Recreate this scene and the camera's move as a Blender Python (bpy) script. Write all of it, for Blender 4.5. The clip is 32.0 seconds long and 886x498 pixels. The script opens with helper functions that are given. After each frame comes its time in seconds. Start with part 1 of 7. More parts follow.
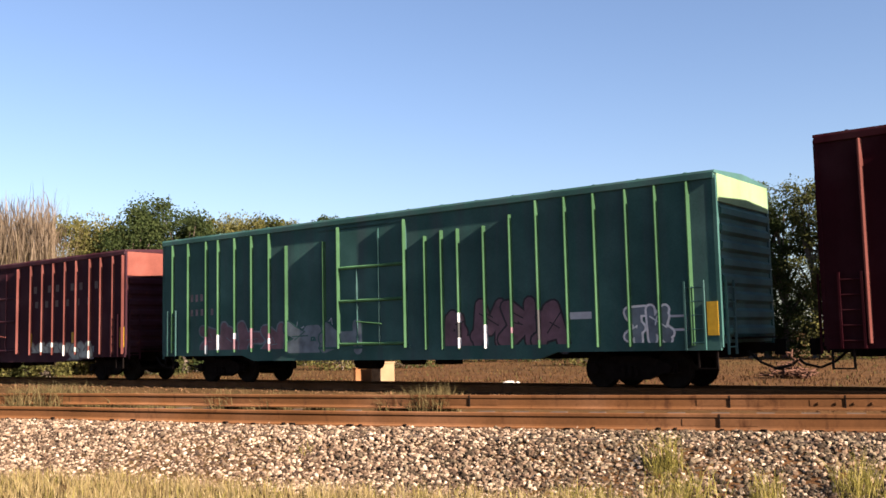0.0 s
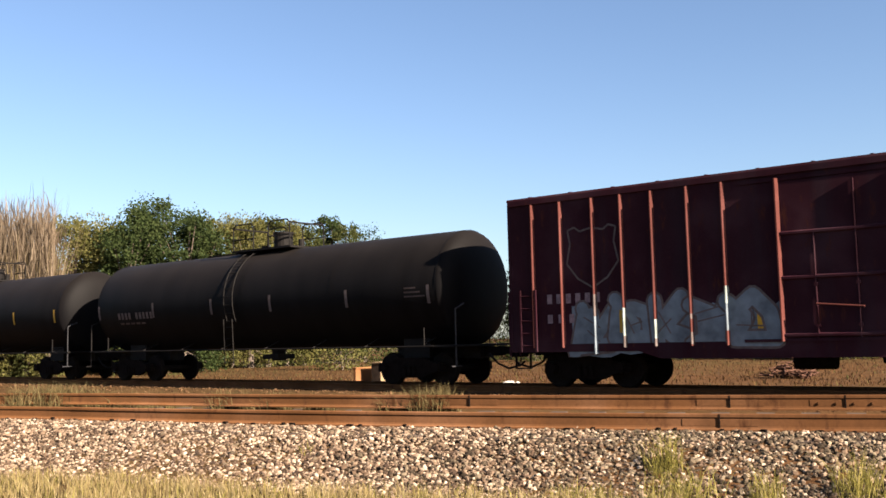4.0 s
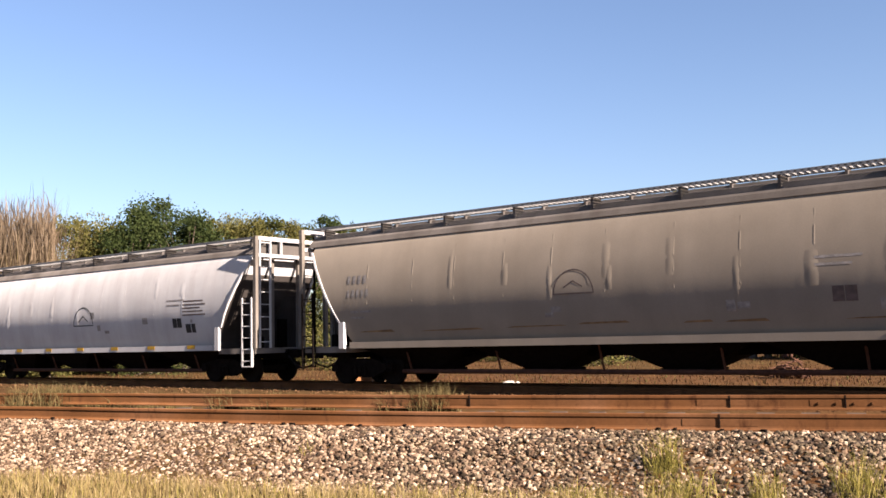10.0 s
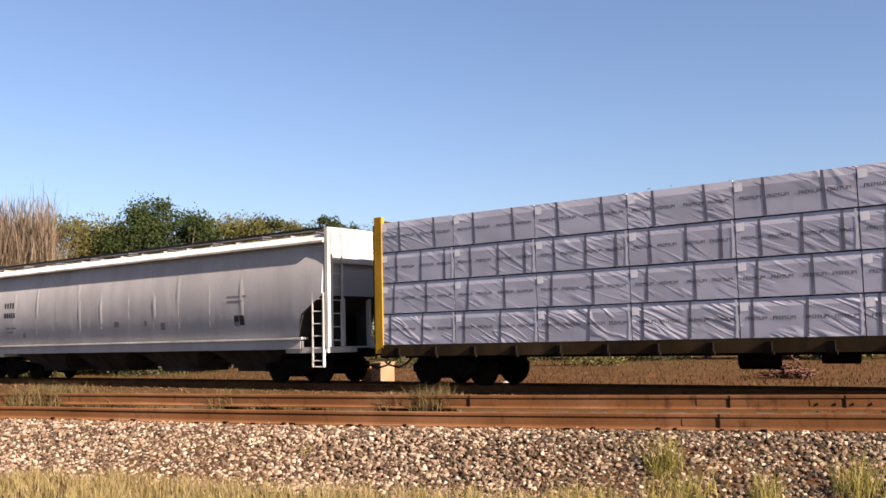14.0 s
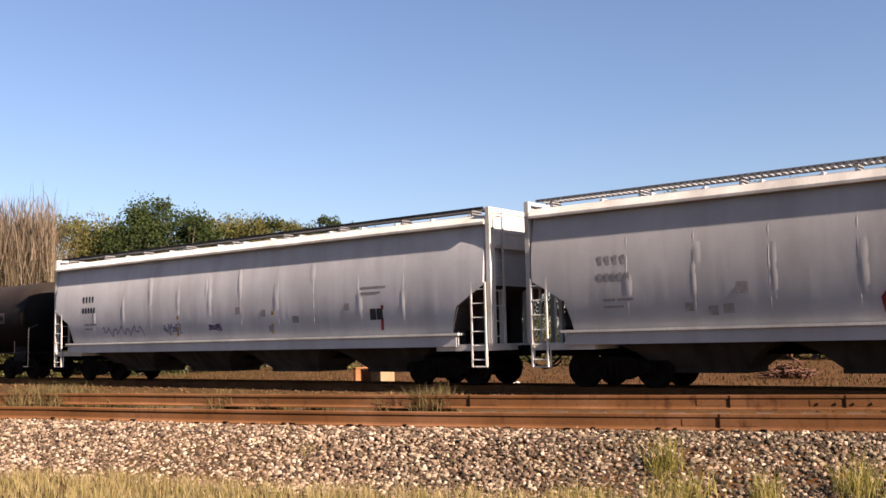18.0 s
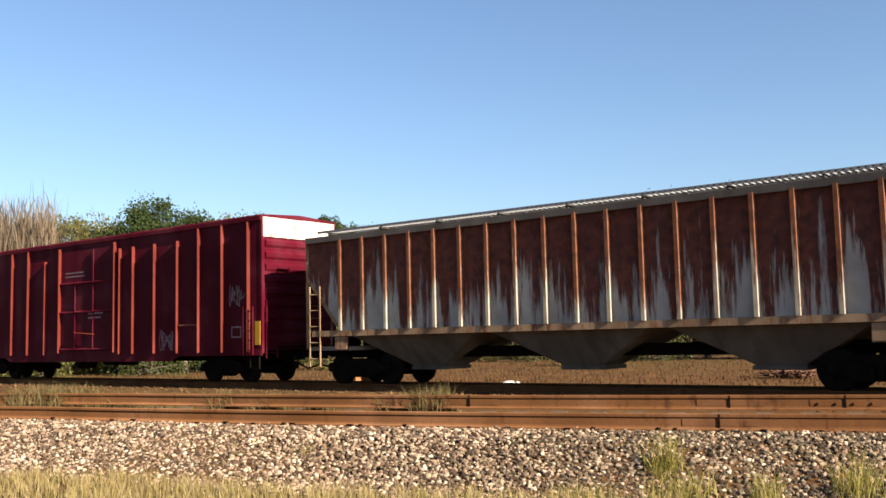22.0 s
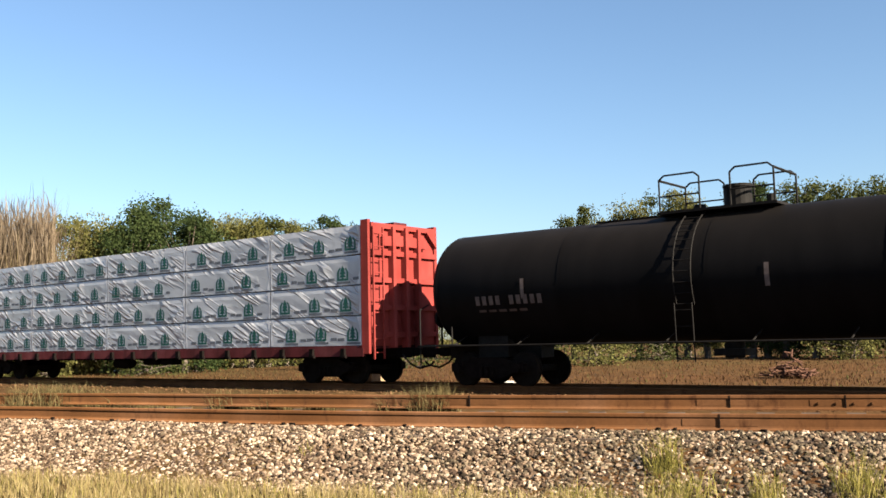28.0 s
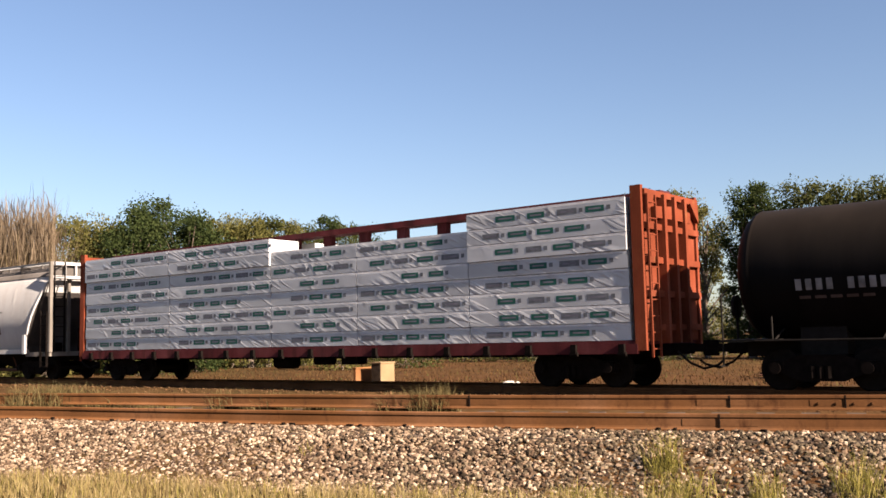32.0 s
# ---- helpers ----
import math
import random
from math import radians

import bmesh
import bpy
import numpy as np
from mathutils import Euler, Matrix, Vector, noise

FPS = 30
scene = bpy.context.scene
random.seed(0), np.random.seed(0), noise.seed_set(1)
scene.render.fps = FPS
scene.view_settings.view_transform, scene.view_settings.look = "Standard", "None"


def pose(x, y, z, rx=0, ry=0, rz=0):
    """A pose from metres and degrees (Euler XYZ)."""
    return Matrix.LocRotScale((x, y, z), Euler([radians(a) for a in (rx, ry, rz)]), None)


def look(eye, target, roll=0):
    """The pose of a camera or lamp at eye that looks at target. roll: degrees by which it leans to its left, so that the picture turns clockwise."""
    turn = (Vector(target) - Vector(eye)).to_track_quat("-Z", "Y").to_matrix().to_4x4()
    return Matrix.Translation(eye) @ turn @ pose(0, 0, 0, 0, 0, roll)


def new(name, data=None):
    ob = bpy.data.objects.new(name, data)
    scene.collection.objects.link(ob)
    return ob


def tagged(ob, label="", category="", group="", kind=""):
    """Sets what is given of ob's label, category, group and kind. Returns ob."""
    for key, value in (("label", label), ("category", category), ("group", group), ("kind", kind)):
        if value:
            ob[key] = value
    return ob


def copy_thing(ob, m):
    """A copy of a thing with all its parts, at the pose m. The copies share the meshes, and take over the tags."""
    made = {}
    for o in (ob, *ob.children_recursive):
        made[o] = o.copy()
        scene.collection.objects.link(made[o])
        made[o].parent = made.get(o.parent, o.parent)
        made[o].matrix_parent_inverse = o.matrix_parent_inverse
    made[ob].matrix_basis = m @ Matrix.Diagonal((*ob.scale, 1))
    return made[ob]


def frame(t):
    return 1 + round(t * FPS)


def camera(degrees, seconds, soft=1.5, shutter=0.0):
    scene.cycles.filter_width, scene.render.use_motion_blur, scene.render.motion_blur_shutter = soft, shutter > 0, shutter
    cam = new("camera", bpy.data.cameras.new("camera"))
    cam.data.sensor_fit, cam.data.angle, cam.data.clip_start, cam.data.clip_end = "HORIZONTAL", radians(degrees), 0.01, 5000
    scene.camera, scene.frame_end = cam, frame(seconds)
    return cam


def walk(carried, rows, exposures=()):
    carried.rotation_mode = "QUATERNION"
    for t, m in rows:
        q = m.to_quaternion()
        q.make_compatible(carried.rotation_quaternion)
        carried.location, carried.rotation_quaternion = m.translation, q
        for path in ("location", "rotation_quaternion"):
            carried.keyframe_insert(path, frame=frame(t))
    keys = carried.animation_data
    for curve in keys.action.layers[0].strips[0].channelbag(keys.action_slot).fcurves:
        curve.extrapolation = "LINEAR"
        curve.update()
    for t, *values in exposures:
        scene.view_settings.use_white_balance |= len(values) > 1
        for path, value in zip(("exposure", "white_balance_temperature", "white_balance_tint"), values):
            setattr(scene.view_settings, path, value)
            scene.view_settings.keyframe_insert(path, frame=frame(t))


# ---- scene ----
from collections import namedtuple

# ---------------------------------------------------------------- camera
cam = camera(49.4, 32.0, soft=1.6)
VIEW = pose(0, 0, 1.19, 95.36, 1.28, 38.06)
walk(cam, [(0.0, VIEW), (32.0, VIEW)], exposures=[
    (0.0, 2.32, 6550, 20), (3.0, 2.32, 6480, 14), (6.0, 2.33, 6520, 20), (9.0, 2.37, 6550, 21), (12.0, 2.13, 6370, 21), (16.0, 2.07, 6570, 23), (20.0, 2.05, 6570, 22),
(21.5, 2.17, 6500, 13), (23.0, 2.35, 6080, 11), (25.0, 2.40, 6150, 11), (26.0, 2.41, 6200, 4), (29.0, 2.28, 6500, 12), (32.0, 2.14, 6800, 19)])

SPEED = 16.93          # metres a second, towards +x
TRACK_Y = 20.76        # centre line of the train's track, its rail heads at z = 0
GAUGE = 1.51
END = 32.0

# ---------------------------------------------------------------- light
SUN_EL, SUN_OFF = 26.0, 3.3
world = bpy.data.worlds.new("world")
scene.world = world
world.use_nodes = True
wn = world.node_tree.nodes
sky = wn.new("ShaderNodeTexSky")
sky.sky_type = "NISHITA"
sky.sun_disc = False
sky.sun_elevation = radians(SUN_EL)
sky.sun_rotation = radians(90 + SUN_OFF)
sky.air_density, sky.dust_density, sky.ozone_density = 1.0, 0.9, 3.0
wn["Background"].inputs["Strength"].default_value = 0.038
world.node_tree.links.new(sky.outputs["Color"], wn["Background"].inputs["Color"])
sun_data = bpy.data.lights.new("sun", "SUN")
sun_data.energy = 5.0
sun_data.angle = radians(0.6)
sun_data.color = (1.0, 0.87, 0.69)
sun = new("sun", sun_data)
ce = math.cos(radians(SUN_EL))
sun_from = Vector((ce * math.cos(radians(SUN_OFF)), -ce * math.sin(radians(SUN_OFF)), math.sin(radians(SUN_EL))))
sun.matrix_world = look(sun_from * 50, (0, 0, 0))


# ---------------------------------------------------------------- materials
def nodes_of(name):
    m = bpy.data.materials.new(name)
    m.use_nodes = True
    t = m.node_tree
    return m, t, t.nodes, t.nodes["Principled BSDF"]


def ramp(t, src, stops):
    r = t.nodes.new("ShaderNodeValToRGB")
    e = r.color_ramp.elements
    while len(e) < len(stops):
        e.new(0.5)
    for i, (p, c) in enumerate(stops):
        e[i].position = p
        e[i].color = (*c, 1) if len(c) == 3 else c
    t.links.new(src, r.inputs[0])
    return r.outputs[0]


def noise_at(t, scale, detail=4, stretch=(1, 1, 1), rough=0.55, coord="Object"):
    tc = t.nodes.new("ShaderNodeTexCoord")
    mp = t.nodes.new("ShaderNodeMapping")
    mp.inputs["Scale"].default_value = stretch
    n = t.nodes.new("ShaderNodeTexNoise")
    n.inputs["Scale"].default_value = scale
    n.inputs["Detail"].default_value = detail
    n.inputs["Roughness"].default_value = rough
    t.links.new(tc.outputs[coord], mp.inputs[0])
    t.links.new(mp.outputs[0], n.inputs["Vector"])
    return n.outputs["Fac"]


def blend(t, fac, a, b, mode="MIX"):
    n = t.nodes.new("ShaderNodeMix")
    n.data_type = "RGBA"
    n.blend_type = mode
    for sock, v in ((n.inputs[0], fac), (n.inputs[6], a), (n.inputs[7], b)):
        if isinstance(v, (int, float)):
            sock.default_value = v
        elif isinstance(v, tuple):
            sock.default_value = (*v, 1)
        else:
            t.links.new(v, sock)
    return n.outputs[2]


def bump(t, b, src, strength, dist=0.02):
    n = t.nodes.new("ShaderNodeBump")
    n.inputs["Strength"].default_value = strength
    n.inputs["Distance"].default_value = dist
    t.links.new(src, n.inputs["Height"])
    t.links.new(n.outputs[0], b.inputs["Normal"])


def paint(name, col, rough=0.55, grime=(0.05, 0.04, 0.035), amount=0.5, rust=0.0, rust_col=(0.16, 0.055, 0.025), metal=0.0, dents=0.15, diffuse=0.9, shape=(1, 1, 0.5), gloss=0.03, speck=0.15, fade=0.25):
    """Weathered vehicle paint: patches of fading, streaks that run down, rust spots."""
    m, t, n, b = nodes_of(name)
    patch = noise_at(t, 0.7, 3)
    light = tuple(min(1, c * (1 + fade) + 0.04 * fade) for c in col)
    dark = tuple(c * (1 - fade) for c in col)
    c0 = ramp(t, patch, [(0.3, dark), (0.5, col), (0.72, light)])
    streak = noise_at(t, 1.1, 5, (2.2, 1.0, 0.2), 0.55)
    mask = ramp(t, streak, [(0.46, (0, 0, 0)), (0.72, (amount,) * 3)])
    c1 = blend(t, mask, c0, grime)
    if rust > 0:
        spots = noise_at(t, 3.1, 8, (1.6, 1.0, 0.5), 0.7)
        rm = ramp(t, spots, [(0.62 - 0.22 * rust, (0, 0, 0)), (0.70 - 0.1 * rust, (1, 1, 1))])
        c1 = blend(t, rm, c1, rust_col)
    fine = noise_at(t, 28, 4)
    c1 = blend(t, speck, c1, ramp(t, fine, [(0.35, (0.25,) * 3), (0.65, (0.75,) * 3)]), "OVERLAY")
    t.links.new(c1, b.inputs["Base Color"])
    t.links.new(ramp(t, streak, [(0.3, (rough - 0.08,) * 3), (0.7, (min(1, rough + 0.2),) * 3)]), b.inputs["Roughness"])
    b.inputs["Metallic"].default_value = metal
    b.inputs["Specular IOR Level"].default_value = gloss
    b.inputs["Diffuse Roughness"].default_value = diffuse
    bump(t, b, noise_at(t, 1.3, 3, shape), dents, 0.04)
    return m


def plain(name, col, rough=0.6, metal=0.0, vary=0.2, scale=9.0, relief=0.1, gloss=0.2):
    m, t, n, b = nodes_of(name)
    f = noise_at(t, scale, 5)
    t.links.new(ramp(t, f, [(0.3, tuple(c * (1 - vary) for c in col)), (0.7, tuple(min(1, c * (1 + vary)) for c in col))]), b.inputs["Base Color"])
    b.inputs["Roughness"].default_value = rough
    b.inputs["Metallic"].default_value = metal
    b.inputs["Specular IOR Level"].default_value = gloss
    if relief:
        bump(t, b, f, relief, 0.01)
    return m


def varied(name, stops, rough=0.8, translucent=0.0, relief=0.0):
    """Colour by piece: every loose island takes its own tint."""
    m, t, n, b = nodes_of(name)
    g = n.new("ShaderNodeNewGeometry")
    c = ramp(t, g.outputs["Random Per Island"], stops)
    t.links.new(c, b.inputs["Base Color"])
    b.inputs["Roughness"].default_value = rough
    b.inputs["Specular IOR Level"].default_value = 0.1
    if relief:
        bump(t, b, noise_at(t, 40, 4), relief, 0.01)
    if translucent:
        tr = n.new("ShaderNodeBsdfTranslucent")
        t.links.new(c, tr.inputs[0])
        mx = n.new("ShaderNodeMixShader")
        mx.inputs[0].default_value = translucent
        t.links.new(b.outputs[0], mx.inputs[1])
        t.links.new(tr.outputs[0], mx.inputs[2])
        t.links.new(mx.outputs[0], n["Material Output"].inputs[0])
    return m


M = {}
M["green"] = paint("green_paint", (0.032, 0.086, 0.078), 0.5, (0.05, 0.066, 0.075), 0.6)
M["brown"] = paint("brown_paint", (0.031, 0.0098, 0.0145), 0.6, (0.032, 0.022, 0.028), 0.5, 0.15, (0.055, 0.018, 0.013))
M["darkred"] = paint("dark_red_paint", (0.024, 0.0035, 0.006), 0.55, (0.03, 0.015, 0.015), 0.4)
M["red"] = paint("red_paint", (0.056, 0.003, 0.0085), 0.5, (0.03, 0.006, 0.012), 0.4)
M["orange_brown"] = paint("orange_brown_paint", (0.033, 0.0054, 0.005), 0.6, (0.0231, 0.0077, 0.0084), 0.5, 0.2, (0.0396, 0.011, 0.0072))
M["maroon"] = paint("maroon_paint", (0.021, 0.0062, 0.0105), 0.6, (0.026, 0.018, 0.021), 0.5, 0.15, (0.045, 0.015, 0.011))
M["redbrown"] = paint("red_brown_paint", (0.038, 0.0085, 0.0145), 0.6, (0.03, 0.014, 0.016), 0.45, 0.1, (0.045, 0.016, 0.012))
M["rusty"] = paint("rusty_box_paint", (0.037, 0.021, 0.018), 0.7, (0.045, 0.047, 0.06), 0.7, 0.4, (0.06, 0.022, 0.012))
M["ochre_rib"] = paint("ochre_rusted_rib", (0.15, 0.088, 0.045), 0.7, (0.08, 0.045, 0.03), 0.5, 0.3)
M["peeling"] = paint("peeling_white_over_red", (0.55, 0.47, 0.42), 0.6, (0.4, 0.25, 0.2), 0.3, 0.75, (0.30, 0.075, 0.06))
# lighter copies of the car paints: sunlight painted onto the end tops
M["pale_green"] = paint("sunlit_faded_green_paint", (0.156, 0.228, 0.12), 0.6, (0.0896, 0.15, 0.072), 0.2)
M["pinkred"] = paint("sunlit_red_paint", (0.152, 0.0502, 0.038), 0.6, (0.0988, 0.038, 0.0342), 0.3)
# lit copies of the car paints, for ribs that face the sun
M["red_rib"] = paint("sunlit_bright_red_paint", (0.117, 0.0196, 0.013), 0.6, (0.0612, 0.0163, 0.0163), 0.35)
M["green_rib"] = paint("sunlit_green_paint", (0.038, 0.0988, 0.0456), 0.6, (0.0228, 0.0532, 0.0304), 0.35)
M["brown_rib"] = paint("sunlit_brown_paint", (0.122, 0.0396, 0.0324), 0.6, (0.0504, 0.0216, 0.0216), 0.5)
M["orange_rib"] = paint("sunlit_orange_paint", (0.13, 0.0389, 0.0194), 0.6, (0.0684, 0.0259, 0.0194), 0.4)
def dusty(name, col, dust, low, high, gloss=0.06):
    """Black tank paint with road dust lying thick on the shoulders and washed down in streaks; also paints the lit top
    against the shaded belly.
    """
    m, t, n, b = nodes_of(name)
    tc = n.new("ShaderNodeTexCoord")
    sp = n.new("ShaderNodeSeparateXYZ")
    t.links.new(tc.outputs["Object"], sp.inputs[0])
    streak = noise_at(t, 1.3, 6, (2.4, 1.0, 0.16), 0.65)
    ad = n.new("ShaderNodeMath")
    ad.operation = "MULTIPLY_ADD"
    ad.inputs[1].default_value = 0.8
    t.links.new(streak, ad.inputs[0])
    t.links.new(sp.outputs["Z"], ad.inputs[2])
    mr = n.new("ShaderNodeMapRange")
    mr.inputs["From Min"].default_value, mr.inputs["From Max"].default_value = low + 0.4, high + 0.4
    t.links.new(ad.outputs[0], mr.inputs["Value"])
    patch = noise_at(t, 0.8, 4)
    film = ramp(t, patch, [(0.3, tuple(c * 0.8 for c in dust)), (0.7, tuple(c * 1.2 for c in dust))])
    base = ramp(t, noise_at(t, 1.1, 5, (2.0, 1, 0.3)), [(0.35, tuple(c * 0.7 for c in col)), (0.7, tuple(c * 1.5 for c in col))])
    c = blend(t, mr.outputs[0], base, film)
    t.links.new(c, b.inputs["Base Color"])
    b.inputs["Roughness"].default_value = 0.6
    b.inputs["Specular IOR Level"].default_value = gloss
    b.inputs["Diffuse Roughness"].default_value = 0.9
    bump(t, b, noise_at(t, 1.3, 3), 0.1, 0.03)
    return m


M["orange_end"] = paint("rusty_orange_end", (0.095, 0.03, 0.0145), 0.7, (0.05, 0.02, 0.014), 0.5)
# lighter upwards: dust and the sunlight on the upper shell, painted together
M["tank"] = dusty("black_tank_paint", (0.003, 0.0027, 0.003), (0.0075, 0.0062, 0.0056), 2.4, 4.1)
M["tank_brown"] = dusty("lit_dusty_tank_paint", (0.003, 0.0026, 0.0028), (0.019, 0.0145, 0.0115), 2.3, 3.9)
M["tank_grey"] = dusty("lit_dusty_grey_tank_paint", (0.006, 0.0062, 0.008), (0.066, 0.056, 0.047), 2.3, 3.7)
M["black"] = plain("black_steel", (0.008, 0.007, 0.0065), 0.7, 0.0, 0.3, gloss=0.08)
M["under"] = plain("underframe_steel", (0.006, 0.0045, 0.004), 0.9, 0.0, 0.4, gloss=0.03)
M["grey"] = paint("grey_hopper_paint", (0.204, 0.219, 0.247), 0.5, (0.106, 0.0962, 0.0949), 0.2, 0.0, speck=0.06, fade=0.1, dents=0.25, shape=(0.735, 0.877, 0.21))
M["lightgrey"] = paint("light_grey_hopper_paint", (0.331, 0.326, 0.326), 0.5, (0.195, 0.165, 0.146), 0.2, 0.0, speck=0.06, fade=0.1, dents=0.25, shape=(0.875, 0.972, 0.215))
M["tan"] = paint("dusty_tan_hopper_paint", (0.214, 0.186, 0.154), 0.6, (0.159, 0.13, 0.1), 0.2, 0.0, speck=0.06, fade=0.1, dents=0.25, shape=(0.62, 0.689, 0.148))
M["tan_light"] = paint("pale_dusty_hopper_paint", (0.29, 0.262, 0.236), 0.6, (0.21, 0.18, 0.148), 0.2, 0.0, speck=0.06, fade=0.1, dents=0.25, shape=(0.557, 0.619, 0.136))
M["white"] = paint("white_paint", (0.448, 0.435, 0.403), 0.5, (0.224, 0.192, 0.166), 0.35)
M["roofgrey"] = paint("grimy_roof", (0.22, 0.21, 0.20), 0.6, (0.1, 0.09, 0.08), 0.5)
M["grate"] = plain("galvanised_grating", (0.20, 0.20, 0.20), 0.55, 0.3)
M["grate_red"] = plain("rusty_grating", (0.13, 0.055, 0.05), 0.7)
M["grate_black"] = plain("black_grating", (0.02, 0.02, 0.022), 0.6)
M["hopper_white"] = paint("whitish_hopper_paint", (0.365, 0.365, 0.376), 0.5, (0.224, 0.203, 0.193), 0.28, speck=0.06, fade=0.1, dents=0.25, shape=(0.914, 1.02, 0.224))
def rust_drips(name, pale, light, dark_rust, rust_tint, start):
    """Grey paint with rust that has run down from the roof line in uneven drips."""
    m, t, n, b = nodes_of(name)
    tc = n.new("ShaderNodeTexCoord")
    sp = n.new("ShaderNodeSeparateXYZ")
    t.links.new(tc.outputs["Object"], sp.inputs[0])
    drip = noise_at(t, 1.5, 6, (1.9, 1.0, 0.16), 0.72)
    ad = n.new("ShaderNodeMath")
    ad.operation = "MULTIPLY_ADD"
    ad.inputs[1].default_value = 0.10
    t.links.new(sp.outputs["Z"], ad.inputs[0])
    t.links.new(drip, ad.inputs[2])
    base = ramp(t, noise_at(t, 1.5, 5), [(0.3, pale), (0.7, light)])
    rust = ramp(t, noise_at(t, 5, 6), [(0.3, dark_rust), (0.7, rust_tint)])
    mask = ramp(t, ad.outputs[0], [(start, (0, 0, 0)), (start + 0.08, (0.94, 0.94, 0.94))])
    t.links.new(blend(t, mask, base, rust), b.inputs["Base Color"])
    b.inputs["Roughness"].default_value = 0.8
    b.inputs["Specular IOR Level"].default_value = 0.1
    b.inputs["Diffuse Roughness"].default_value = 0.9
    bump(t, b, noise_at(t, 1.2, 3, (1, 1, 0.4)), 0.3, 0.04)
    return m


# hopper ends painted dark for the shade between the cars
M["end_shade"] = paint("shaded_end_paint", (0.15, 0.135, 0.12), 0.7, (0.06, 0.05, 0.045), 0.6)
# shade of the down-facing sheets, painted in along with brake dust
M["slope"] = paint("shaded_brake_dust_sheet", (0.04, 0.035, 0.033), 0.8, (0.018, 0.015, 0.014), 0.6)
M["roofdark"] = paint("sooty_roof", (0.085, 0.077, 0.072), 0.7, (0.05, 0.042, 0.038), 0.5)
M["rusthopper"] = rust_drips("rust_streaked_hopper_side", (0.26, 0.245, 0.22), (0.40, 0.38, 0.34), (0.05, 0.010, 0.008), (0.145, 0.034, 0.016), 0.665)
M["rusty_post"] = rust_drips("rust_streaked_post", (0.24, 0.21, 0.165), (0.40, 0.355, 0.28), (0.08, 0.024, 0.012), (0.18, 0.062, 0.026), 0.68)
M["chute_dark"] = paint("dark_chute_paint", (0.036, 0.031, 0.028), 0.8, (0.016, 0.013, 0.012), 0.7)
M["chute"] = paint("grimy_chute", (0.095, 0.082, 0.069), 0.7, (0.05, 0.04, 0.034), 0.7)
M["rustpost"] = paint("rusted_post", (0.25, 0.17, 0.105), 0.7, (0.0864, 0.0372, 0.0198), 0.5, 0.5, (0.13, 0.0446, 0.0165))
M["yellow"] = paint("yellow_paint", (0.357, 0.207, 0.0202), 0.55, (0.115, 0.0634, 0.0173), 0.45)
M["cb_red"] = paint("centrebeam_red_paint", (0.209, 0.0348, 0.0298), 0.55, (0.0597, 0.0149, 0.0149), 0.4)
M["cb_orange"] = paint("centrebeam_orange_paint", (0.1616, 0.03864, 0.01928), 0.6, (0.05376, 0.01752, 0.01048), 0.45, 0.15)
# dark copies of the flatcar paints: grime with the shade painted in
M["sill_yellow"] = paint("shaded_grimy_yellow", (0.036, 0.023, 0.01), 0.7, (0.015, 0.012, 0.01), 0.8)
M["sill_red"] = paint("shaded_grimy_maroon", (0.075, 0.018, 0.02), 0.7, (0.02, 0.01, 0.01), 0.7)
M["mark_yellow"] = plain("yellow_reflector", (0.375, 0.217, 0.015), 0.45, 0, 0.15)
M["mark_white"] = plain("white_lettering", (0.55, 0.55, 0.54), 0.6, 0, 0.15)
M["mark_faded"] = plain("worn_lettering", (0.17, 0.12, 0.13), 0.7, 0, 0.4)
M["mark_grime"] = plain("dirty_silver_spray_paint", (0.15, 0.15, 0.155), 0.6, 0, 0.6, 2.2)
M["mark_ghost"] = plain("nearly_worn_away_lettering", (0.052, 0.036, 0.032), 0.7, 0, 0.5, 3)
M["mark_pale"] = plain("pale_green_spray_paint", (0.19, 0.22, 0.20), 0.6, 0, 0.5, 2.5)
M["mark_dim"] = plain("faded_lettering", (0.085, 0.065, 0.06), 0.7, 0, 0.3)
M["mark_black"] = plain("black_lettering", (0.02, 0.02, 0.022), 0.6, 0, 0.2)
M["mark_blue"] = plain("blue_spray_paint", (0.05, 0.075, 0.22), 0.6, 0, 0.3, 3)
M["mark_pink"] = plain("pink_spray_paint", (0.40, 0.09, 0.13), 0.6, 0, 0.25, 3)
M["mark_purple"] = plain("purple_spray_paint", (0.07, 0.05, 0.13), 0.6, 0, 0.3, 3)
M["mark_silver"] = plain("silver_spray_paint", (0.33, 0.34, 0.36), 0.5, 0.0, 0.25, 3)
M["mark_greyblue"] = plain("grey_blue_spray_paint", (0.11, 0.135, 0.155), 0.6, 0, 0.35, 3)
M["mark_bluish"] = plain("violet_grey_spray_paint", (0.10, 0.11, 0.17), 0.6, 0, 0.4, 3)
M["mark_rose"] = plain("dull_rose_spray_paint", (0.12, 0.065, 0.08), 0.6, 0, 0.3, 3)
M["mark_green"] = plain("green_print", (0.012, 0.075, 0.058), 0.5, 0, 0.15)
M["pipe"] = plain("rusty_pipe", (0.06, 0.026, 0.016), 0.8, 0, 0.3)
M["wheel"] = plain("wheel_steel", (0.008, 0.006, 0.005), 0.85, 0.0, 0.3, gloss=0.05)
M["blue"] = paint("blue_paint", (0.022, 0.1, 0.29), 0.5, (0.02, 0.04, 0.09), 0.4)


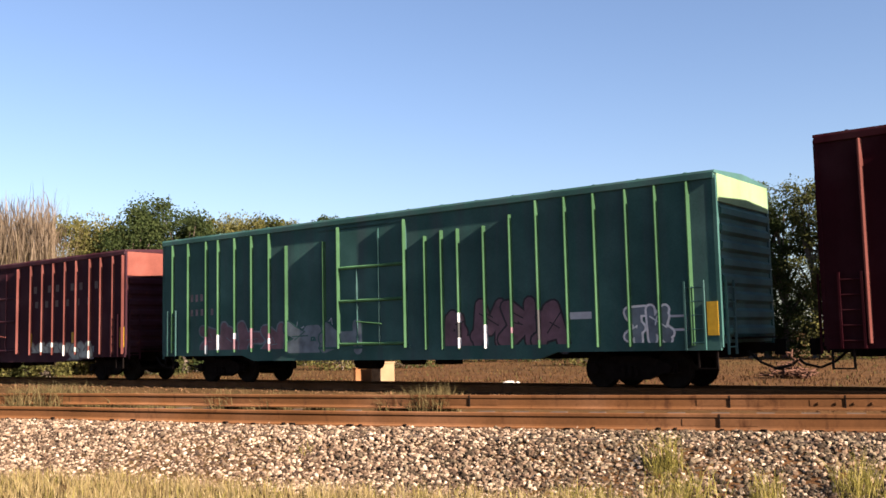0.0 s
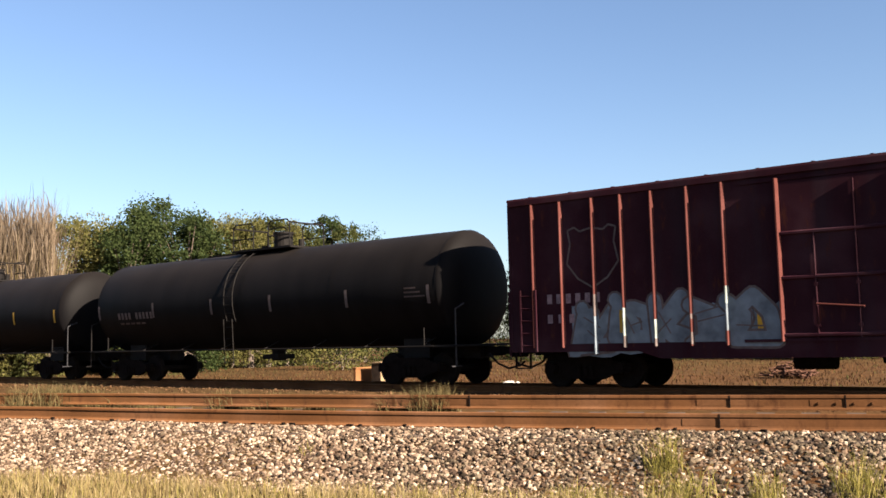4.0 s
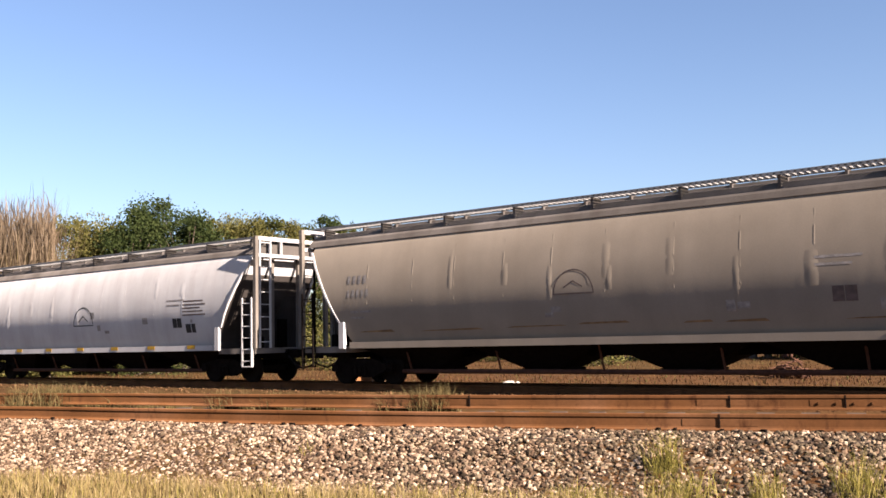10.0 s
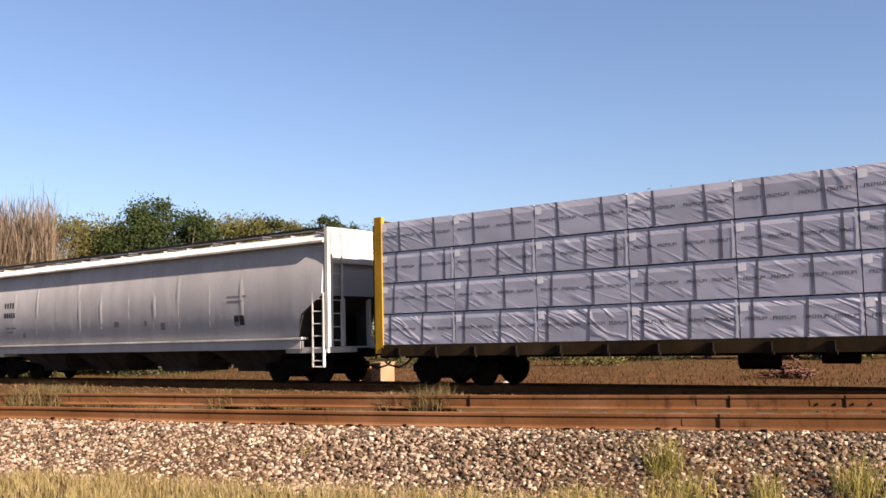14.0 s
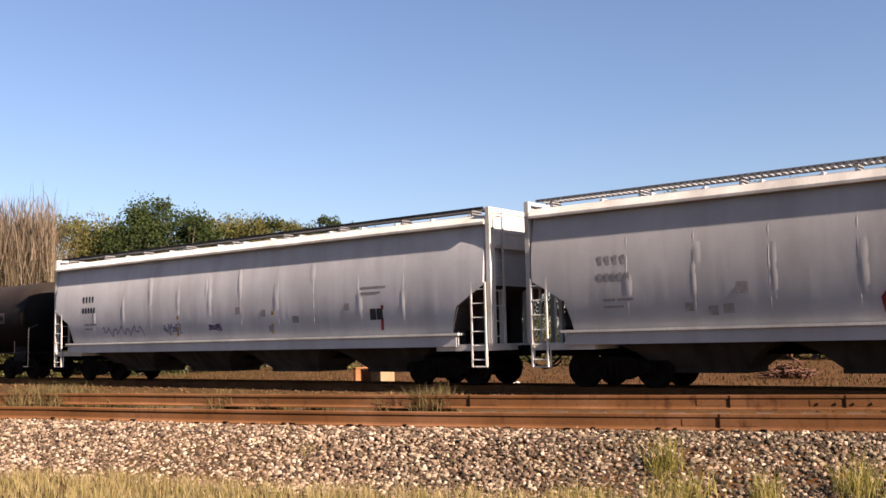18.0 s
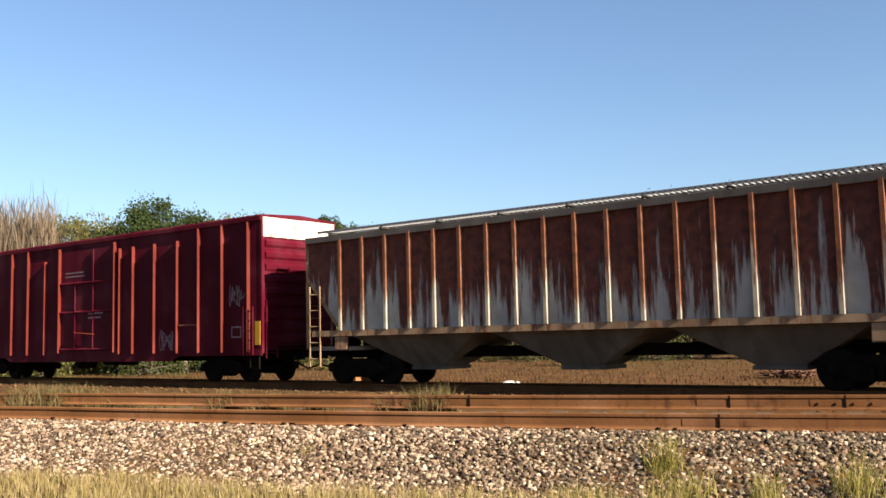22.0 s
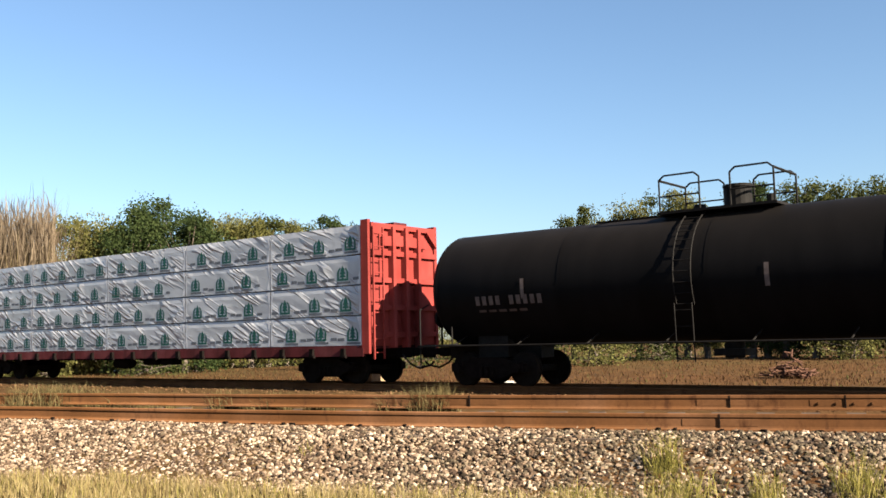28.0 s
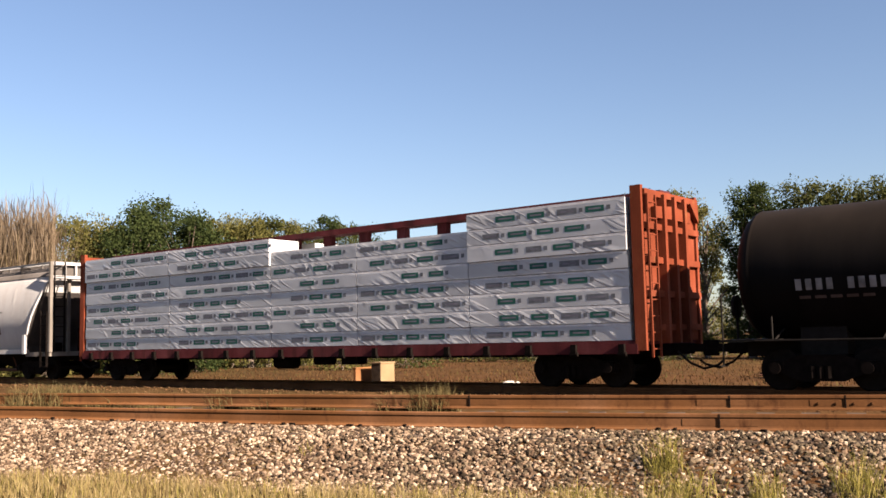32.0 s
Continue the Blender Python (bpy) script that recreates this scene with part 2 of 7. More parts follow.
# ---------------------------------------------------------------- mesh helpers
def box(bm, x0, x1, y0, y1, z0, z1):
    v = [bm.verts.new(p) for p in ((x0, y0, z0), (x1, y0, z0), (x1, y1, z0), (x0, y1, z0), (x0, y0, z1), (x1, y0, z1), (x1, y1, z1), (x0, y1, z1))]
    for f in ((3, 2, 1, 0), (4, 5, 6, 7), (0, 1, 5, 4), (1, 2, 6, 5), (2, 3, 7, 6), (3, 0, 4, 7)):
        bm.faces.new([v[i] for i in f])


def cyl(bm, a, b, r, n=8, r2=None):
    a, b = Vector(a), Vector(b)
    q = (b - a).to_track_quat("Z", "Y")
    rings = []
    for p, rr in ((a, r), (b, r if r2 is None else r2)):
        rings.append([bm.verts.new(p + q @ Vector((rr * math.cos(k * 2 * math.pi / n), rr * math.sin(k * 2 * math.pi / n), 0))) for k in range(n)])
    for k in range(n):
        bm.faces.new((rings[0][k], rings[0][(k + 1) % n], rings[1][(k + 1) % n], rings[1][k]))
    bm.faces.new(rings[0][::-1])
    bm.faces.new(rings[1])


def loft(bm, rings, closed=True, caps=True):
    """Rings of points of one length, joined in turn."""
    vs = [[bm.verts.new(p) for p in r] for r in rings]
    n = len(vs[0])
    for a, b in zip(vs, vs[1:]):
        for k in range(n if closed else n - 1):
            bm.faces.new((a[k], a[(k + 1) % n], b[(k + 1) % n], b[k]))
    if caps:
        bm.faces.new(vs[0][::-1])
        bm.faces.new(vs[-1])
    return vs


def poly(bm, pts, y, thick=0.003):
    """A flat patch in the plane y (towards -y), from points (x, z)."""
    vs = [bm.verts.new((x, y, z)) for x, z in pts]
    f = bm.faces.new(vs)
    f.normal_update()
    if f.normal.y > 0:
        f.normal_flip()


def finish(name, bm, mat, smooth=False):
    bmesh.ops.recalc_face_normals(bm, faces=bm.faces) if not smooth or len(bm.faces) < 20000 else None
    me = bpy.data.meshes.new(name)
    bm.to_mesh(me)
    bm.free()
    for m in mat if isinstance(mat, (list, tuple)) else [mat]:
        me.materials.append(m)
    if smooth:
        for p in me.polygons:
            p.use_smooth = True
        me.set_sharp_from_angle(angle=radians(32))
    return me


def part(name, bm, mat, parent, label="", smooth=False):
    ob = new(name, finish(name, bm, mat, smooth))
    ob.parent = parent
    if label:
        tagged(ob, label)
    return ob


def flat_part(name, bm, mat, parent, label=""):
    """Like part, for paint patches whose faces already look outwards."""
    me = bpy.data.meshes.new(name)
    bm.to_mesh(me)
    bm.free()
    me.materials.append(mat)
    ob = new(name, me)
    ob.parent = parent
    if label:
        tagged(ob, label)
    return ob


def bars(parent, name, x, z, sizes, mat, y=-1.5535, gap=0.03):
    """Lettering as plain bars, each a part of its own."""
    for w, h in sizes:
        bm = bmesh.new()
        box(bm, x, x + w, y, y + 0.003, z, z + h)
        part(name, bm, mat, parent)
        x += w + gap


# ---------------------------------------------------------------- running gear
MOVERS = []            # (thing, x of its centre at 0 s, y, z)
WHEELSETS = []         # (wheelset, x of its car, own x)


def car_root(name, x, label, category):
    root = new(name)
    root.location = (x, TRACK_Y, 0)
    tagged(root, label, category, "cars of the freight train")
    MOVERS.append((root, x, TRACK_Y, 0.0))
    return root


def build_truck_meshes():
    out = {}
    bm = bmesh.new()
    box(bm, -0.2, 0.2, -0.95, 0.95, 0.42, 0.68)
    cyl(bm, (0, 0, 0.66), (0, 0, 0.8), 0.2, 14)
    for s in (-1, 1):
        cyl(bm, (-0.12, s * 0.98, 0.3), (-0.12, s * 0.98, 0.52), 0.07, 10)
        cyl(bm, (0.12, s * 0.98, 0.3), (0.12, s * 0.98, 0.52), 0.07, 10)
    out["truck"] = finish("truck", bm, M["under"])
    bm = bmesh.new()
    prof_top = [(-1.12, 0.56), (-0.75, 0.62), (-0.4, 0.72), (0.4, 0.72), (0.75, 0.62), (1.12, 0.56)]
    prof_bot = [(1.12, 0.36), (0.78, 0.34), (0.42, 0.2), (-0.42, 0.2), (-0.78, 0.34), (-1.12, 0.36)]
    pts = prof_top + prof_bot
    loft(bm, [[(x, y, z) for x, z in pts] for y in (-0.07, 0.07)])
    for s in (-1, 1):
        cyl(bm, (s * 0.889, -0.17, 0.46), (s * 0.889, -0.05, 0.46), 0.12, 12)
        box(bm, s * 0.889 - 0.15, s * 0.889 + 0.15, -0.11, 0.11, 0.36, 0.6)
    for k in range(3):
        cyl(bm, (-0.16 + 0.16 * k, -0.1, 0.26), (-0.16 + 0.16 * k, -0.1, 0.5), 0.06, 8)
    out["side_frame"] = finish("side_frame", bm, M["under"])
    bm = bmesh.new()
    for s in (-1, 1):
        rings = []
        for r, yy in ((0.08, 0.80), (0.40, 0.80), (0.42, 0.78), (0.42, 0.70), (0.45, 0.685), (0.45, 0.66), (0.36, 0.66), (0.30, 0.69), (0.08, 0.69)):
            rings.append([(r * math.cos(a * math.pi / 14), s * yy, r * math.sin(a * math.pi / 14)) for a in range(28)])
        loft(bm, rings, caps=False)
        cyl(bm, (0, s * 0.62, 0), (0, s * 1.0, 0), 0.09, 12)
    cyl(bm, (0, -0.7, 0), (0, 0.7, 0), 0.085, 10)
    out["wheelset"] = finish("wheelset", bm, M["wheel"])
    bm = bmesh.new()
    box(bm, -0.5, 0.35, -0.13, 0.13, 0.74, 0.98)
    box(bm, 0.3, 0.72, -0.1, 0.1, 0.78, 0.96)
    cyl(bm, (0.72, 0.03, 0.70), (0.72, 0.03, 1.04), 0.12, 10)
    out["coupler"] = finish("coupler", bm, M["under"])
    bm = bmesh.new()
    pts = [Vector((0.2, -0.35, 0.8)), Vector((0.5, -0.38, 0.55)), Vector((0.8, -0.33, 0.42)), Vector((1.1, -0.25, 0.5)), Vector((1.2, -0.2, 0.6))]
    for a, b in zip(pts, pts[1:]):
        cyl(bm, a, b, 0.028, 7)
    out["air_hose"] = finish("air_hose", bm, M["black"])
    return out


TM = build_truck_meshes()


def running_gear(root, centres, half, strike=0.0):
    """Two trucks at +-centres, couplers at +-half."""
    for s in (1, -1):
        tr = new("truck", TM["truck"])
        tr.parent = root
        tr.location = (s * centres, 0, 0)
        for yy in (-1.02, 1.02):
            sf = new("side_frame", TM["side_frame"])
            sf.parent = tr
            sf.location = (0, yy, 0)
            if yy > 0:
                sf.rotation_euler = (0, 0, math.pi)
        for xx in (-0.889, 0.889):
            w = new("wheelset", TM["wheelset"])
            w.parent = tr
            w.location = (xx, 0, 0.42)
            WHEELSETS.append((w, root.location.x, s * centres + xx))
        c = new("coupler", TM["coupler"])
        c.parent = root
        c.location = (s * (half - 0.05), 0, 0)
        h = new("air_hose", TM["air_hose"])
        h.parent = root
        h.location = (s * (half - 0.1), 0, 0)
        if s < 0:
            c.rotation_euler = h.rotation_euler = (0, 0, math.pi)


def brake_gear(root):
    bm = bmesh.new()
    cyl(bm, (-1.5, -0.75, 0.62), (-0.7, -0.75, 0.62), 0.2, 12)
    part("air_reservoir", bm, M["under"], root)
    bm = bmesh.new()
    cyl(bm, (0.2, -0.8, 0.66), (0.9, -0.8, 0.66), 0.13, 10)
    part("brake_cylinder", bm, M["under"], root)
    bm = bmesh.new()
    box(bm, 1.6, 2.2, -1.2, -0.8, 0.55, 0.8)
    part("control_valve", bm, M["under"], root)


def ladder(parent, x, y, z0, z1, width, mat, rungs, along="x", bar=0.022, name="ladder"):
    bm = bmesh.new()
    for s in (0, width):
        p = (x + s, y, z0) if along == "x" else (x, y + s, z0)
        q = (x + s, y, z1) if along == "x" else (x, y + s, z1)
        box(bm, p[0] - bar, p[0] + bar, p[1] - bar, p[1] + bar, z0, z1)
    for k in range(rungs):
        z = z0 + (z1 - z0) * (k + 0.5) / rungs
        if along == "x":
            cyl(bm, (x, y, z), (x + width, y, z), 0.016, 6)
        else:
            cyl(bm, (x, y, z), (x, y + width, z), 0.016, 6)
    return part(name, bm, mat, parent)


# ---------------------------------------------------------------- spray paint
def blob(cx, cz, w, h, rng, n=14, rough=0.22):
    pts = []
    for k in range(n):
        a = 2 * math.pi * k / n
        ca, sa = math.cos(a), math.sin(a)
        # squarish rounded shape
        r = (abs(ca) ** 3 + abs(sa) ** 3) ** (-1 / 3) * (1 + rng.uniform(-rough, rough * 0.6))
        pts.append((cx + r * ca * w / 2, cz + r * sa * h / 2))
    return pts


SKELETONS = (
    (((0.15, 0.0), (0.12, 1.0), (0.75, 0.9), (0.8, 0.62), (0.2, 0.5)), ((0.35, 0.5), (0.9, 0.02))),
    (((0.85, 0.85), (0.45, 1.0), (0.15, 0.78), (0.3, 0.55), (0.72, 0.45), (0.85, 0.2), (0.5, 0.0), (0.12, 0.12)),),
    (((0.1, 0.0), (0.42, 1.0), (0.58, 1.0), (0.9, 0.0)), ((0.25, 0.35), (0.78, 0.35))),
    (((0.5, 1.0), (0.15, 0.75), (0.12, 0.25), (0.5, 0.0), (0.85, 0.25), (0.85, 0.75), (0.5, 1.0)),),
    (((0.15, 0.0), (0.15, 1.0)), ((0.85, 1.0), (0.2, 0.5), (0.88, 0.0))),
    (((0.85, 0.95), (0.15, 1.0), (0.15, 0.0), (0.88, 0.05)), ((0.18, 0.5), (0.7, 0.52))),
    (((0.1, 0.0), (0.15, 1.0), (0.5, 0.45), (0.85, 1.0), (0.9, 0.0)),),
    (((0.08, 0.95), (0.92, 1.0)), ((0.5, 0.97), (0.48, 0.0))),
    (((0.15, 0.0), (0.15, 1.0), (0.65, 0.92), (0.88, 0.55), (0.7, 0.1), (0.15, 0.0)),),
    (((0.15, 0.0), (0.15, 1.0), (0.8, 0.92), (0.82, 0.6), (0.18, 0.48)),),
)


def sprayed(root, lines, width, mat, name, y, prof=None, off=0.0):
    """Fat sprayed strokes with round joints, flat on a side or laid onto a bellied one."""
    bm = bmesh.new()
    q = 0
    for ln in lines:
        dense = []
        for (ax, az), (bx, bz) in zip(ln, ln[1:]):
            n = max(1, int(math.hypot(bx - ax, bz - az) / 0.22))
            dense += [(ax + (bx - ax) * i / n, az + (bz - az) * i / n) for i in range(n)]
        dense.append(ln[-1])
        for a, b in zip(dense, dense[1:]):
            d = Vector((b[0] - a[0], b[1] - a[1])).normalized() * width * 0.5
            poly(bm, [(a[0] + d.y, a[1] - d.x), (b[0] + d.y, b[1] - d.x), (b[0] - d.y, b[1] + d.x), (a[0] - d.y, a[1] + d.x)], -0.000015 * q)
            q += 1
        for cx, cz in dense:
            poly(bm, [(cx + width * 0.5 * math.cos(i * math.pi / 5), cz + width * 0.5 * math.sin(i * math.pi / 5)) for i in range(10)], -0.000015 * q)
            q += 1
    if prof:
        zs, ys = [z for _, z in prof][::-1], [u for u, _ in prof][::-1]
    for v in bm.verts:
        v.co.z = max(v.co.z, 1.33 if prof else 0.72)
        v.co.y += -(float(np.interp(v.co.z, zs[1:], ys[1:])) + off) if prof else y - off
    return flat_part(name, bm, mat, root)


def throw_up(root, x0, x1, z0, z1, n, fills, edge, seed, y=-1.5525, prof=None, rim=None, fat=0.3, forms=None):
    """A row of interlocking sprayed letterforms: rim, outline, fill and a few light strokes on each."""
    rng = random.Random(seed)
    w, h = (x1 - x0) / n, z1 - z0
    for k in range(n):
        form = SKELETONS[forms[k] if forms else (seed * 3 + k * 7 + rng.randrange(3)) % 10]
        lean, up = rng.uniform(-0.14, 0.18), rng.uniform(-0.07, 0.07) * h
        if not forms:
            # turned and mirrored, with a flying serif: shapes of spray, no readable word
            fx, fz = rng.random() < 0.5, rng.random() < 0.6
            form = [[(1 - v if fz else u, u if fz else v) for u, v in ln] for ln in form]
            form = [[(1 - u if fx else u, v) for u, v in ln] for ln in form]
            a = rng.choice(((0.0, 0.15), (1.0, 0.2), (0.05, 0.95), (0.95, 0.9)))
            form.append([a, (0.5 + rng.uniform(-0.25, 0.25), 0.5), (a[0] + rng.uniform(-0.2, 0.2), 1 - a[1])])
        put = lambda u, v: (x0 + w * (k + 0.02 + 0.96 * u + lean * (v - 0.5)), z0 + up + h * (0.1 + 0.8 * v + 0.05 * math.sin(7 * u + k)))
        lines = [[put(u, v) for u, v in ln] for ln in form]
        T = min(w, h) * fat
        d = 0.002 + 0.004 * k
        letter = None
        for g, m, nm in ((T + 0.2, rim, "sprayed_rim"), (T + 0.1, edge, "graffiti_letter"), (T, fills[k % len(fills)], "letter_fill")):
            if m:
                ob = sprayed(root if not letter else letter, lines, g, m, nm, y, prof, d)
                letter = letter or ob
                d += 0.0022
        for _ in range(2):
            tip = [put(rng.uniform(0.1, 0.5), rng.uniform(0.3, 0.9)), put(rng.uniform(0.4, 0.9), rng.uniform(0.3, 0.9))]
            sprayed(letter, [tip], 0.03, edge, "letter_stroke", y, prof, d)


def graffiti(root, x0, x1, z0, z1, fill, edge, seed, letters, y=-1.5525, ribs=(), over=None, style="wild", haze=None):
    """Sprayed letters with an outline, a fill and strokes in each, a faint ground, and the paint that landed on the ribs."""
    rng = random.Random(seed)
    w, h = (x1 - x0) / letters, z1 - z0
    if haze:
        bm = bmesh.new()
        n = letters * 4
        top = [(x0 - 0.15 + (x1 - x0 + 0.3) * i / n, z1 + h * rng.uniform(-0.3, -0.12)) for i in range(n + 1)]
        low = [(a, z0 + h * rng.uniform(-0.06, 0.1)) for a, b in reversed(top)]
        for (a, b), (c, d), (e, f), (g, k) in zip(top, top[1:], low[::-1], low[::-1][1:]):
            poly(bm, [(a, f), (c, k), (c, d), (a, b)], y)
        flat_part("sprayed_ground", bm, haze, root)
    if style == "wild":
        throw_up(root, x0, x1, z0, z1, letters, [fill], edge, seed, y, fat=0.34)
        letters = 0
    for k in range(letters):
        be, bf, bc = bmesh.new(), bmesh.new(), bmesh.new()
        cx = x0 + w * (k + 0.5) + rng.uniform(-0.06, 0.06) * w
        cz = (z0 + z1) / 2 + rng.uniform(-0.08, 0.08) * h
        ww, hh = w * rng.uniform(1.05, 1.25), h * rng.uniform(0.82, 1.02)
        d = y - 0.002 - 0.0014 * k
        p = blob(cx, cz, ww, hh, rng, 18, 0.14)
        poly(be, p, d - 0.0003)
        poly(bf, [(cx + (a - cx) * 0.88, cz + (b - cz) * 0.9) for a, b in p], d - 0.0007)
        for j in range(rng.choice((2, 3, 4))):
            a = rng.uniform(-0.9, 0.9)
            sx, sz = cx + rng.uniform(-0.3, 0.3) * ww, cz + rng.uniform(-0.3, 0.3) * hh
            l, th = hh * rng.uniform(0.08, 0.26), w * rng.uniform(0.015, 0.04)
            dx, dz = l * math.sin(a), l * math.cos(a)
            poly(bc, [(sx - dx - th, sz - dz), (sx - dx + th, sz - dz), (sx + dx + th, sz + dz), (sx + dx - th, sz + dz)], d - 0.0011 - 0.00005 * j)
        letter = flat_part("graffiti_letter", be, edge, root)
        flat_part("letter_fill", bf, fill, letter)
        flat_part("letter_stroke", bc, edge, letter)
    for r in ribs:
        if x0 < r < x1:
            lo, hi = z0 + rng.uniform(0, 0.25) * h, z1 - rng.uniform(-0.1, 0.35) * h
            cuts = [lo, lo + (hi - lo) * rng.uniform(0.2, 0.45), lo + (hi - lo) * rng.uniform(0.55, 0.85), hi]
            for q in range(3):
                if rng.random() < 0.72:
                    bm = bmesh.new()
                    rib_shape(bm, r, cuts[q], cuts[q + 1], 0.004)
                    part("sprayed_rib_paint", bm, rng.choice((over or fill, over or fill, fill, edge)), root)


RIB_W, RIB_D = 0.05, 0.09


def rib_shape(bm, x, z0, z1, grow=0.0, y=-1.55):
    w, d = RIB_W + grow, RIB_D + grow
    ring = lambda z: [(x - w, y, z), (x - w * 0.22, y - d, z), (x + w * 0.22, y - d, z), (x + w, y, z)]
    loft(bm, [ring(z0), ring(z1)])


# ---------------------------------------------------------------- boxcars
def boxcar(name, x_front, x_rear, top, mats, ribs, doors, label, centres=6.2, end_band=0.55, short=(), band=None, rib_mats=None, rib_mat=None):
    """A steel boxcar with outside ribs, sliding doors, corrugated ends. ribs and doors in its own x."""
    xc, half = (x_front + x_rear) / 2, (x_front - x_rear) / 2
    root = car_root(name, xc, label, "boxcar")
    side, end, roof = mats
    # body shell
    bm = bmesh.new()
    box(bm, -half, half, -1.55, 1.55, 0.98, top - 0.2)
    part("body", bm, side, root)
    # side sill, deeper between the trucks
    for s in (-1, 1):
        bm = bmesh.new()
        pts = [(-half, 1.02), (half, 1.02), (half, 0.84), (centres - 1.6, 0.84), (centres - 2.1, 0.68), (-centres + 2.1, 0.68), (-centres + 1.6, 0.84), (-half, 0.84)]
        loft(bm, [[(x, s * yy, z) for x, z in pts] for yy in (1.50, 1.57)])
        part("side_sill", bm, side, root)
        bm = bmesh.new()
        box(bm, -half - 0.01, half + 0.01, s * 1.5, s * 1.6, top - 0.26, top - 0.14)
        part("top_rail", bm, roof, root)
    # roof with panel seams
    bm = bmesh.new()
    ring = lambda x: [(x, -1.6, top - 0.15), (x, -1.58, top - 0.09), (x, 0, top), (x, 1.58, top - 0.09), (x, 1.6, top - 0.15)]
    loft(bm, [ring(-half - 0.03), ring(half + 0.03)])
    k = -half + 0.6
    while k < half:
        rr = [(k, -1.55, top - 0.10), (k, 0, top - 0.01), (k, 1.55, top - 0.10)]
        loft(bm, [[(x + dx, y, z + dz) for dx, dz in ((-0.03, 0), (0.03, 0), (0.03, 0.03), (-0.03, 0.03))] for x, y, z in rr])
        k += 1.1
    part("roof", bm, roof, root)
    # ends
    for s in (1, -1):
        bm = bmesh.new()
        x = s * half
        bb = bmesh.new()
        # red and green bands paint in the sunlight above the cast shadow line
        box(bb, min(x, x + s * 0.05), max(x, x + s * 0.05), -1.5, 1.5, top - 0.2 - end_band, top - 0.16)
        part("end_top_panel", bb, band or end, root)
        z = top - 0.25 - end_band
        while z > 1.2:
            pr = [(0, z), (s * 0.09, z - 0.08), (s * 0.09, z - 0.20), (0, z - 0.28)]
            be = bmesh.new()
            loft(be, [[(x + a, y, b) for a, b in pr] for y in (-1.42, 1.42)])
            part("end_corrugation", be, end, root)
            z -= 0.36
        box(bm, min(x, x + s * 0.01), max(x, x + s * 0.01), -1.45, 1.45, 1.0, top - 0.25 - end_band)
        part("end_wall", bm, end, root)
        for yy in (-1.5, 1.5):
            bm = bmesh.new()
            box(bm, x - 0.04, x + 0.04, yy - 0.06, yy + 0.06, 0.9, top - 0.2)
            part("corner_post", bm, side, root)
        ladder(root, x + s * 0.12, -1.45, 0.75, 2.3, 0.42, side, 5, "y")
        ladder(root, x - s * 0.52 - 0.21, -1.62, 0.85, 2.3, 0.42, side, 5, "x")
        bm = bmesh.new()
        box(bm, x - s * 0.15 - 0.12, x - s * 0.15 + 0.12, -1.572, -1.552, 1.15, 1.85)
        part("yellow_marker", bm, M["mark_yellow"], root, "yellow reflective strip") if s > 0 else bm.free()
        # step below the corner
        bm = bmesh.new()
        for dx in (0, 0.4):
            box(bm, x - s * (0.1 + dx) - 0.02, x - s * (0.1 + dx) + 0.02, -1.56, -1.52, 0.45, 0.86)
        box(bm, min(x - s * 0.1, x - s * 0.5), max(x - s * 0.1, x - s * 0.5), -1.56, -1.50, 0.45, 0.48)
        part("corner_step", bm, M["under"], root)
        # crossover platform and brake gear
        bm = bmesh.new()
        box(bm, min(x, x + s * 0.28), max(x, x + s * 0.28), -1.0, 1.0, 1.06, 1.1)
        part("end_platform", bm, M["under"], root)
    # ribs
    for r in ribs:
        bm = bmesh.new()
        z1 = top - 0.28
        for lo, hi, cut in short:
            if lo <= r <= hi:
                z1 = cut
        rib_shape(bm, r, 0.94, z1)
        # rib_mat is a lit copy of the side paint, sunlight painted in
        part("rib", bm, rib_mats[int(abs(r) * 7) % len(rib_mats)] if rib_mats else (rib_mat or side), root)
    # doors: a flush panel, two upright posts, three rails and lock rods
    # door trim takes the same lit copy as the ribs
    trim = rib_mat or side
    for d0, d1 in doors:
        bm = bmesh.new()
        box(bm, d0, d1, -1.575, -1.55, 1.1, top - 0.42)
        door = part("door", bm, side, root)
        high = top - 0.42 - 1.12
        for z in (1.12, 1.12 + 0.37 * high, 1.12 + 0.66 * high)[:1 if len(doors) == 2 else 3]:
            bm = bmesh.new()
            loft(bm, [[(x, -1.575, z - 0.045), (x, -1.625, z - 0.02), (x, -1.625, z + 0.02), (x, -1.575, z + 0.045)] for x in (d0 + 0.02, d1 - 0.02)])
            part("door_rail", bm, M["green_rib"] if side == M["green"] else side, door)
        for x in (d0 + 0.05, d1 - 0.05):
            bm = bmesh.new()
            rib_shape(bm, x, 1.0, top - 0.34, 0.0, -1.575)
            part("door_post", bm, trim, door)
        for f, z1 in ((0.30, 1.12 + 0.66 * high), (0.62, top - 0.5)):
            xx = d0 + (d1 - d0) * f
            bm = bmesh.new()
            cyl(bm, (xx, -1.60, 1.05), (xx, -1.60, z1), 0.02, 7)
            for z in (1.3, 2.1):
                box(bm, xx - 0.04, xx + 0.04, -1.62, -1.575, z - 0.03, z + 0.03)
            part("lock_rod", bm, side, door)
        bm = bmesh.new()
        cyl(bm, (d0 + 0.3 * (d1 - d0), -1.64, 1.72), (d0 + 0.66 * (d1 - d0), -1.64, 1.64), 0.02, 6)
        part("door_lever", bm, trim, door)
        for z, deep in ((1.02, 0.05), (top - 0.36, 0.03)):
            bm = bmesh.new()
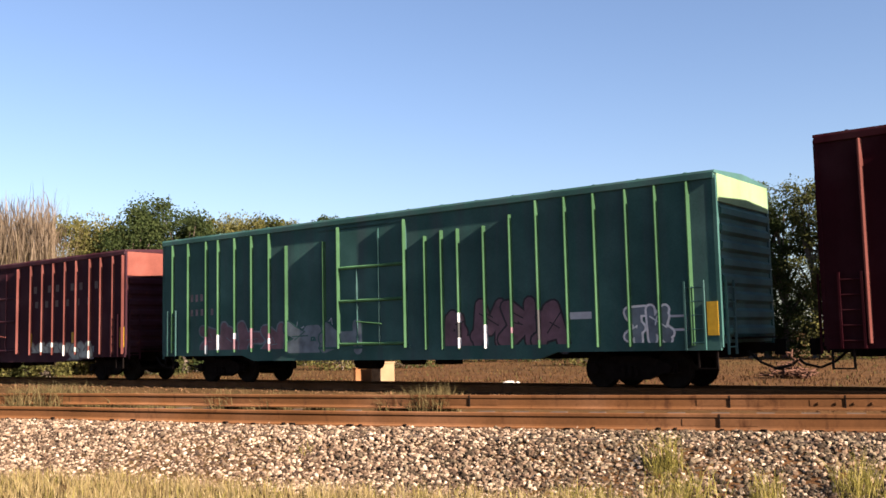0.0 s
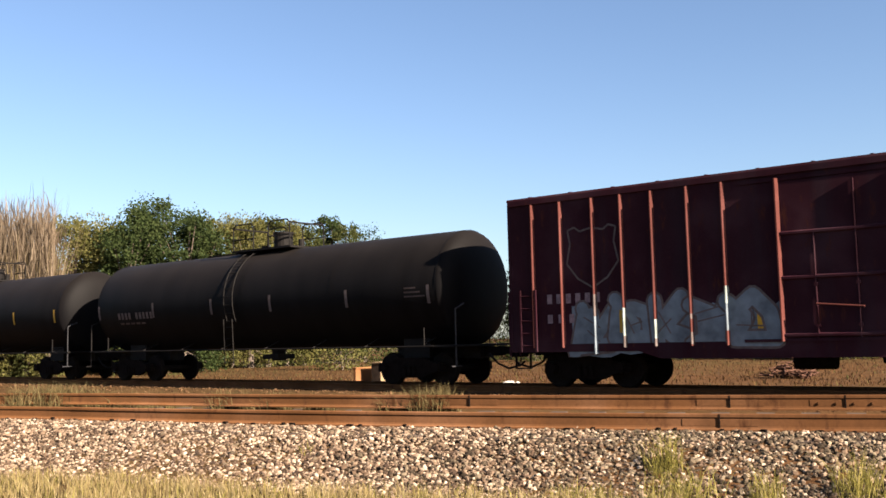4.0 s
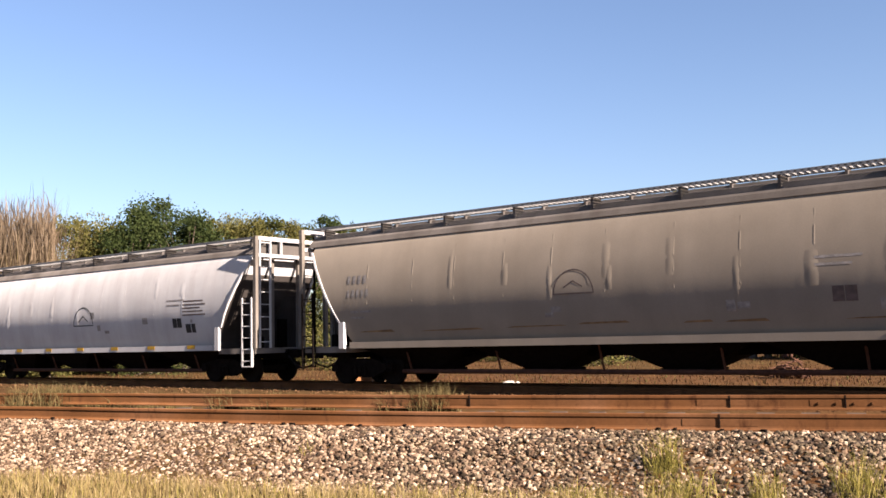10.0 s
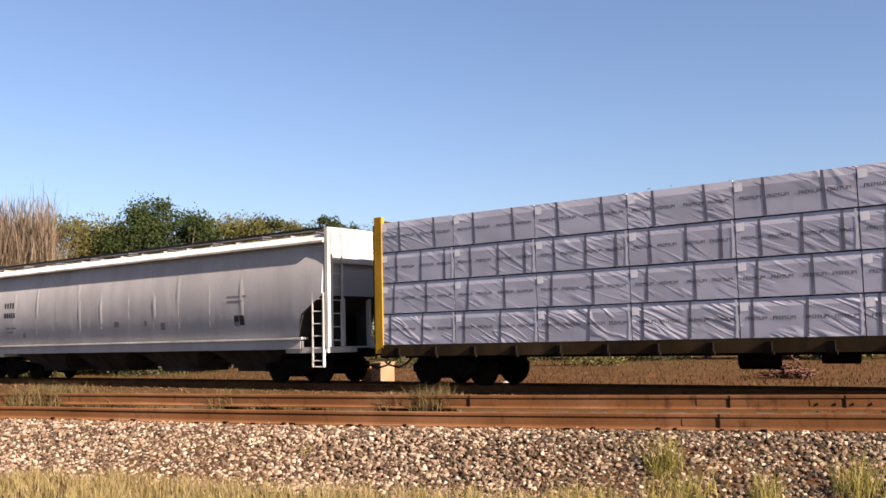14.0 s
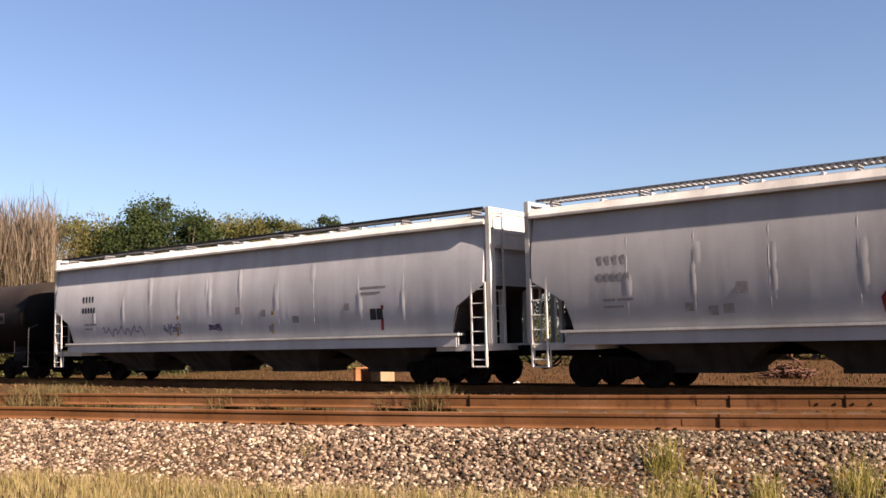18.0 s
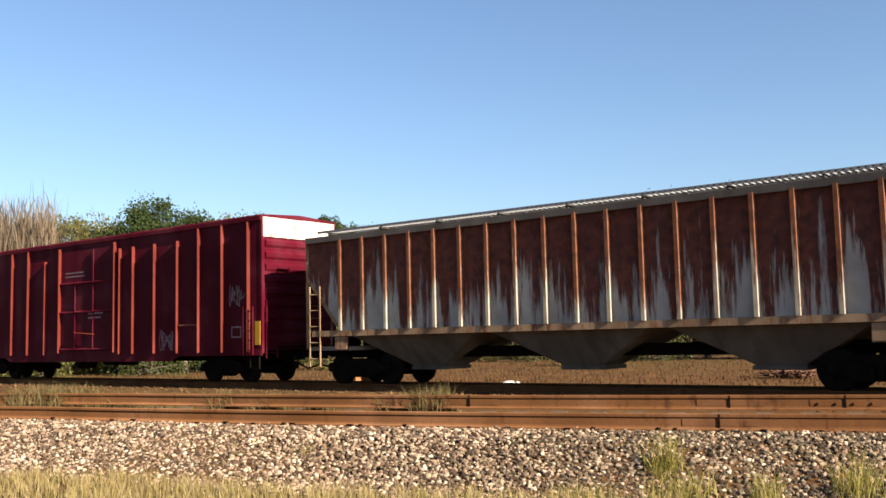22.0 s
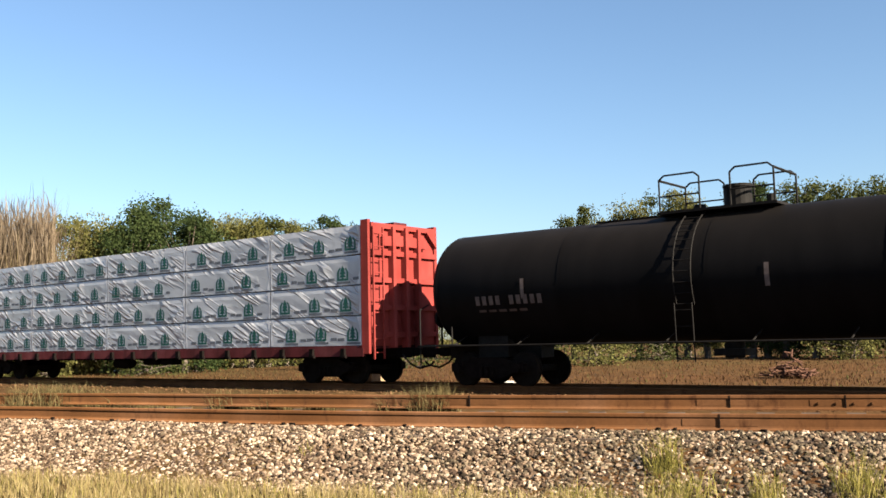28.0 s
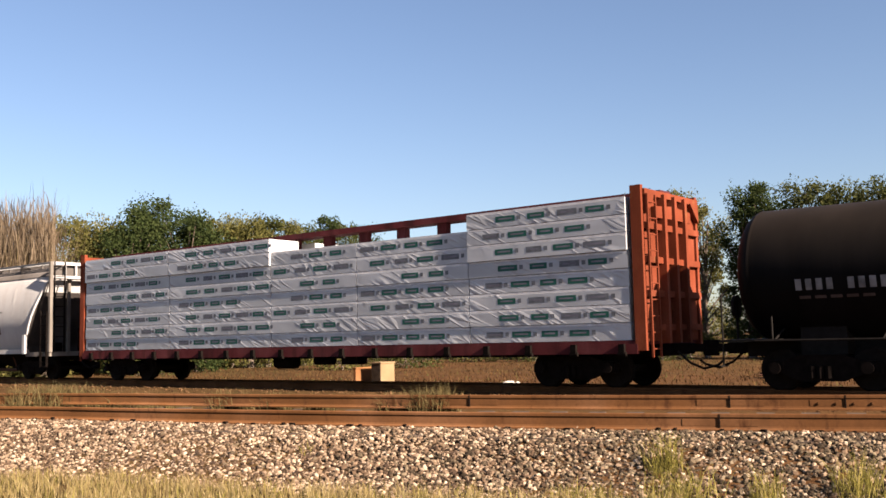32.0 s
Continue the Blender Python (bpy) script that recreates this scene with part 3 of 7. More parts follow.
            box(bm, d0 - (d1 - d0) * 0.3, d1 + 0.1, -1.55 - deep, -1.55, z - 0.03, z + 0.03)
            part("door_track", bm, side, root)
    # underframe
    bm = bmesh.new()
    box(bm, -half + 0.1, half - 0.1, -0.32, 0.32, 0.66, 0.98)
    for k in range(9):
        xx = -half + 1 + k * (2 * half - 2) / 8
        box(bm, xx - 0.06, xx + 0.06, -1.45, 1.45, 0.8, 0.98)
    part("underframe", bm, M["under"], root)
    brake_gear(root)
    running_gear(root, centres, half)
    return root


# rib places in each car's own x
R_GREEN = [-8.89, -8.09, -7.19, -6.61, -5.83, -5.06, -4.28, -3.56, -2.02, 1.63, 2.17, 2.69, 3.49, 4.27, 5.03, 5.81, 6.57, 7.37, 8.08, 8.82]
R_FIFTY = [-7.25, -6.48, -5.64, -4.92, -4.18, -3.36, -2.58, 1.82, 2.65, 3.4, 4.19, 4.93, 5.8, 6.48, 7.22, 7.8]
R_TALL50 = [-6.84, -5.79, -4.66, -3.64, -2.52, 1.53, 2.5, 3.6, 4.73, 5.91, 7.05]
R_RED60 = [-8.6, -7.45, -6.18, -4.96, -3.78, -2.56, 2.22, 2.99, 4.18, 5.41, 6.49, 7.64, 8.85]
R_MAROON = [-8.91, -8.45, -7.62, -6.83, -5.99, -5.18, -4.34, -3.43, 2.76, 3.67, 4.53, 5.36, 6.25, 7.11, 7.94, 8.75, 9.3]
R_REDBROWN = [-8.72, -7.82, -6.91, -6.06, -5.21, -4.32, -3.44, -2.58, 1.87, 2.55, 3.43, 4.34, 5.19, 6.12, 7.01, 7.89, 8.77]
R_RUSTY = [-6.56, -5.76, -4.98, -4.16, 2.15, 2.85, 3.49, 4.19, 5.0, 5.81, 6.62, 7.39]


def boxcars():
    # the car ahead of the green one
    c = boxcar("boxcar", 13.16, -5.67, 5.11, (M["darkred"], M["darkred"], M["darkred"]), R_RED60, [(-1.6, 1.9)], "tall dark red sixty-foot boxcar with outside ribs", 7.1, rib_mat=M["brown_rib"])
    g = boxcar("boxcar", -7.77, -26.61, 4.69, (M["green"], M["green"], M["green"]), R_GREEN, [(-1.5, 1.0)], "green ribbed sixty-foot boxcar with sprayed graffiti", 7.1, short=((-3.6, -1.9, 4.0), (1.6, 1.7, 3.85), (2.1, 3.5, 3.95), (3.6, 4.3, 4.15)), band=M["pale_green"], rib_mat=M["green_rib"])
    graffiti(g, 2.3, 5.8, 0.9, 2.0, M["mark_rose"], M["mark_black"], 3, 4, ribs=R_GREEN, over=M["mark_silver"])
    graffiti(g, -7.4, -3.7, 0.85, 1.75, M["mark_rose"], M["mark_greyblue"], 4, 4, ribs=R_GREEN, over=M["mark_silver"])
    graffiti(g, 7.3, 8.3, 1.0, 1.8, M["mark_greyblue"], M["mark_white"], 5, 2)
    fifties = []
    for k, (f, r) in enumerate(((-28.77, -44.56), (-46.78, -62.58), (-64.83, -80.66))):
        b = boxcar("boxcar", f, r, 4.59, (M["brown"], M["brown"], M["brown"]), R_FIFTY, [(-1.5, 0.95)], (
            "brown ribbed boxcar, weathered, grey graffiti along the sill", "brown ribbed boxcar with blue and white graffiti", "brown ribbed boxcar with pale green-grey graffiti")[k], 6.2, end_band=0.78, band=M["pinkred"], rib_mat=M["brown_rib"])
        fifties.append(b)
        over = (M["white"], M["white"], M["mark_pale"])[k]
        graffiti(b, (1.9, 1.5, 1.85)[k], (5.9, 7.4, 5.9)[k], 0.8, (1.4, 1.95, 2.0)[k], (M["mark_pale"], M["mark_bluish"], M["mark_greyblue"])[k], (M["mark_dim"], M["mark_blue"], M["mark_black"])[k], 11 + k, 6, ribs=R_FIFTY, over=over, haze=(M["mark_greyblue"], M["mark_blue"], M["mark_greyblue"])[k])
        graffiti(b, (-5.5, -4.85, -6.1)[k], (-1.95, -1.95, -1.6)[k], 0.75, (1.95, 1.85, 2.05)[k], (M["mark_pale"], M["mark_pale"], M["mark_greyblue"])[k], (M["mark_dim"], M["mark_black"], M["mark_dim"])[k], 21 + k, 5, ribs=R_FIFTY, over=over, haze=M["mark_greyblue"])
        bars(b, "side_lettering", 2.0, 3.25, [(0.2, 0.26), (0.06, 0.26), (0.2, 0.26)] * 3, M["mark_dim"], gap=0.36)
        bars(b, "side_lettering", 2.1, 2.7, [(0.2, 0.24)] * 6, M["mark_dim"], gap=0.5)
        bars(b, "reporting_mark", -6.9, 1.95, [(0.13, 0.22)] * 6, M["mark_faded"], gap=0.12)
        bars(b, "reporting_mark", -6.9, 1.5, [(0.13, 0.2)] * 5, M["mark_faded"], gap=0.16)
        for xx in (-4.98, -1.9, 1.83, 4.7):
            bm = bmesh.new()
            box(bm, xx - 0.06, xx + 0.06, -1.57, -1.55, 1.25, 1.75)
            part("yellow_marker", bm, M["mark_yellow"], b, "yellow reflective strip")
    r = boxcar("boxcar", -357.95, -373.65, 5.19, (M["orange_brown"], M["orange_brown"], M["orange_brown"]), R_TALL50, [(-1.25, 1.4)], "tall orange-brown ribbed boxcar with grey graffiti", 6.1, end_band=0.5, rib_mat=M["orange_rib"])
    graffiti(r, 1.5, 5.3, 0.75, 2.1, M["mark_grime"], M["mark_black"], 31, 5, ribs=R_TALL50, over=M["mark_silver"], style="bubble", haze=M["mark_dim"])
    graffiti(r, -5.75, -1.25, 0.72, 2.0, M["mark_grime"], M["mark_black"], 32, 5, ribs=R_TALL50, over=M["mark_silver"], style="bubble", haze=M["mark_dim"])
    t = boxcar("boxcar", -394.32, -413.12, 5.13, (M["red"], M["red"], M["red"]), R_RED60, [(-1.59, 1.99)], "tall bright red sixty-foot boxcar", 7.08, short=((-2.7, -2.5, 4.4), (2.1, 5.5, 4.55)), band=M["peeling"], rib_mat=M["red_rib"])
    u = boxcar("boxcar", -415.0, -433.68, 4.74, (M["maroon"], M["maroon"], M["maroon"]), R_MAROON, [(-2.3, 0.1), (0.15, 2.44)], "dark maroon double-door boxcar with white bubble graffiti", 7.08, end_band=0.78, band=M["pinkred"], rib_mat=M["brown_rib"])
    graffiti(u, 2.75, 7.6, 0.8, 2.05, M["mark_white"], M["mark_greyblue"], 41, 7, ribs=R_MAROON, over=M["white"], style="bubble", haze=M["mark_dim"])
    graffiti(u, -7.4, -2.65, 0.8, 2.3, M["mark_silver"], M["mark_black"], 42, 5, ribs=R_MAROON, over=M["white"], haze=M["mark_greyblue"])
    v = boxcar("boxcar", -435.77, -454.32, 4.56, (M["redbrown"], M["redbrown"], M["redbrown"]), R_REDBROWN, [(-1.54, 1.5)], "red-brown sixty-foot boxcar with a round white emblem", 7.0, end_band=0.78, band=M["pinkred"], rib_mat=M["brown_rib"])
    w = boxcar("boxcar", -456.43, -472.23, 5.2, (M["rusty"], M["orange_end"], M["rusty"]), R_RUSTY, [(-3.0, -0.5), (-0.49, 1.81)], "tall rusty brown double-door boxcar covered with graffiti", 6.1, band=M["white"], rib_mats=[M["orange_brown"], M["ochre_rib"], M["orange_brown"], M["mark_greyblue"], M["ochre_rib"]])
    # emblems, plates, stencils
    def plate(root, x0, x1, z0, z1, m, name="data_plate"):
        bm = bmesh.new()
        box(bm, x0, x1, -1.5545 - 0.0015 * (name != "data_plate" or z1 - z0 < 0.33), -1.551, z0, z1)
        part(name, bm, m, root)

    def tag(root, x, z, w, h, seed, m, n=6, name="spray_tag"):
        rng = random.Random(seed)
        bm = bmesh.new()
        wob = [rng.uniform(0.7, 1.4) for _ in range(6)]
        pts = []
        steps = n * 9
        for k in range(steps + 1):
            f = k / steps
            ph = f * n * 6.283
            env = 0.32 + 0.18 * math.sin(f * 9 * wob[3] + wob[4])
            pts.append((x + w * (f + 0.45 / n * math.sin(ph * wob[0] + 1.1)), z + h * (0.5 + env * math.sin(ph + wob[5] * math.sin(f * 7)) + 0.12 * math.sin(ph * 2.3 * wob[1]))))
        for k, ((px, pz), (qx, qz)) in enumerate(zip(pts, pts[1:])):
            d = Vector((qx - px, qz - pz)).normalized() * (0.014 if k % 23 else 0.004)
            poly(bm, [(px - d.y, pz + d.x), (px + d.y, pz - d.x), (qx + d.y, qz - d.x), (qx - d.y, qz + d.x)], -1.5535 - 0.00005 * k, 0.002)
        flat_part(name, bm, m, root)
    W, S, D = M["mark_white"], M["mark_silver"], M["mark_dim"]
    bars(g, "reporting_mark", -8.0, 2.55, [(0.12, 0.22)] * 3, M["mark_faded"], gap=0.12)
    bars(g, "reporting_mark", -8.0, 2.1, [(0.11, 0.2)] * 5, M["mark_faded"], gap=0.14)
    plate(g, 8.24, 8.7, 1.26, 1.6, S)
    plate(g, 8.29, 8.65, 1.31, 1.55, M["green"])
    plate(g, 5.8, 6.42, 1.58, 1.74, S)
    tag(g, -3.3, 1.1, 2.9, 0.7, 71, S, 9)
    tag(g, -0.6, 1.4, 1.2, 0.6, 72, W, 4)
    graffiti(g, -3.5, -0.7, 0.85, 1.8, M["mark_greyblue"], M["green"], 73, 2, y=-1.578)
    plate(g, 0.55, 0.75, 1.2, 1.55, M["mark_yellow"], "yellow_spray")
    for f in (0, 1):
        tag(t, (4.44, 7.95)[f], (1.0, 2.3)[f], (0.72, 0.65)[f], 0.7, 74 + f, M["mark_faded"], 6)
    plate(t, 8.05, 8.5, 1.38, 1.72, M["mark_faded"])
    plate(t, 8.09, 8.46, 1.42, 1.68, M["red"])
    plate(t, -8.2, -7.7, 1.85, 2.25, M["mark_faded"])
    plate(t, -6.95, -6.5, 1.95, 2.15, M["mark_faded"])
    plate(t, -8.2, -7.65, 1.05, 1.1, M["mark_faded"])
    plate(t, -8.2, -7.65, 1.18, 1.22, M["mark_faded"])
    bars(t, "door_stencil", -1.2, 3.85, [(1.2, 0.05)], M["mark_faded"], y=-1.5785)
    bars(t, "door_stencil", -1.2, 3.72, [(1.25, 0.05)], M["mark_faded"], y=-1.5785)
    bars(t, "door_stencil", 0.3, 2.35, [(0.9, 0.06)], M["mark_faded"], y=-1.5785)
    bars(t, "door_stencil", 0.3, 2.2, [(0.8, 0.06)], M["mark_faded"], y=-1.5785)
    bm = bmesh.new()
    box(bm, 5.45, 6.45, -1.58, -1.555, 1.1, 1.85)
    part("patch_panel", bm, M["red"], t)
    bm = bmesh.new()
    box(bm, 5.45, 6.45, -1.60, -1.58, 1.8, 1.85)
    part("patch_panel_lip", bm, M["pinkred"], t)
    bars(u, "door_stencil", -1.7, 3.65, [(0.85, 0.05)], M["mark_faded"], y=-1.5785)
    bars(u, "door_stencil", -1.75, 3.5, [(0.95, 0.05)], M["mark_faded"], y=-1.5785)
    bars(u, "door_stencil", 0.4, 3.65, [(1.0, 0.05)], M["mark_faded"], y=-1.5785)
    bars(u, "door_stencil", 0.45, 3.52, [(0.85, 0.05)], M["mark_faded"], y=-1.5785)
    plate(u, 8.0, 8.5, 1.55, 1.75, S)
    plate(u, 8.0, 8.5, 1.15, 1.4, M["mark_yellow"], "yellow_patch")
    graffiti(u, 7.1, 7.9, 0.95, 2.15, W, M["mark_blue"], 45, 1, y=-1.566)
    bm = bmesh.new()
    poly(bm, [(7.25 + 0.33 * math.cos(i * math.pi / 12), 3.42 + 0.36 * math.sin(i * math.pi / 12)) for i in range(24)], -1.5535)
    flat_part("round_emblem", bm, W, v, "round white emblem")
    for dx, dz in ((-0.14, 0.12), (0.14, 0.12), (-0.14, -0.1), (0.14, -0.1)):
        plate(v, 7.25 + dx - 0.07, 7.25 + dx + 0.07, 3.42 + dz - 0.06, 3.42 + dz + 0.06, D, "emblem_mark")
    bars(v, "side_lettering", -0.7, 3.76, [(0.09, 0.1)] * 7, M["mark_faded"], y=-1.5785)
    plate(v, 7.3, 7.7, 1.45, 1.75, M["mark_faded"])
    plate(v, 8.0, 8.6, 1.1, 1.35, M["mark_yellow"], "yellow_patch")
    for z0 in (1.94, 2.41):
        bars(v, "reporting_mark", -8.47, z0, [(0.09, 0.28)] * 4, M["mark_faded"], gap=0.045)
    plate(v, -7.55, -7.22, 2.4, 2.68, M["mark_faded"])
    plate(v, -7.55, -7.22, 1.72, 1.78, M["mark_faded"])
    plate(v, -7.55, -7.22, 1.82, 1.88, M["mark_faded"])
    plate(v, -8.48, -8.1, 0.98, 1.14, M["mark_yellow"], "yellow_patch")
    plate(v, -2.36, -2.03, 0.99, 1.13, M["mark_yellow"], "yellow_patch")
    bm = bmesh.new()
    poly(bm, [(-2.96 + 0.25 * math.cos(i * math.pi / 10), 1.39 + 0.14 * math.sin(i * math.pi / 10)) for i in range(20)], -1.5535)
    flat_part("oval_emblem", bm, M["mark_faded"], v, "worn oval emblem")
    plate(v, -0.1, 0.15, 1.3, 1.6, W, "white_placard")
    tag(v, -4.2, 1.1, 1.0, 0.45, 77, M["mark_faded"], 4)
    # weathered double-door car
    for x in (-7.75, -7.35):
        bm = bmesh.new()
        rib_shape(bm, x, 0.9, 4.8)
        part("blue_corner_post", bm, M["blue"], w, "bright blue corner post")
    bm = bmesh.new()
    box(bm, -7.9, -7.2, -1.562, -1.552, 0.95, 4.85)
    part("blue_panel", bm, M["blue"], w)
    throw_up(w, -7.0, 7.4, 0.85, 1.9, 16, [M["mark_dim"], M["mark_greyblue"], M["mark_bluish"], M["sill_yellow"], M["mark_purple"], M["mark_dim"], M["mark_blue"]], M["mark_black"], 89, -1.556, fat=0.26)
    graffiti(w, 2.2, 3.0, 0.9, 1.6, M["mark_greyblue"], D, 82, 1, y=-1.63)
    graffiti(w, 5.6, 6.6, 0.9, 1.65, M["mark_blue"], M["mark_greyblue"], 83, 1, y=-1.63)
    graffiti(w, -2.8, -0.7, 1.2, 2.2, M["mark_dim"], M["mark_purple"], 88, 4, y=-1.578)
    tag(w, -2.6, 3.6, 1.0, 0.5, 85, S, 5)
    tag(w, 5.0, 2.6, 0.7, 1.0, 86, D, 4)
    bars(w, "door_stencil", 0.3, 3.75, [(0.75, 0.2)], M["mark_faded"], y=-1.5785)
    tag(w, -2.4, 1.2, 4.0, 1.4, 87, D, 14)
    for x in (-5.9, -2.0, 1.2, 6.4):
        plate(w, x, x + 0.45, 1.05, 1.15, M["mark_yellow"], "yellow_patch")
    plate(w, 4.0, 4.5, 1.62, 1.78, W, "white_plate")
    plate(w, 4.0, 4.5, 4.45, 4.6, S, "white_plate")
    # tall orange-brown car
    bars(r, "reporting_mark", -7.05, 2.25, [(0.12, 0.26)] * 4, M["mark_faded"], gap=0.09)
    bars(r, "reporting_mark", -7.05, 1.85, [(0.11, 0.24)] * 5, M["mark_faded"], gap=0.08)
    for z in (3.9, 3.35, 2.85):
        bm = bmesh.new()
        box(bm, 7.945, 7.955, -0.7, 0.5, z, z + 0.06)
        part("end_stencil", bm, M["mark_faded"], r)
    for y in (-1.4, 0.55):
        bm = bmesh.new()
        box(bm, 7.90, 7.912, y, y + 0.85, 4.5, 4.72)
        part("bare_patch", bm, M["white"], r)
    # shields on the brown cars
    for b in fifties:
        bm = bmesh.new()
        sh = [(-6.3, 3.62), (-6.12, 3.68), (-5.98, 3.58), (-5.68, 3.64), (-5.38, 3.58), (-5.24, 3.68), (-5.06, 3.62), (-5.12, 3.3), (-5.02, 2.85), (-5.3, 2.5), (-5.68, 2.28), (-6.06, 2.5), (-6.34, 2.85), (-6.24, 3.3)]
        for (ax, az), (bx, bz) in zip(sh, sh[1:] + sh[:1]):
            d = Vector((bx - ax, bz - az)).normalized() * 0.022
            poly(bm, [(ax - d.y, az + d.x), (ax + d.y, az - d.x), (bx + d.y, bz - d.x), (bx - d.y, bz + d.x)], -1.557)
        flat_part("shield_outline", bm, D, b)
    return dict(c=c, g=g, r=r, t=t, u=u, v=v, w=w)


# ---------------------------------------------------------------- tank cars
def tank_car(x_front, x_rear, mat, label, r=1.55, zc=2.55, dome_x=0.0, rail=0.75, lad_x=-0.5):
    x_front, x_rear = x_front + 0.3, x_rear - 0.35
    xc, half = (x_front + x_rear) / 2, (x_front - x_rear) / 2
    root = car_root("tank_car", xc, label, "tank car")
    n = 40
    bm = bmesh.new()
    rings = []
    cut = half - 0.48
    prof = [(-half + 0.48 * (1 - math.cos(a)), math.sin(a) ** 0.8) for a in [i * math.pi / 20 for i in range(1, 11)]]
    xs = prof + [(-cut + k * 2 * cut / 6, 1.0) for k in range(1, 6)] + [(-x, s) for x, s in prof[::-1]]
    for x, s in xs:
        rings.append([(x, r * s * math.cos(2 * math.pi * k / n), zc + r * s * math.sin(2 * math.pi * k / n)) for k in range(n)])
    loft(bm, rings)
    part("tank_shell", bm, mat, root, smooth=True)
    # weld bands
    for x in (-cut, -cut / 2, 0.0, cut / 2, cut):
        bm = bmesh.new()
        loft(bm, [[(x + dx, (r + 0.008) * math.cos(2 * math.pi * k / n), zc + (r + 0.008) * math.sin(2 * math.pi * k / n)) for k in range(n)] for dx in (-0.03, 0.03)], caps=False)
        part("weld_band", bm, mat, root, smooth=True)
    # saddles and stub sills
    for s in (1, -1):
        bm = bmesh.new()
        x = s * (half - 1.75)
        box(bm, x - 0.45, x + 0.45, -0.8, 0.8, 0.72, 1.5)
        box(bm, min(s * half, x - s * 1.1), max(s * half, x - s * 1.1), -0.3, 0.3, 0.68, 1.02)
        part("saddle", bm, M["black"], root)
        # end platform with upright grab irons
        bm = bmesh.new()
        box(bm, min(s * (half - 1.1), s * (half + 0.15)), max(s * (half - 1.1), s * (half + 0.15)), -1.5, 1.5, 1.0, 1.05)
        part("end_platform", bm, M["black"], root)
        for yy in (-1.46, 1.46):
            bm = bmesh.new()
            a, b = s * (half - 0.95), s * (half + 0.08)
            cyl(bm, (a, yy, 1.05), (a, yy, 1.5), 0.02, 6)
            part("short_upright", bm, M["black"], root)
            bm = bmesh.new()
            cyl(bm, (b, yy, 0.5), (b, yy, 1.95), 0.02, 6)
            cyl(bm, (b, yy, 1.95), (b, yy * 0.75, 2.1), 0.02, 6)
            box(bm, b - 0.02, b + 0.02, yy - 0.2, yy + 0.2, 0.5, 0.53)
            part("grab_iron", bm, M["grate_black"] if yy < 0 and s > 0 else M["black"], root)
        bm = bmesh.new()
        cyl(bm, (s * (half + 0.12), -0.5, 1.0), (s * (half + 0.12), -0.5, 1.9), 0.03, 6)
        cyl(bm, (s * (half + 0.1), -0.5, 1.75), (s * (half + 0.16), -0.5, 1.75), 0.25, 14)
        part("brake_wheel", bm, M["black"], root) if s < 0 else bm.free()
    # side pipe rail along the bottom
    for yy in (-1.5, 1.5):
        bm = bmesh.new()
        cyl(bm, (-half + 0.6, yy, 1.02), (half - 0.6, yy, 1.02), 0.025, 6)
        for k in range(8):
            xx = -half + 1 + k * (2 * half - 2) / 7
            cyl(bm, (xx, yy, 1.02), (xx, yy * 0.6, 1.25), 0.02, 6)
        part("safety_rail", bm, M["black"], root)
    # top works: platform, railings, dome
    zt = zc + r
    bm = bmesh.new()
    box(bm, dome_x - 1.35, dome_x + 1.35, -0.75, 0.75, zt - 0.02, zt + 0.04)
    box(bm, dome_x - 3.2, dome_x - 1.35, -0.25, 0.25, zt - 0.0, zt + 0.03)
    part("top_platform", bm, M["black"], root)
    bm = bmesh.new()
    cyl(bm, (dome_x + 0.25, 0, zt - 0.05), (dome_x + 0.25, 0, zt + 0.5), 0.3, 18)
    cyl(bm, (dome_x + 0.25, 0, zt + 0.5), (dome_x + 0.25, 0, zt + 0.56), 0.33, 18)
    part("manway_dome", bm, M["black"], root)
    bm = bmesh.new()
    cyl(bm, (dome_x + 0.95, 0.1, zt), (dome_x + 0.95, 0.1, zt + 0.3), 0.1, 10)
    part("valve", bm, M["black"], root)
    bm = bmesh.new()
    cyl(bm, (dome_x - 0.7, 0.1, zt), (dome_x - 0.7, 0.1, zt + 0.22), 0.14, 10)
    part("vent_cap", bm, M["black"], root)
    for s in (-1, 1):
        for e in (-1, 1):
            bm = bmesh.new()
            xa, xb = dome_x + e * 1.3, dome_x + e * 0.35
            yy = s * 0.72
            p = [(xa, yy, zt), (xa, yy, zt + rail), (xa - e * 0.12, yy, zt + rail + 0.1), (xb + e * 0.12, yy, zt + rail + 0.1), (xb, yy, zt + rail), (xb, yy, zt)]
            for a, b in zip(p, p[1:]):
                cyl(bm, a, b, 0.022, 6)
            cyl(bm, (xa, yy, zt + rail * 0.5), (xb, yy, zt + rail * 0.5), 0.02, 6)
            if s > 0:
                cyl(bm, (xa, -0.72, zt + rail), (xa, 0.72, zt + rail), 0.028, 6)
            part("platform_railing", bm, M["black"], root)
    # ladder down the side, close to the shell
    bm = bmesh.new()
    g = r + 0.07
    for dx in (-0.2, 0.2):
        for k in range(10):
            a0, a1 = math.radians(70 - k * 9.5), math.radians(70 - (k + 1) * 9.5)
            cyl(bm, (lad_x + dx, -g * math.cos(a0), zc + g * math.sin(a0)), (lad_x + dx, -g * math.cos(a1), zc + g * math.sin(a1)), 0.018, 6)
        cyl(bm, (lad_x + dx, -g, zc - 0.6), (lad_x + dx, -r, 0.6), 0.018, 6)
    for k in range(11):
        a0 = math.radians(66 - k * 9)
        cyl(bm, (lad_x - 0.2, -g * math.cos(a0), zc + g * math.sin(a0)), (lad_x + 0.2, -g * math.cos(a0), zc + g * math.sin(a0)), 0.012, 6)
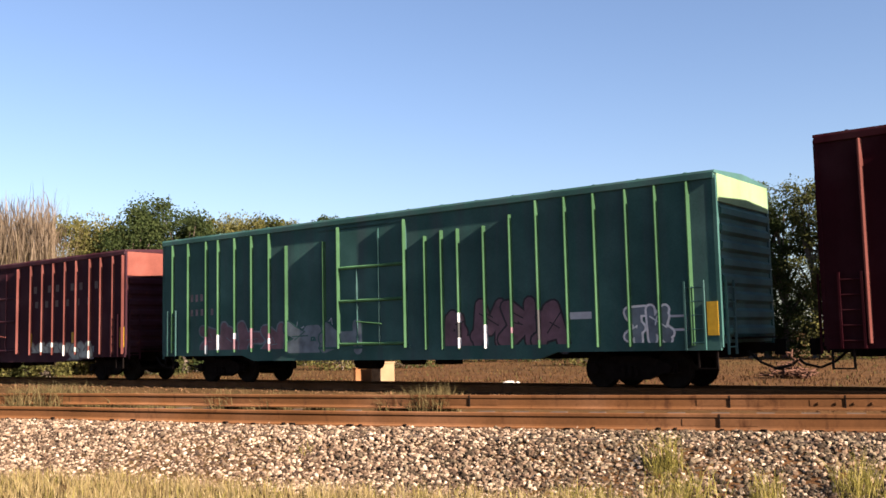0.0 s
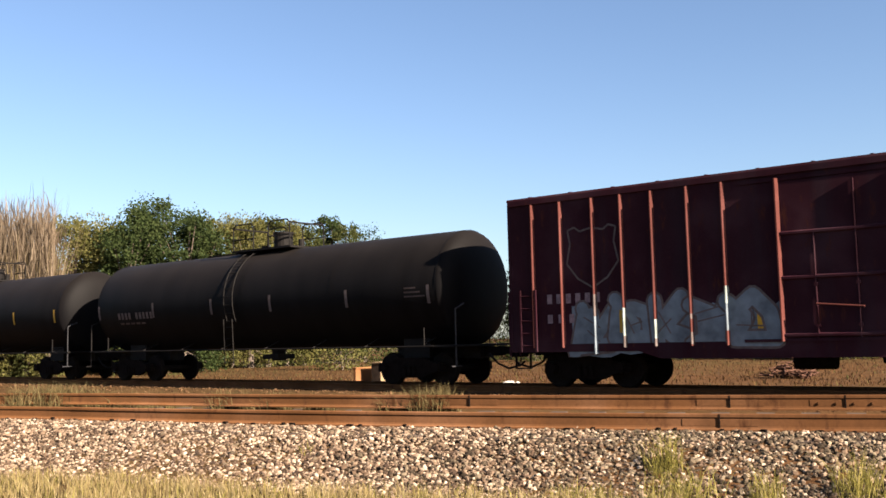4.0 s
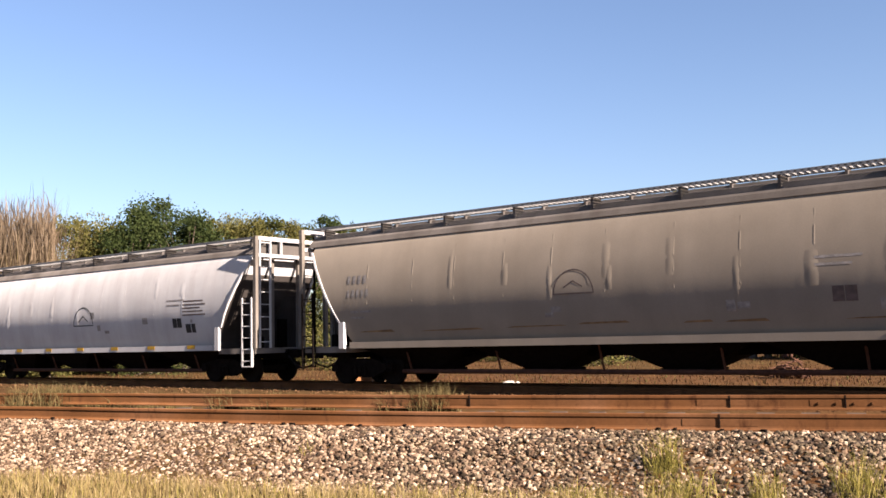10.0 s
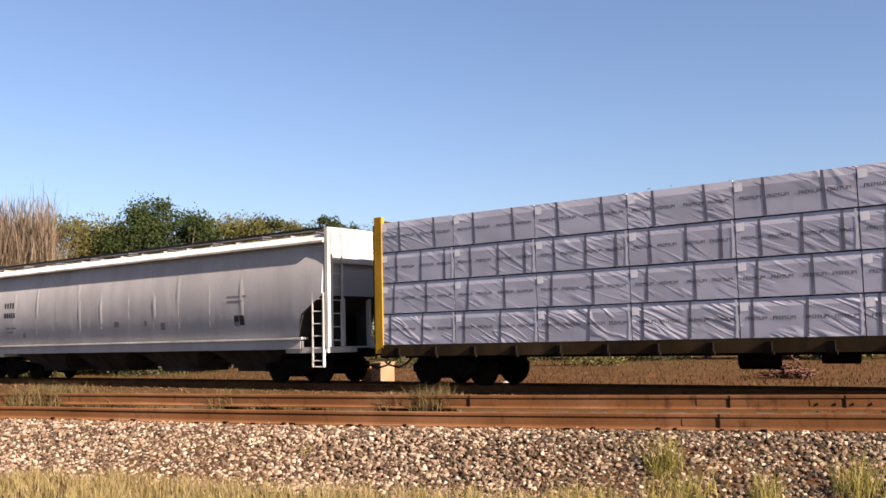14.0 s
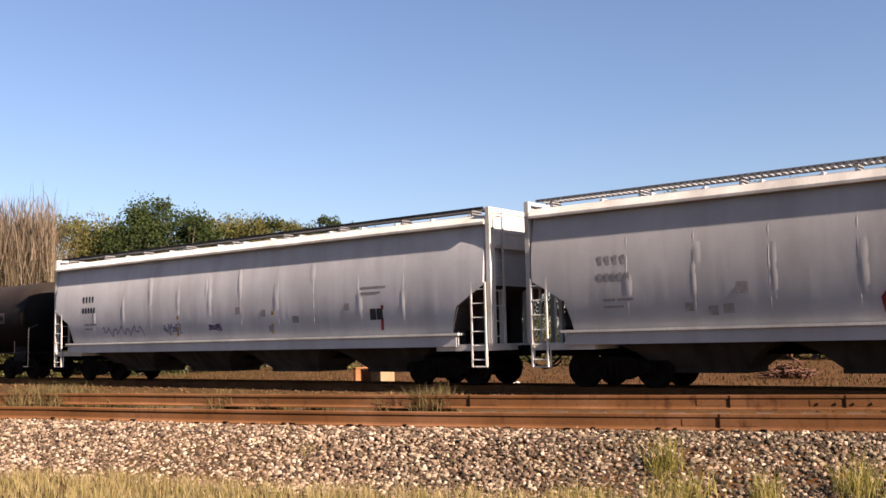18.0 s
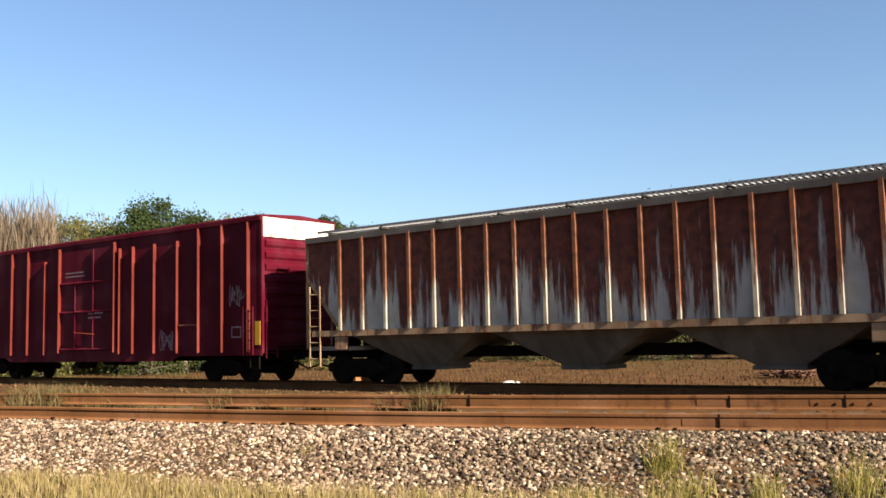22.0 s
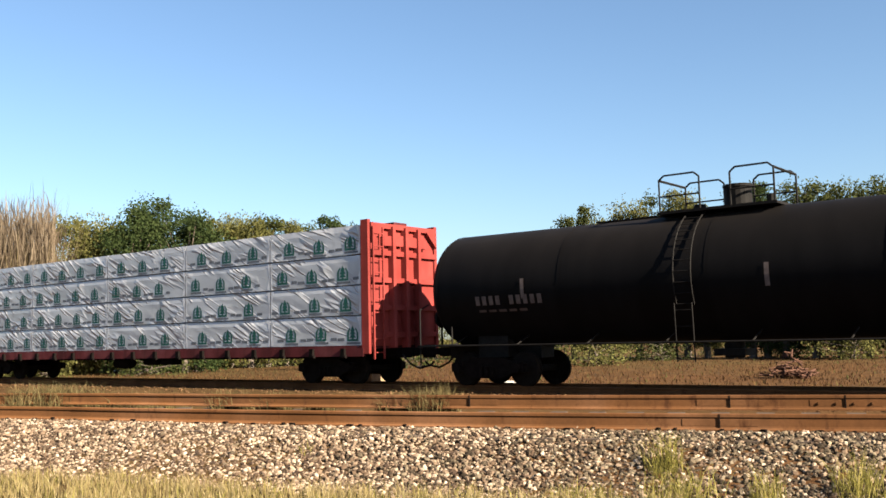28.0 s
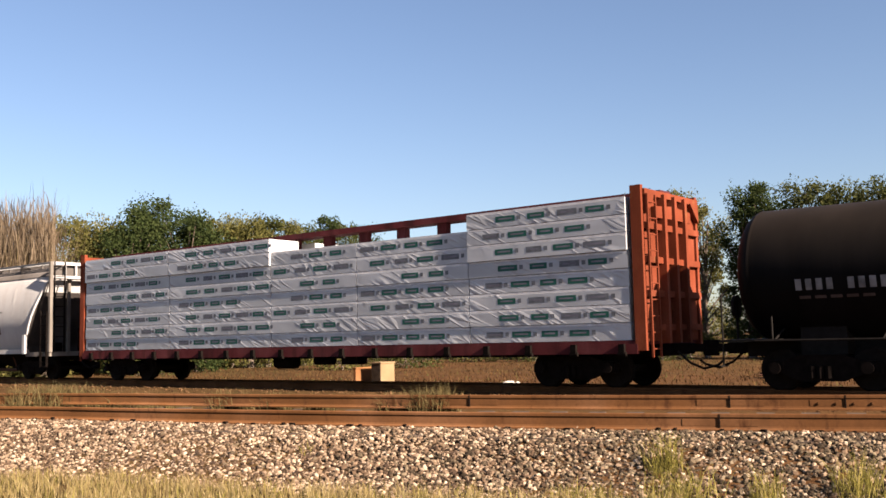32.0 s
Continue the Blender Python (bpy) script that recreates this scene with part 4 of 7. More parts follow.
    for k in range(4):
        cyl(bm, (lad_x - 0.2, -r - 0.03, 1.7 - k * 0.35), (lad_x + 0.2, -r - 0.03, 1.7 - k * 0.35), 0.012, 6)
    part("side_ladder", bm, M["black"], root)
    # bottom outlet
    bm = bmesh.new()
    cyl(bm, (dome_x, 0, 0.65), (dome_x, 0, 1.2), 0.22, 12)
    box(bm, dome_x - 0.35, dome_x + 0.35, -0.35, 0.35, 0.7, 0.85)
    part("bottom_outlet", bm, M["black"], root)
    running_gear(root, half - 1.75, half + 0.2)

    def on_shell(name, x0, x1, z0, z1, m, lab=""):
        bm = bmesh.new()
        rows = []
        for k in range(5):
            z = z0 + (z1 - z0) * k / 4
            y = -math.sqrt(max(0.01, (r + 0.012) ** 2 - (z - zc) ** 2))
            rows.append([(x0, y, z), (x1, y, z)])
        vs = [[bm.verts.new(p) for p in rr] for rr in rows]
        for a, b in zip(vs, vs[1:]):
            bm.faces.new((a[0], a[1], b[1], b[0]))
        return part(name, bm, m, root, lab)
    return root, on_shell, half


def tank_cars():
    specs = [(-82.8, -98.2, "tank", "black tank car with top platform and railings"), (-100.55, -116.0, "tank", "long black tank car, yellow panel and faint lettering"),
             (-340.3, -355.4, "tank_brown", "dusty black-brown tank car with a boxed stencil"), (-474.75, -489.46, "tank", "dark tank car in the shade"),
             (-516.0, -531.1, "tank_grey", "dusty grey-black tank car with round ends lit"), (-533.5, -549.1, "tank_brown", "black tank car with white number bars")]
    dims = [(1.55, 2.55), (1.53, 2.53), (1.40, 2.42), (1.45, 2.45), (1.55, 2.55), (1.39, 2.41)]
    ladders = [-0.5, -0.75, 1.15, -0.5, 0.65, -0.5]
    domes = [0.0, -0.2, 0.5, 0.0, -0.1, -0.3]
    # strips, the number and the printed blocks in each car's own x and height
    strips = [(-7.5, -4.4, -1.4, 1.3, 4.4, 7.3), (-7.6, -4.35, -1.35, 1.25, 4.4, 7.3), (-4.0, -1.3, 1.7, 4.65, 7.3), (-4.6, 1.3, 4.4), (-4.56, 7.32), (-4.67, -1.97, 0.64, 3.18, 5.65)]
    numbers = [(-6.4, 2.1), (-6.35, 2.05), (-6.37, 1.98), (-6.0, 2.0), (-6.95, 2.13), (-6.7, 2.0)]
    for k, (f, r, m, lab) in enumerate(specs):
        rr, zc = dims[k]
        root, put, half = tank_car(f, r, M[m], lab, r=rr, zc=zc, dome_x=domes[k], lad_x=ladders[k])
        x, z = numbers[k]
        for j in range(10):
            if j != 4:
                put("number_bar", x + j * 0.2, x + j * 0.2 + 0.12, z, z + 0.22, M["mark_grime"] if k in (1, 2, 4, 5) else M["mark_dim"])
        for j in range(5):
            put("small_print_bar", x + 0.05 + j * 0.3, x + 0.27 + j * 0.3, z - 0.17, z - 0.11, M["mark_ghost"])
        for x in strips[k]:
            put("reflective_strip", x - 0.05, x + 0.05, 2.12, 2.6, M["mark_yellow"] if k == 1 else (M["sill_yellow"] if k in (2, 4) else M["mark_dim"]), "reflective strip")
        if k == 1:
            put("yellow_panel", 1.45, 2.07, 1.95, 2.3, M["mark_yellow"], "yellow panel")
            for row in range(3):
                for j in range(4):
                    put("stencil_bar", 1.45 + j * 0.22 + 0.04 * row, 1.62 + j * 0.22 + 0.04 * row, 2.98 + 0.11 * row, 3.06 + 0.11 * row, M["mark_grime"])
        if k == 4:
            put("yellow_panel", 3.22, 4.1, 2.1, 2.33, M["mark_yellow"], "yellow panel")
            put("white_mark", 3.45, 3.85, 1.84, 2.0, M["mark_dim"])
            for x0, x1, z0 in ((-2.95, -1.96, 2.1), (1.77, 2.68, 2.08), (1.77, 2.5, 1.9), (6.05, 6.9, 2.22), (4.9, 5.6, 1.95)):
                for j in range(2):
                    put("data_line", x0, x1 - 0.1 * j, z0 + 0.11 * j, z0 + 0.07 + 0.11 * j, M["mark_dim"])
        if k == 2:
            put("stencil_frame", 4.9, 6.0, 2.2, 2.6, M["mark_dim"])
            put("stencil_face", 4.97, 5.93, 2.26, 2.54, M["tank_brown"])
        if k in (0, 3, 5):
            for j in range(3):
                put("data_line", 6.5, 7.2 - 0.15 * j, 2.3 + 0.11 * j, 2.34 + 0.11 * j, M["mark_ghost"])


# ---------------------------------------------------------------- covered hoppers
def hopper_body(bm, half, profile, ends):
    """Loft of a closed cross-section, whose length shrinks downwards as the end slope sheets come in. ends: (z, reach) from the top."""
    full = [(y, z) for y, z in profile] + [(-y, z) for y, z in profile[::-1]]

    def reach(z):
        return float(np.interp(z, [e[0] for e in ends][::-1], [e[1] for e in ends][::-1]))
    xs = [-1.0] + [-0.9 + 1.8 * k / 8 for k in range(9)] + [1.0]
    loft(bm, [[(reach(z) * x, -y, z) for y, z in full] for x in xs])


def shaded_grimy_ends(ob, z_top):
    """The slanting end sheets, black with brake dust and painted shade, as the body's second material."""
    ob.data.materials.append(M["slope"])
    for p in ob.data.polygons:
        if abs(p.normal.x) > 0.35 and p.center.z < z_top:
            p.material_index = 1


def outlets(root, half, n, mat, z0=1.05, z1=0.33, span=None, wide=1.2, arched=False):
    span = span or half - 1.9
    step = 2 * span / n
    for k in range(n):
        x = -span + step * (k + 0.5)
        bm = bmesh.new()
        b = step * 0.24 if arched else 0.5
        shape = ((z0, step * 0.5, wide), (z0 - 0.1, step * 0.43, wide * 0.94), (z0 - 0.26, step * 0.345, wide * 0.82), (z1 + 0.1, step * 0.25, 0.6)) if arched else ((z0, step * 0.5, wide), (z1 + 0.1, b, 0.55))
        loft(bm, [[(x - q, -w, z), (x + q, -w, z), (x + q, w, z), (x - q, w, z)] for z, q, w in shape])
        box(bm, x - b - 0.06, x + b + 0.06, -0.6, 0.6, z1, z1 + 0.1)
        part("discharge_chute", bm, mat, root)


def hopper_top(root, half, z, walk_mat, hatch_mat, inset=0.95, width=0.5, rise=0.11):
    """Trough hatches and two running boards on stands."""
    bm = bmesh.new()
    loft(bm, [[(x, -0.32, z - 0.05), (x, -0.26, z + 0.12), (x, 0.26, z + 0.12), (x, 0.32, z - 0.05)] for x in (-half + 1.2, half - 1.2)])
    for k in range(14):
        x = -half + 1.3 + k * (2 * half - 2.6) / 13
        box(bm, x - 0.03, x + 0.03, -0.36, 0.36, z + 0.02, z + 0.15)
    part("hatch_cover", bm, hatch_mat, root)
    for s in (-1, 1):
        bm = bmesh.new()
        y0, y1 = s * (inset - width / 2), s * (inset + width / 2)
        y0, y1 = min(y0, y1), max(y0, y1)
        box(bm, -half + 0.1, half - 0.1, y0, y0 + 0.03, z + rise - 0.04, z + rise + 0.03)
        box(bm, -half + 0.1, half - 0.1, y1 - 0.03, y1, z + rise - 0.04, z + rise + 0.03)
        x = -half + 0.15
        while x < half - 0.2:
            box(bm, x, x + 0.05, y0, y1, z + rise - 0.02, z + rise + 0.01)
            x += 0.14
        part("running_board", bm, walk_mat, root)
        for k in range(9):
            x = -half + 0.5 + k * (2 * half - 1.0) / 8
            bm = bmesh.new()
            box(bm, x - 0.03, x + 0.03, y0 + 0.05, y1 - 0.05, z - 0.3, z + rise - 0.03)
            part("board_stand", bm, hatch_mat, root)


def hopper_end(root, half, z_top, mat, post_in=0.25, sill_z=1.05, ladder_mat=None, top_mat=None, solid=False):
    lm = ladder_mat or mat
    for s in (1, -1):
        x = s * half
        for yy in (-1.46, 1.46):
            bm = bmesh.new()
            box(bm, x - 0.06, x + 0.06, yy - 0.06, yy + 0.06, sill_z, z_top)
            part("end_post", bm, mat, root)
        bm = bmesh.new()
        box(bm, x - 0.05, x + 0.05, -1.46, 1.46, z_top - 0.12, z_top)
        box(bm, x - 0.05, x + 0.05, -1.46, 1.46, z_top - 0.62, z_top - 0.52)
        for yy in (-0.9, -0.45, 0.45, 0.9):
            box(bm, x - 0.035, x + 0.035, yy - 0.035, yy + 0.035, z_top - 0.6, z_top)
        part("end_frame", bm, top_mat or mat, root)
        if solid:
            bm = bmesh.new()
            box(bm, x - 0.03, x + 0.02, -1.40, 1.40, z_top - 1.0, z_top - 0.1)
            part("end_sheet", bm, top_mat or mat, root)
        for yy in (-0.55, 0.55):
            bm = bmesh.new()
            box(bm, x - s * 0.3 - 0.05, x - s * 0.3 + 0.05, yy - 0.05, yy + 0.05, sill_z, z_top - 0.5)
            part("end_stanchion", bm, mat, root)
        bm = bmesh.new()
        box(bm, min(x, x - s * 1.7), max(x, x - s * 1.7), -1.48, 1.48, sill_z - 0.16, sill_z)
        part("end_deck", bm, mat, root)
        lx = x - s * 0.3 - 0.21
        ladder(root, lx, -1.56, 0.5, z_top - 1.85, 0.42, lm, 6, "x", 0.02)
        ladder(root, x + s * 0.05, -1.35, sill_z, z_top, 0.42, lm, 9, "y", 0.025)
        bm = bmesh.new()
        cyl(bm, (x - s * 0.1, -1.5, sill_z), (x - s * 0.1, -1.5, 0.5), 0.02, 6)
        cyl(bm, (x - s * 0.55, -1.5, sill_z), (x - s * 0.55, -1.5, 0.5), 0.02, 6)
        cyl(bm, (x - s * 0.1, -1.5, 0.5), (x - s * 0.55, -1.5, 0.5), 0.02, 6)
        part("step", bm, lm, root)
        # plates added to close the see-through end bay, dark like its shade
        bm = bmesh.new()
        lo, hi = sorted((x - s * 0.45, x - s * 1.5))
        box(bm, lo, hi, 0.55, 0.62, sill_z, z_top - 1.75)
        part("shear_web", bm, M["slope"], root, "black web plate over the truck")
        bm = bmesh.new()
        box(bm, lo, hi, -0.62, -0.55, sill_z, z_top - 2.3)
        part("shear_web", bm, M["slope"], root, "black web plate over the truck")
        bm = bmesh.new()
        cyl(bm, (x - s * 0.9, 0.4, sill_z), (x - s * 0.9, 0.4, sill_z + 0.9), 0.16, 10)
        part("air_reservoir", bm, M["under"], root)
        bm = bmesh.new()
        box(bm, x - s * 0.9 - 0.3, x - s * 0.9 + 0.3, -0.9, -0.4, sill_z, sill_z + 0.35)
        part("brake_cylinder", bm, M["under"], root)


PROF_ROUND = [(0.0, 4.32), (0.55, 4.30), (0.95, 4.22), (1.2, 4.02), (1.34, 3.75), (1.48, 3.3), (1.565, 2.85), (1.605, 2.4), (1.59, 2.05), (1.53, 1.7), (1.41, 1.28), (1.2, 1.0), (0.0, 1.0)]
PROF_SILL = [(0.0, 4.28), (0.8, 4.24), (1.30, 4.12), (1.40, 3.98), (1.50, 3.5), (1.56, 3.0), (1.58, 2.5), (1.56, 2.0), (1.51, 1.6), (1.46, 1.32), (1.2, 1.0), (0.0, 1.0)]


def curved_hopper(f, r, style, mat, roof_mat, board_mat, label, frame_mat=None, n_out=4, bright_ladder=False):
    """Covered hopper with bellied sides. style: 'round' (rounded shoulders, sloping end flanges) or 'sill' (eave and a white side sill)."""
    xc, half = (f + r) / 2, (f - r) / 2
    root = car_root("covered_hopper", xc, label, "hopper car")
    fm = frame_mat or M["hopper_white" if style == "round" else "white"]
    rnd = style == "round"
    bm = bmesh.new()
    prof = PROF_ROUND if rnd else PROF_SILL
    ends = ((3.7, half - 0.35), (1.2, half - 1.85)) if rnd else ((2.6, half - 0.12), (2.5, half - 0.14), (2.0, half - 0.98), (1.6, half - 1.12), (1.2, half - 1.2))
    hopper_body(bm, half, prof, ends)
    body = part("body", bm, mat, root, smooth=True)
    # caps are split into strips so that the slanting part takes the grime and painted shade alone
    tmp = bmesh.new()
    tmp.from_mesh(body.data)
    for cap in [q for q in tmp.faces if len(q.verts) > 4]:
        vs = list(cap.verts)
        m = len(vs) // 2
        tmp.faces.remove(cap)
        for i in range(m - 1):
            tmp.faces.new((vs[i], vs[i + 1], vs[-2 - i], vs[-1 - i]))
    bmesh.ops.recalc_face_normals(tmp, faces=tmp.faces)
    tmp.to_mesh(body.data)
    tmp.free()
    body.data.update()
    shaded_grimy_ends(body, 3.4 if rnd else 2.55)
    # upright weld seams and the creases beside them
    rng = random.Random(int(abs(f) * 10))
    pz, py = [q[1] for q in prof][::-1], [q[0] for q in prof][::-1]
    side_y = lambda z: float(np.interp(z, pz[1:], py[1:]))
    x = -half + 2.6
    while x < half - 2.4:
        runs = [(1.5, 3.6, 0.03, 0.004)]
        for _ in range(rng.choice((0, 1, 1, 2))):
            z0 = rng.uniform(1.7, 2.9)
            runs.append((z0, min(3.7, z0 + rng.uniform(0.4, 1.2)), rng.uniform(0.09, 0.17), rng.uniform(0.005, 0.0095)))
        for j, (z0, z1, w, d) in enumerate(runs):
            bm = bmesh.new()
            xx = x + (rng.uniform(-0.12, 0.12) if j else 0)
            rings = []
            for k in range(7):
                z = z0 + (z1 - z0) * k / 6
                e = math.sin(math.pi * (0.04 + 0.92 * k / 6)) ** 0.6 if j else 1.0
                y = -side_y(z)
                rings.append([(xx - w, y + 0.002, z), (xx - w * 0.3, y - d * e * 0.7, z), (xx + w * 0.2, y - d * e, z), (xx + w * 0.6, y - d * e * 0.4, z), (xx + w, y + 0.002, z)])
            loft(bm, rings)
            part("crease" if j else "weld_seam", bm, mat, root, smooth=bool(j))
        x += rng.uniform(1.35, 1.75)
    # roof sheet over the shoulders
    bm = bmesh.new()
    if rnd:
        sec = [(-1.30, 3.90), (-1.21, 4.04), (-0.95, 4.25), (-0.55, 4.33), (0.55, 4.33), (0.95, 4.25), (1.21, 4.04), (1.30, 3.90)]
    else:
        sec = [(-1.40, 4.06), (-1.40, 4.22), (-1.3, 4.24), (-0.6, 4.31), (0.6, 4.31), (1.3, 4.24), (1.40, 4.22), (1.40, 4.06)]
    loft(bm, [[(x, y, z) for y, z in sec] for x in (-half + 0.12, half - 0.12)])
    part("roof", bm, roof_mat, root)
    if not rnd:
        for s in (-1, 1):
            bm = bmesh.new()
            loft(bm, [[(x, s * y, z) for y, z in ((1.38, 4.23), (1.44, 4.23), (1.575, 4.06), (1.575, 4.0), (1.42, 4.0))] for x in (-half + 0.08, half - 0.08)])
            part("eave_rail", bm, M["white"], root, "white eave rail")
            bm = bmesh.new()
            y = s * 1.5
            box(bm, -half + 1.0, half - 1.0, y - 0.07, y + 0.07, 1.0, 1.28)
            part("side_sill", bm, mat, root)
            bm = bmesh.new()
            box(bm, -half + 0.9, half - 0.9, y - 0.13, y + 0.13, 1.28, 1.34)
            part("sill_flange", bm, M["white"], root, "white sill flange catching the light")
    else:
        for s in (-1, 1):
            bm = bmesh.new()
            box(bm, -half + 1.9, half - 1.9, s * 1.47 - 0.06, s * 1.47 + 0.06, 1.0, 1.17)
            part("side_sill", bm, mat, root)
            for e in (1, -1):
                # lip that follows the slanting, bellied edge of the side sheet
                bm = bmesh.new()
                x0 = e * (half - 1.66)
                rings = []
                for z in (3.75, 3.3, 2.85, 2.4, 2.05, 1.7):
                    x = e * (half - 0.34 - 1.5 * (3.7 - z) / 2.5)
                    y = float(np.interp(z, [q[1] for q in PROF_ROUND][::-1], [q[0] for q in PROF_ROUND][::-1]))
                    rings.append([(x - 0.03, s * (y - 0.03), z), (x + 0.03, s * (y - 0.03), z), (x + 0.03, s * (y + 0.035), z), (x - 0.03, s * (y + 0.035), z)])
                loft(bm, rings)
                part("end_flange", bm, fm, root, "pale edge of the side sheet")
                bm = bmesh.new()
                box(bm, x0 - 0.09, x0 + 0.09, s * 1.55 - 0.06, s * 1.55 + 0.06, 1.0, 1.72)
                part("jacking_post", bm, fm, root, "pale jacking post")
    hopper_top(root, half - 0.1, 4.32, board_mat, roof_mat, inset=0.92 if rnd else 1.15)
    hopper_end(root, half, 4.42, M["end_shade"] if rnd else fm, ladder_mat=fm if style != "round" or bright_ladder else M["under"], top_mat=fm, solid=not rnd)
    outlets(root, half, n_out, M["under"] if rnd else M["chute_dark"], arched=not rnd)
    if rnd:
        bm = bmesh.new()
        cyl(bm, (-half + 3.2, -0.8, 0.36), (half - 3.2, -0.8, 0.36), 0.06, 8)
        part("unloading_pipe", bm, M["pipe"], root, "rusty pipe along the outlets")
        for k in range(5):
            x = -half + 3.5 + k * (2 * half - 7.0) / 4
            bm = bmesh.new()
            cyl(bm, (x, -0.8, 0.36), (x, -1.05, 1.02), 0.03, 6)
            part("pipe_hanger", bm, M["pipe"], root)
    bm = bmesh.new()
    box(bm, -half, half, -0.3, 0.3, 0.72, 1.0)
    part("centre_sill", bm, M["under"], root)
    running_gear(root, half - 1.9, half + 0.1)
    return root, half


def warp(ob, prof, off):
    """Lay a flat patch onto the bellied side."""
    me = ob.data
    zs = [z for _, z in prof][::-1]
    ys = [y for y, _ in prof][::-1]
    for v in me.vertices:
        v.co.y = -(float(np.interp(v.co.z, zs[1:], ys[1:])) + off * 0.45)


def side_shape(root, prof, pts, mat, name, off=0.012, label="", cuts=2):
    bm = bmesh.new()
    vs = [bm.verts.new((x, 0, z)) for x, z in pts]
    f = bm.faces.new(vs)
    f.normal_update()
    if f.normal.y > 0:
        f.normal_flip()
    bmesh.ops.triangulate(bm, faces=bm.faces)
    bmesh.ops.subdivide_edges(bm, edges=bm.edges, cuts=cuts + 2, use_grid_fill=True)
    ob = flat_part(name, bm, mat, root, label)
    warp(ob, prof, off)
    return ob


def side_bars(root, prof, x, z, sizes, mat, name="reporting_mark", gap=0.05):
    for w, h in sizes:
        side_shape(root, prof, [(x, z), (x + w, z), (x + w, z + h), (x, z + h)], mat, name, 0.014, cuts=1)
        x += w + gap


def strokes(root, prof, lines, mat, name, width=0.04, off=0.02):
    """Hand-sprayed lines: each a list of (x, z)."""
    bm = bmesh.new()
    for ln in lines:
        for a, b in zip(ln, ln[1:]):
            a, b = Vector((a[0], a[1])), Vector((b[0], b[1]))
            d = (b - a).normalized() * width
            n = Vector((-d.y, d.x)) * 0.5
            q = [a - d * 0.3 - n, b + d * 0.3 - n, b + d * 0.3 + n, a - d * 0.3 + n]
            poly(bm, [(p.x, p.y) for p in q], 0)
    ob = flat_part(name, bm, mat, root)
    warp(ob, prof, off)
    return ob


def half_round(root, prof, cx, z, r, mat):
    arc = [(cx + r * math.cos(a), z + r * 1.05 * math.sin(a)) for a in [math.pi * k / 14 for k in range(15)]]
    strokes(root, prof, [arc, [(cx - r, z), (cx + r, z)], [(cx - r * 0.45, z + 0.15), (cx, z + r * 0.55), (cx + r * 0.45, z + 0.15)]], mat, "round_emblem", 0.035)


def mark_hoppers(H):
    K, D = M["mark_black"], M["mark_dim"]
    M["mark_brown"] = plain("brown_lettering", (0.075, 0.06, 0.055), 0.7, 0, 0.3)
    M["mark_faint"] = plain("faint_stencil", (0.19, 0.175, 0.165), 0.7, 0, 0.3)
    M["mark_navy"] = plain("navy_spray_paint", (0.008, 0.009, 0.02), 0.6, 0, 0.3, 3)
    M["mark_acid"] = plain("yellow_spray_paint", (0.26, 0.21, 0.025), 0.6, 0, 0.3, 3)
    F = M["mark_faint"]
    for key, dark in (("H1", 1), ("H2", 0), ("H3", 0), ("J", 1), ("K", 0), ("M", 1), ("N", 0), ("O", 0), ("P", 1), ("BB", 0)):
        root, half = H[key]
        prof = PROF_ROUND if key in ("H2", "H3", "J", "K", "BB") else PROF_SILL
        x = -half + 1.9
        m = K if dark else F
        side_bars(root, prof, x, 2.75, [(0.10, 0.22)] * 4, m, gap=0.09)
        side_bars(root, prof, x, 2.38, [(0.09, 0.2)] * 5, m, gap=0.08)
        side_bars(root, prof, x + 0.1, 1.95, [(0.3, 0.06), (0.4, 0.06)], F, "small_stencil")
        side_bars(root, prof, x + 0.1, 1.8, [(0.5, 0.05)], F, "small_stencil")
        side_bars(root, prof, half - 4.2, 2.6, [(0.9, 0.05)], F, "small_stencil")
        side_bars(root, prof, half - 4.2, 2.45, [(0.7, 0.05)], F, "small_stencil")
        side_bars(root, prof, half - 3.9, 1.75, [(0.22, 0.3), (0.22, 0.3)], K if dark else D, "data_plate", 0.02)
        rng = random.Random(key)
        for k in range(5):
            xx = rng.uniform(-half + 2.5, half - 2.5)
            side_bars(root, prof, xx, rng.uniform(1.5, 2.2), [(rng.uniform(0.1, 0.3), rng.uniform(0.08, 0.25))], F, "faded_patch")
    P, R = PROF_SILL, PROF_ROUND
    r, h = H["H1"]
    throw_up(r, -5.75, -1.95, 1.2, 2.2, 4, [M["mark_navy"], M["mark_pink"], M["mark_purple"], M["mark_pink"]], M["mark_silver"], 61, 0, P, M["mark_navy"], 0.34)
    throw_up(r, -1.5, 3.5, 1.15, 2.6, 6, [M["mark_black"], M["mark_navy"], M["mark_black"], M["mark_purple"]], M["mark_acid"], 62, 0, P, M["mark_black"], 0.3)
    throw_up(r, 3.6, 5.6, 1.3, 1.9, 3, [M["mark_bluish"]], M["mark_purple"], 65, 0, P)
    throw_up(r, -7.4, -6.0, 1.3, 1.75, 3, [M["mark_bluish"]], M["mark_purple"], 66, 0, P)
    r, h = H["N"]
    throw_up(r, -6.6, -1.5, 1.2, 2.5, 5, [M["mark_black"]], M["mark_silver"], 7, 0, P, M["mark_black"], 0.3, (8, 0, 3, 9, 5))
    for k in range(60):
        a = random.Random(k).uniform
        cx, cz, q = a(-7.7, -0.3), a(1.35, 2.55), a(0.035, 0.1)
        if not -6.75 < cx < -1.4:
            side_shape(r, P, [(cx + q * math.cos(i), cz + q * math.sin(i)) for i in range(6)], K, "spray_dot", 0.014)
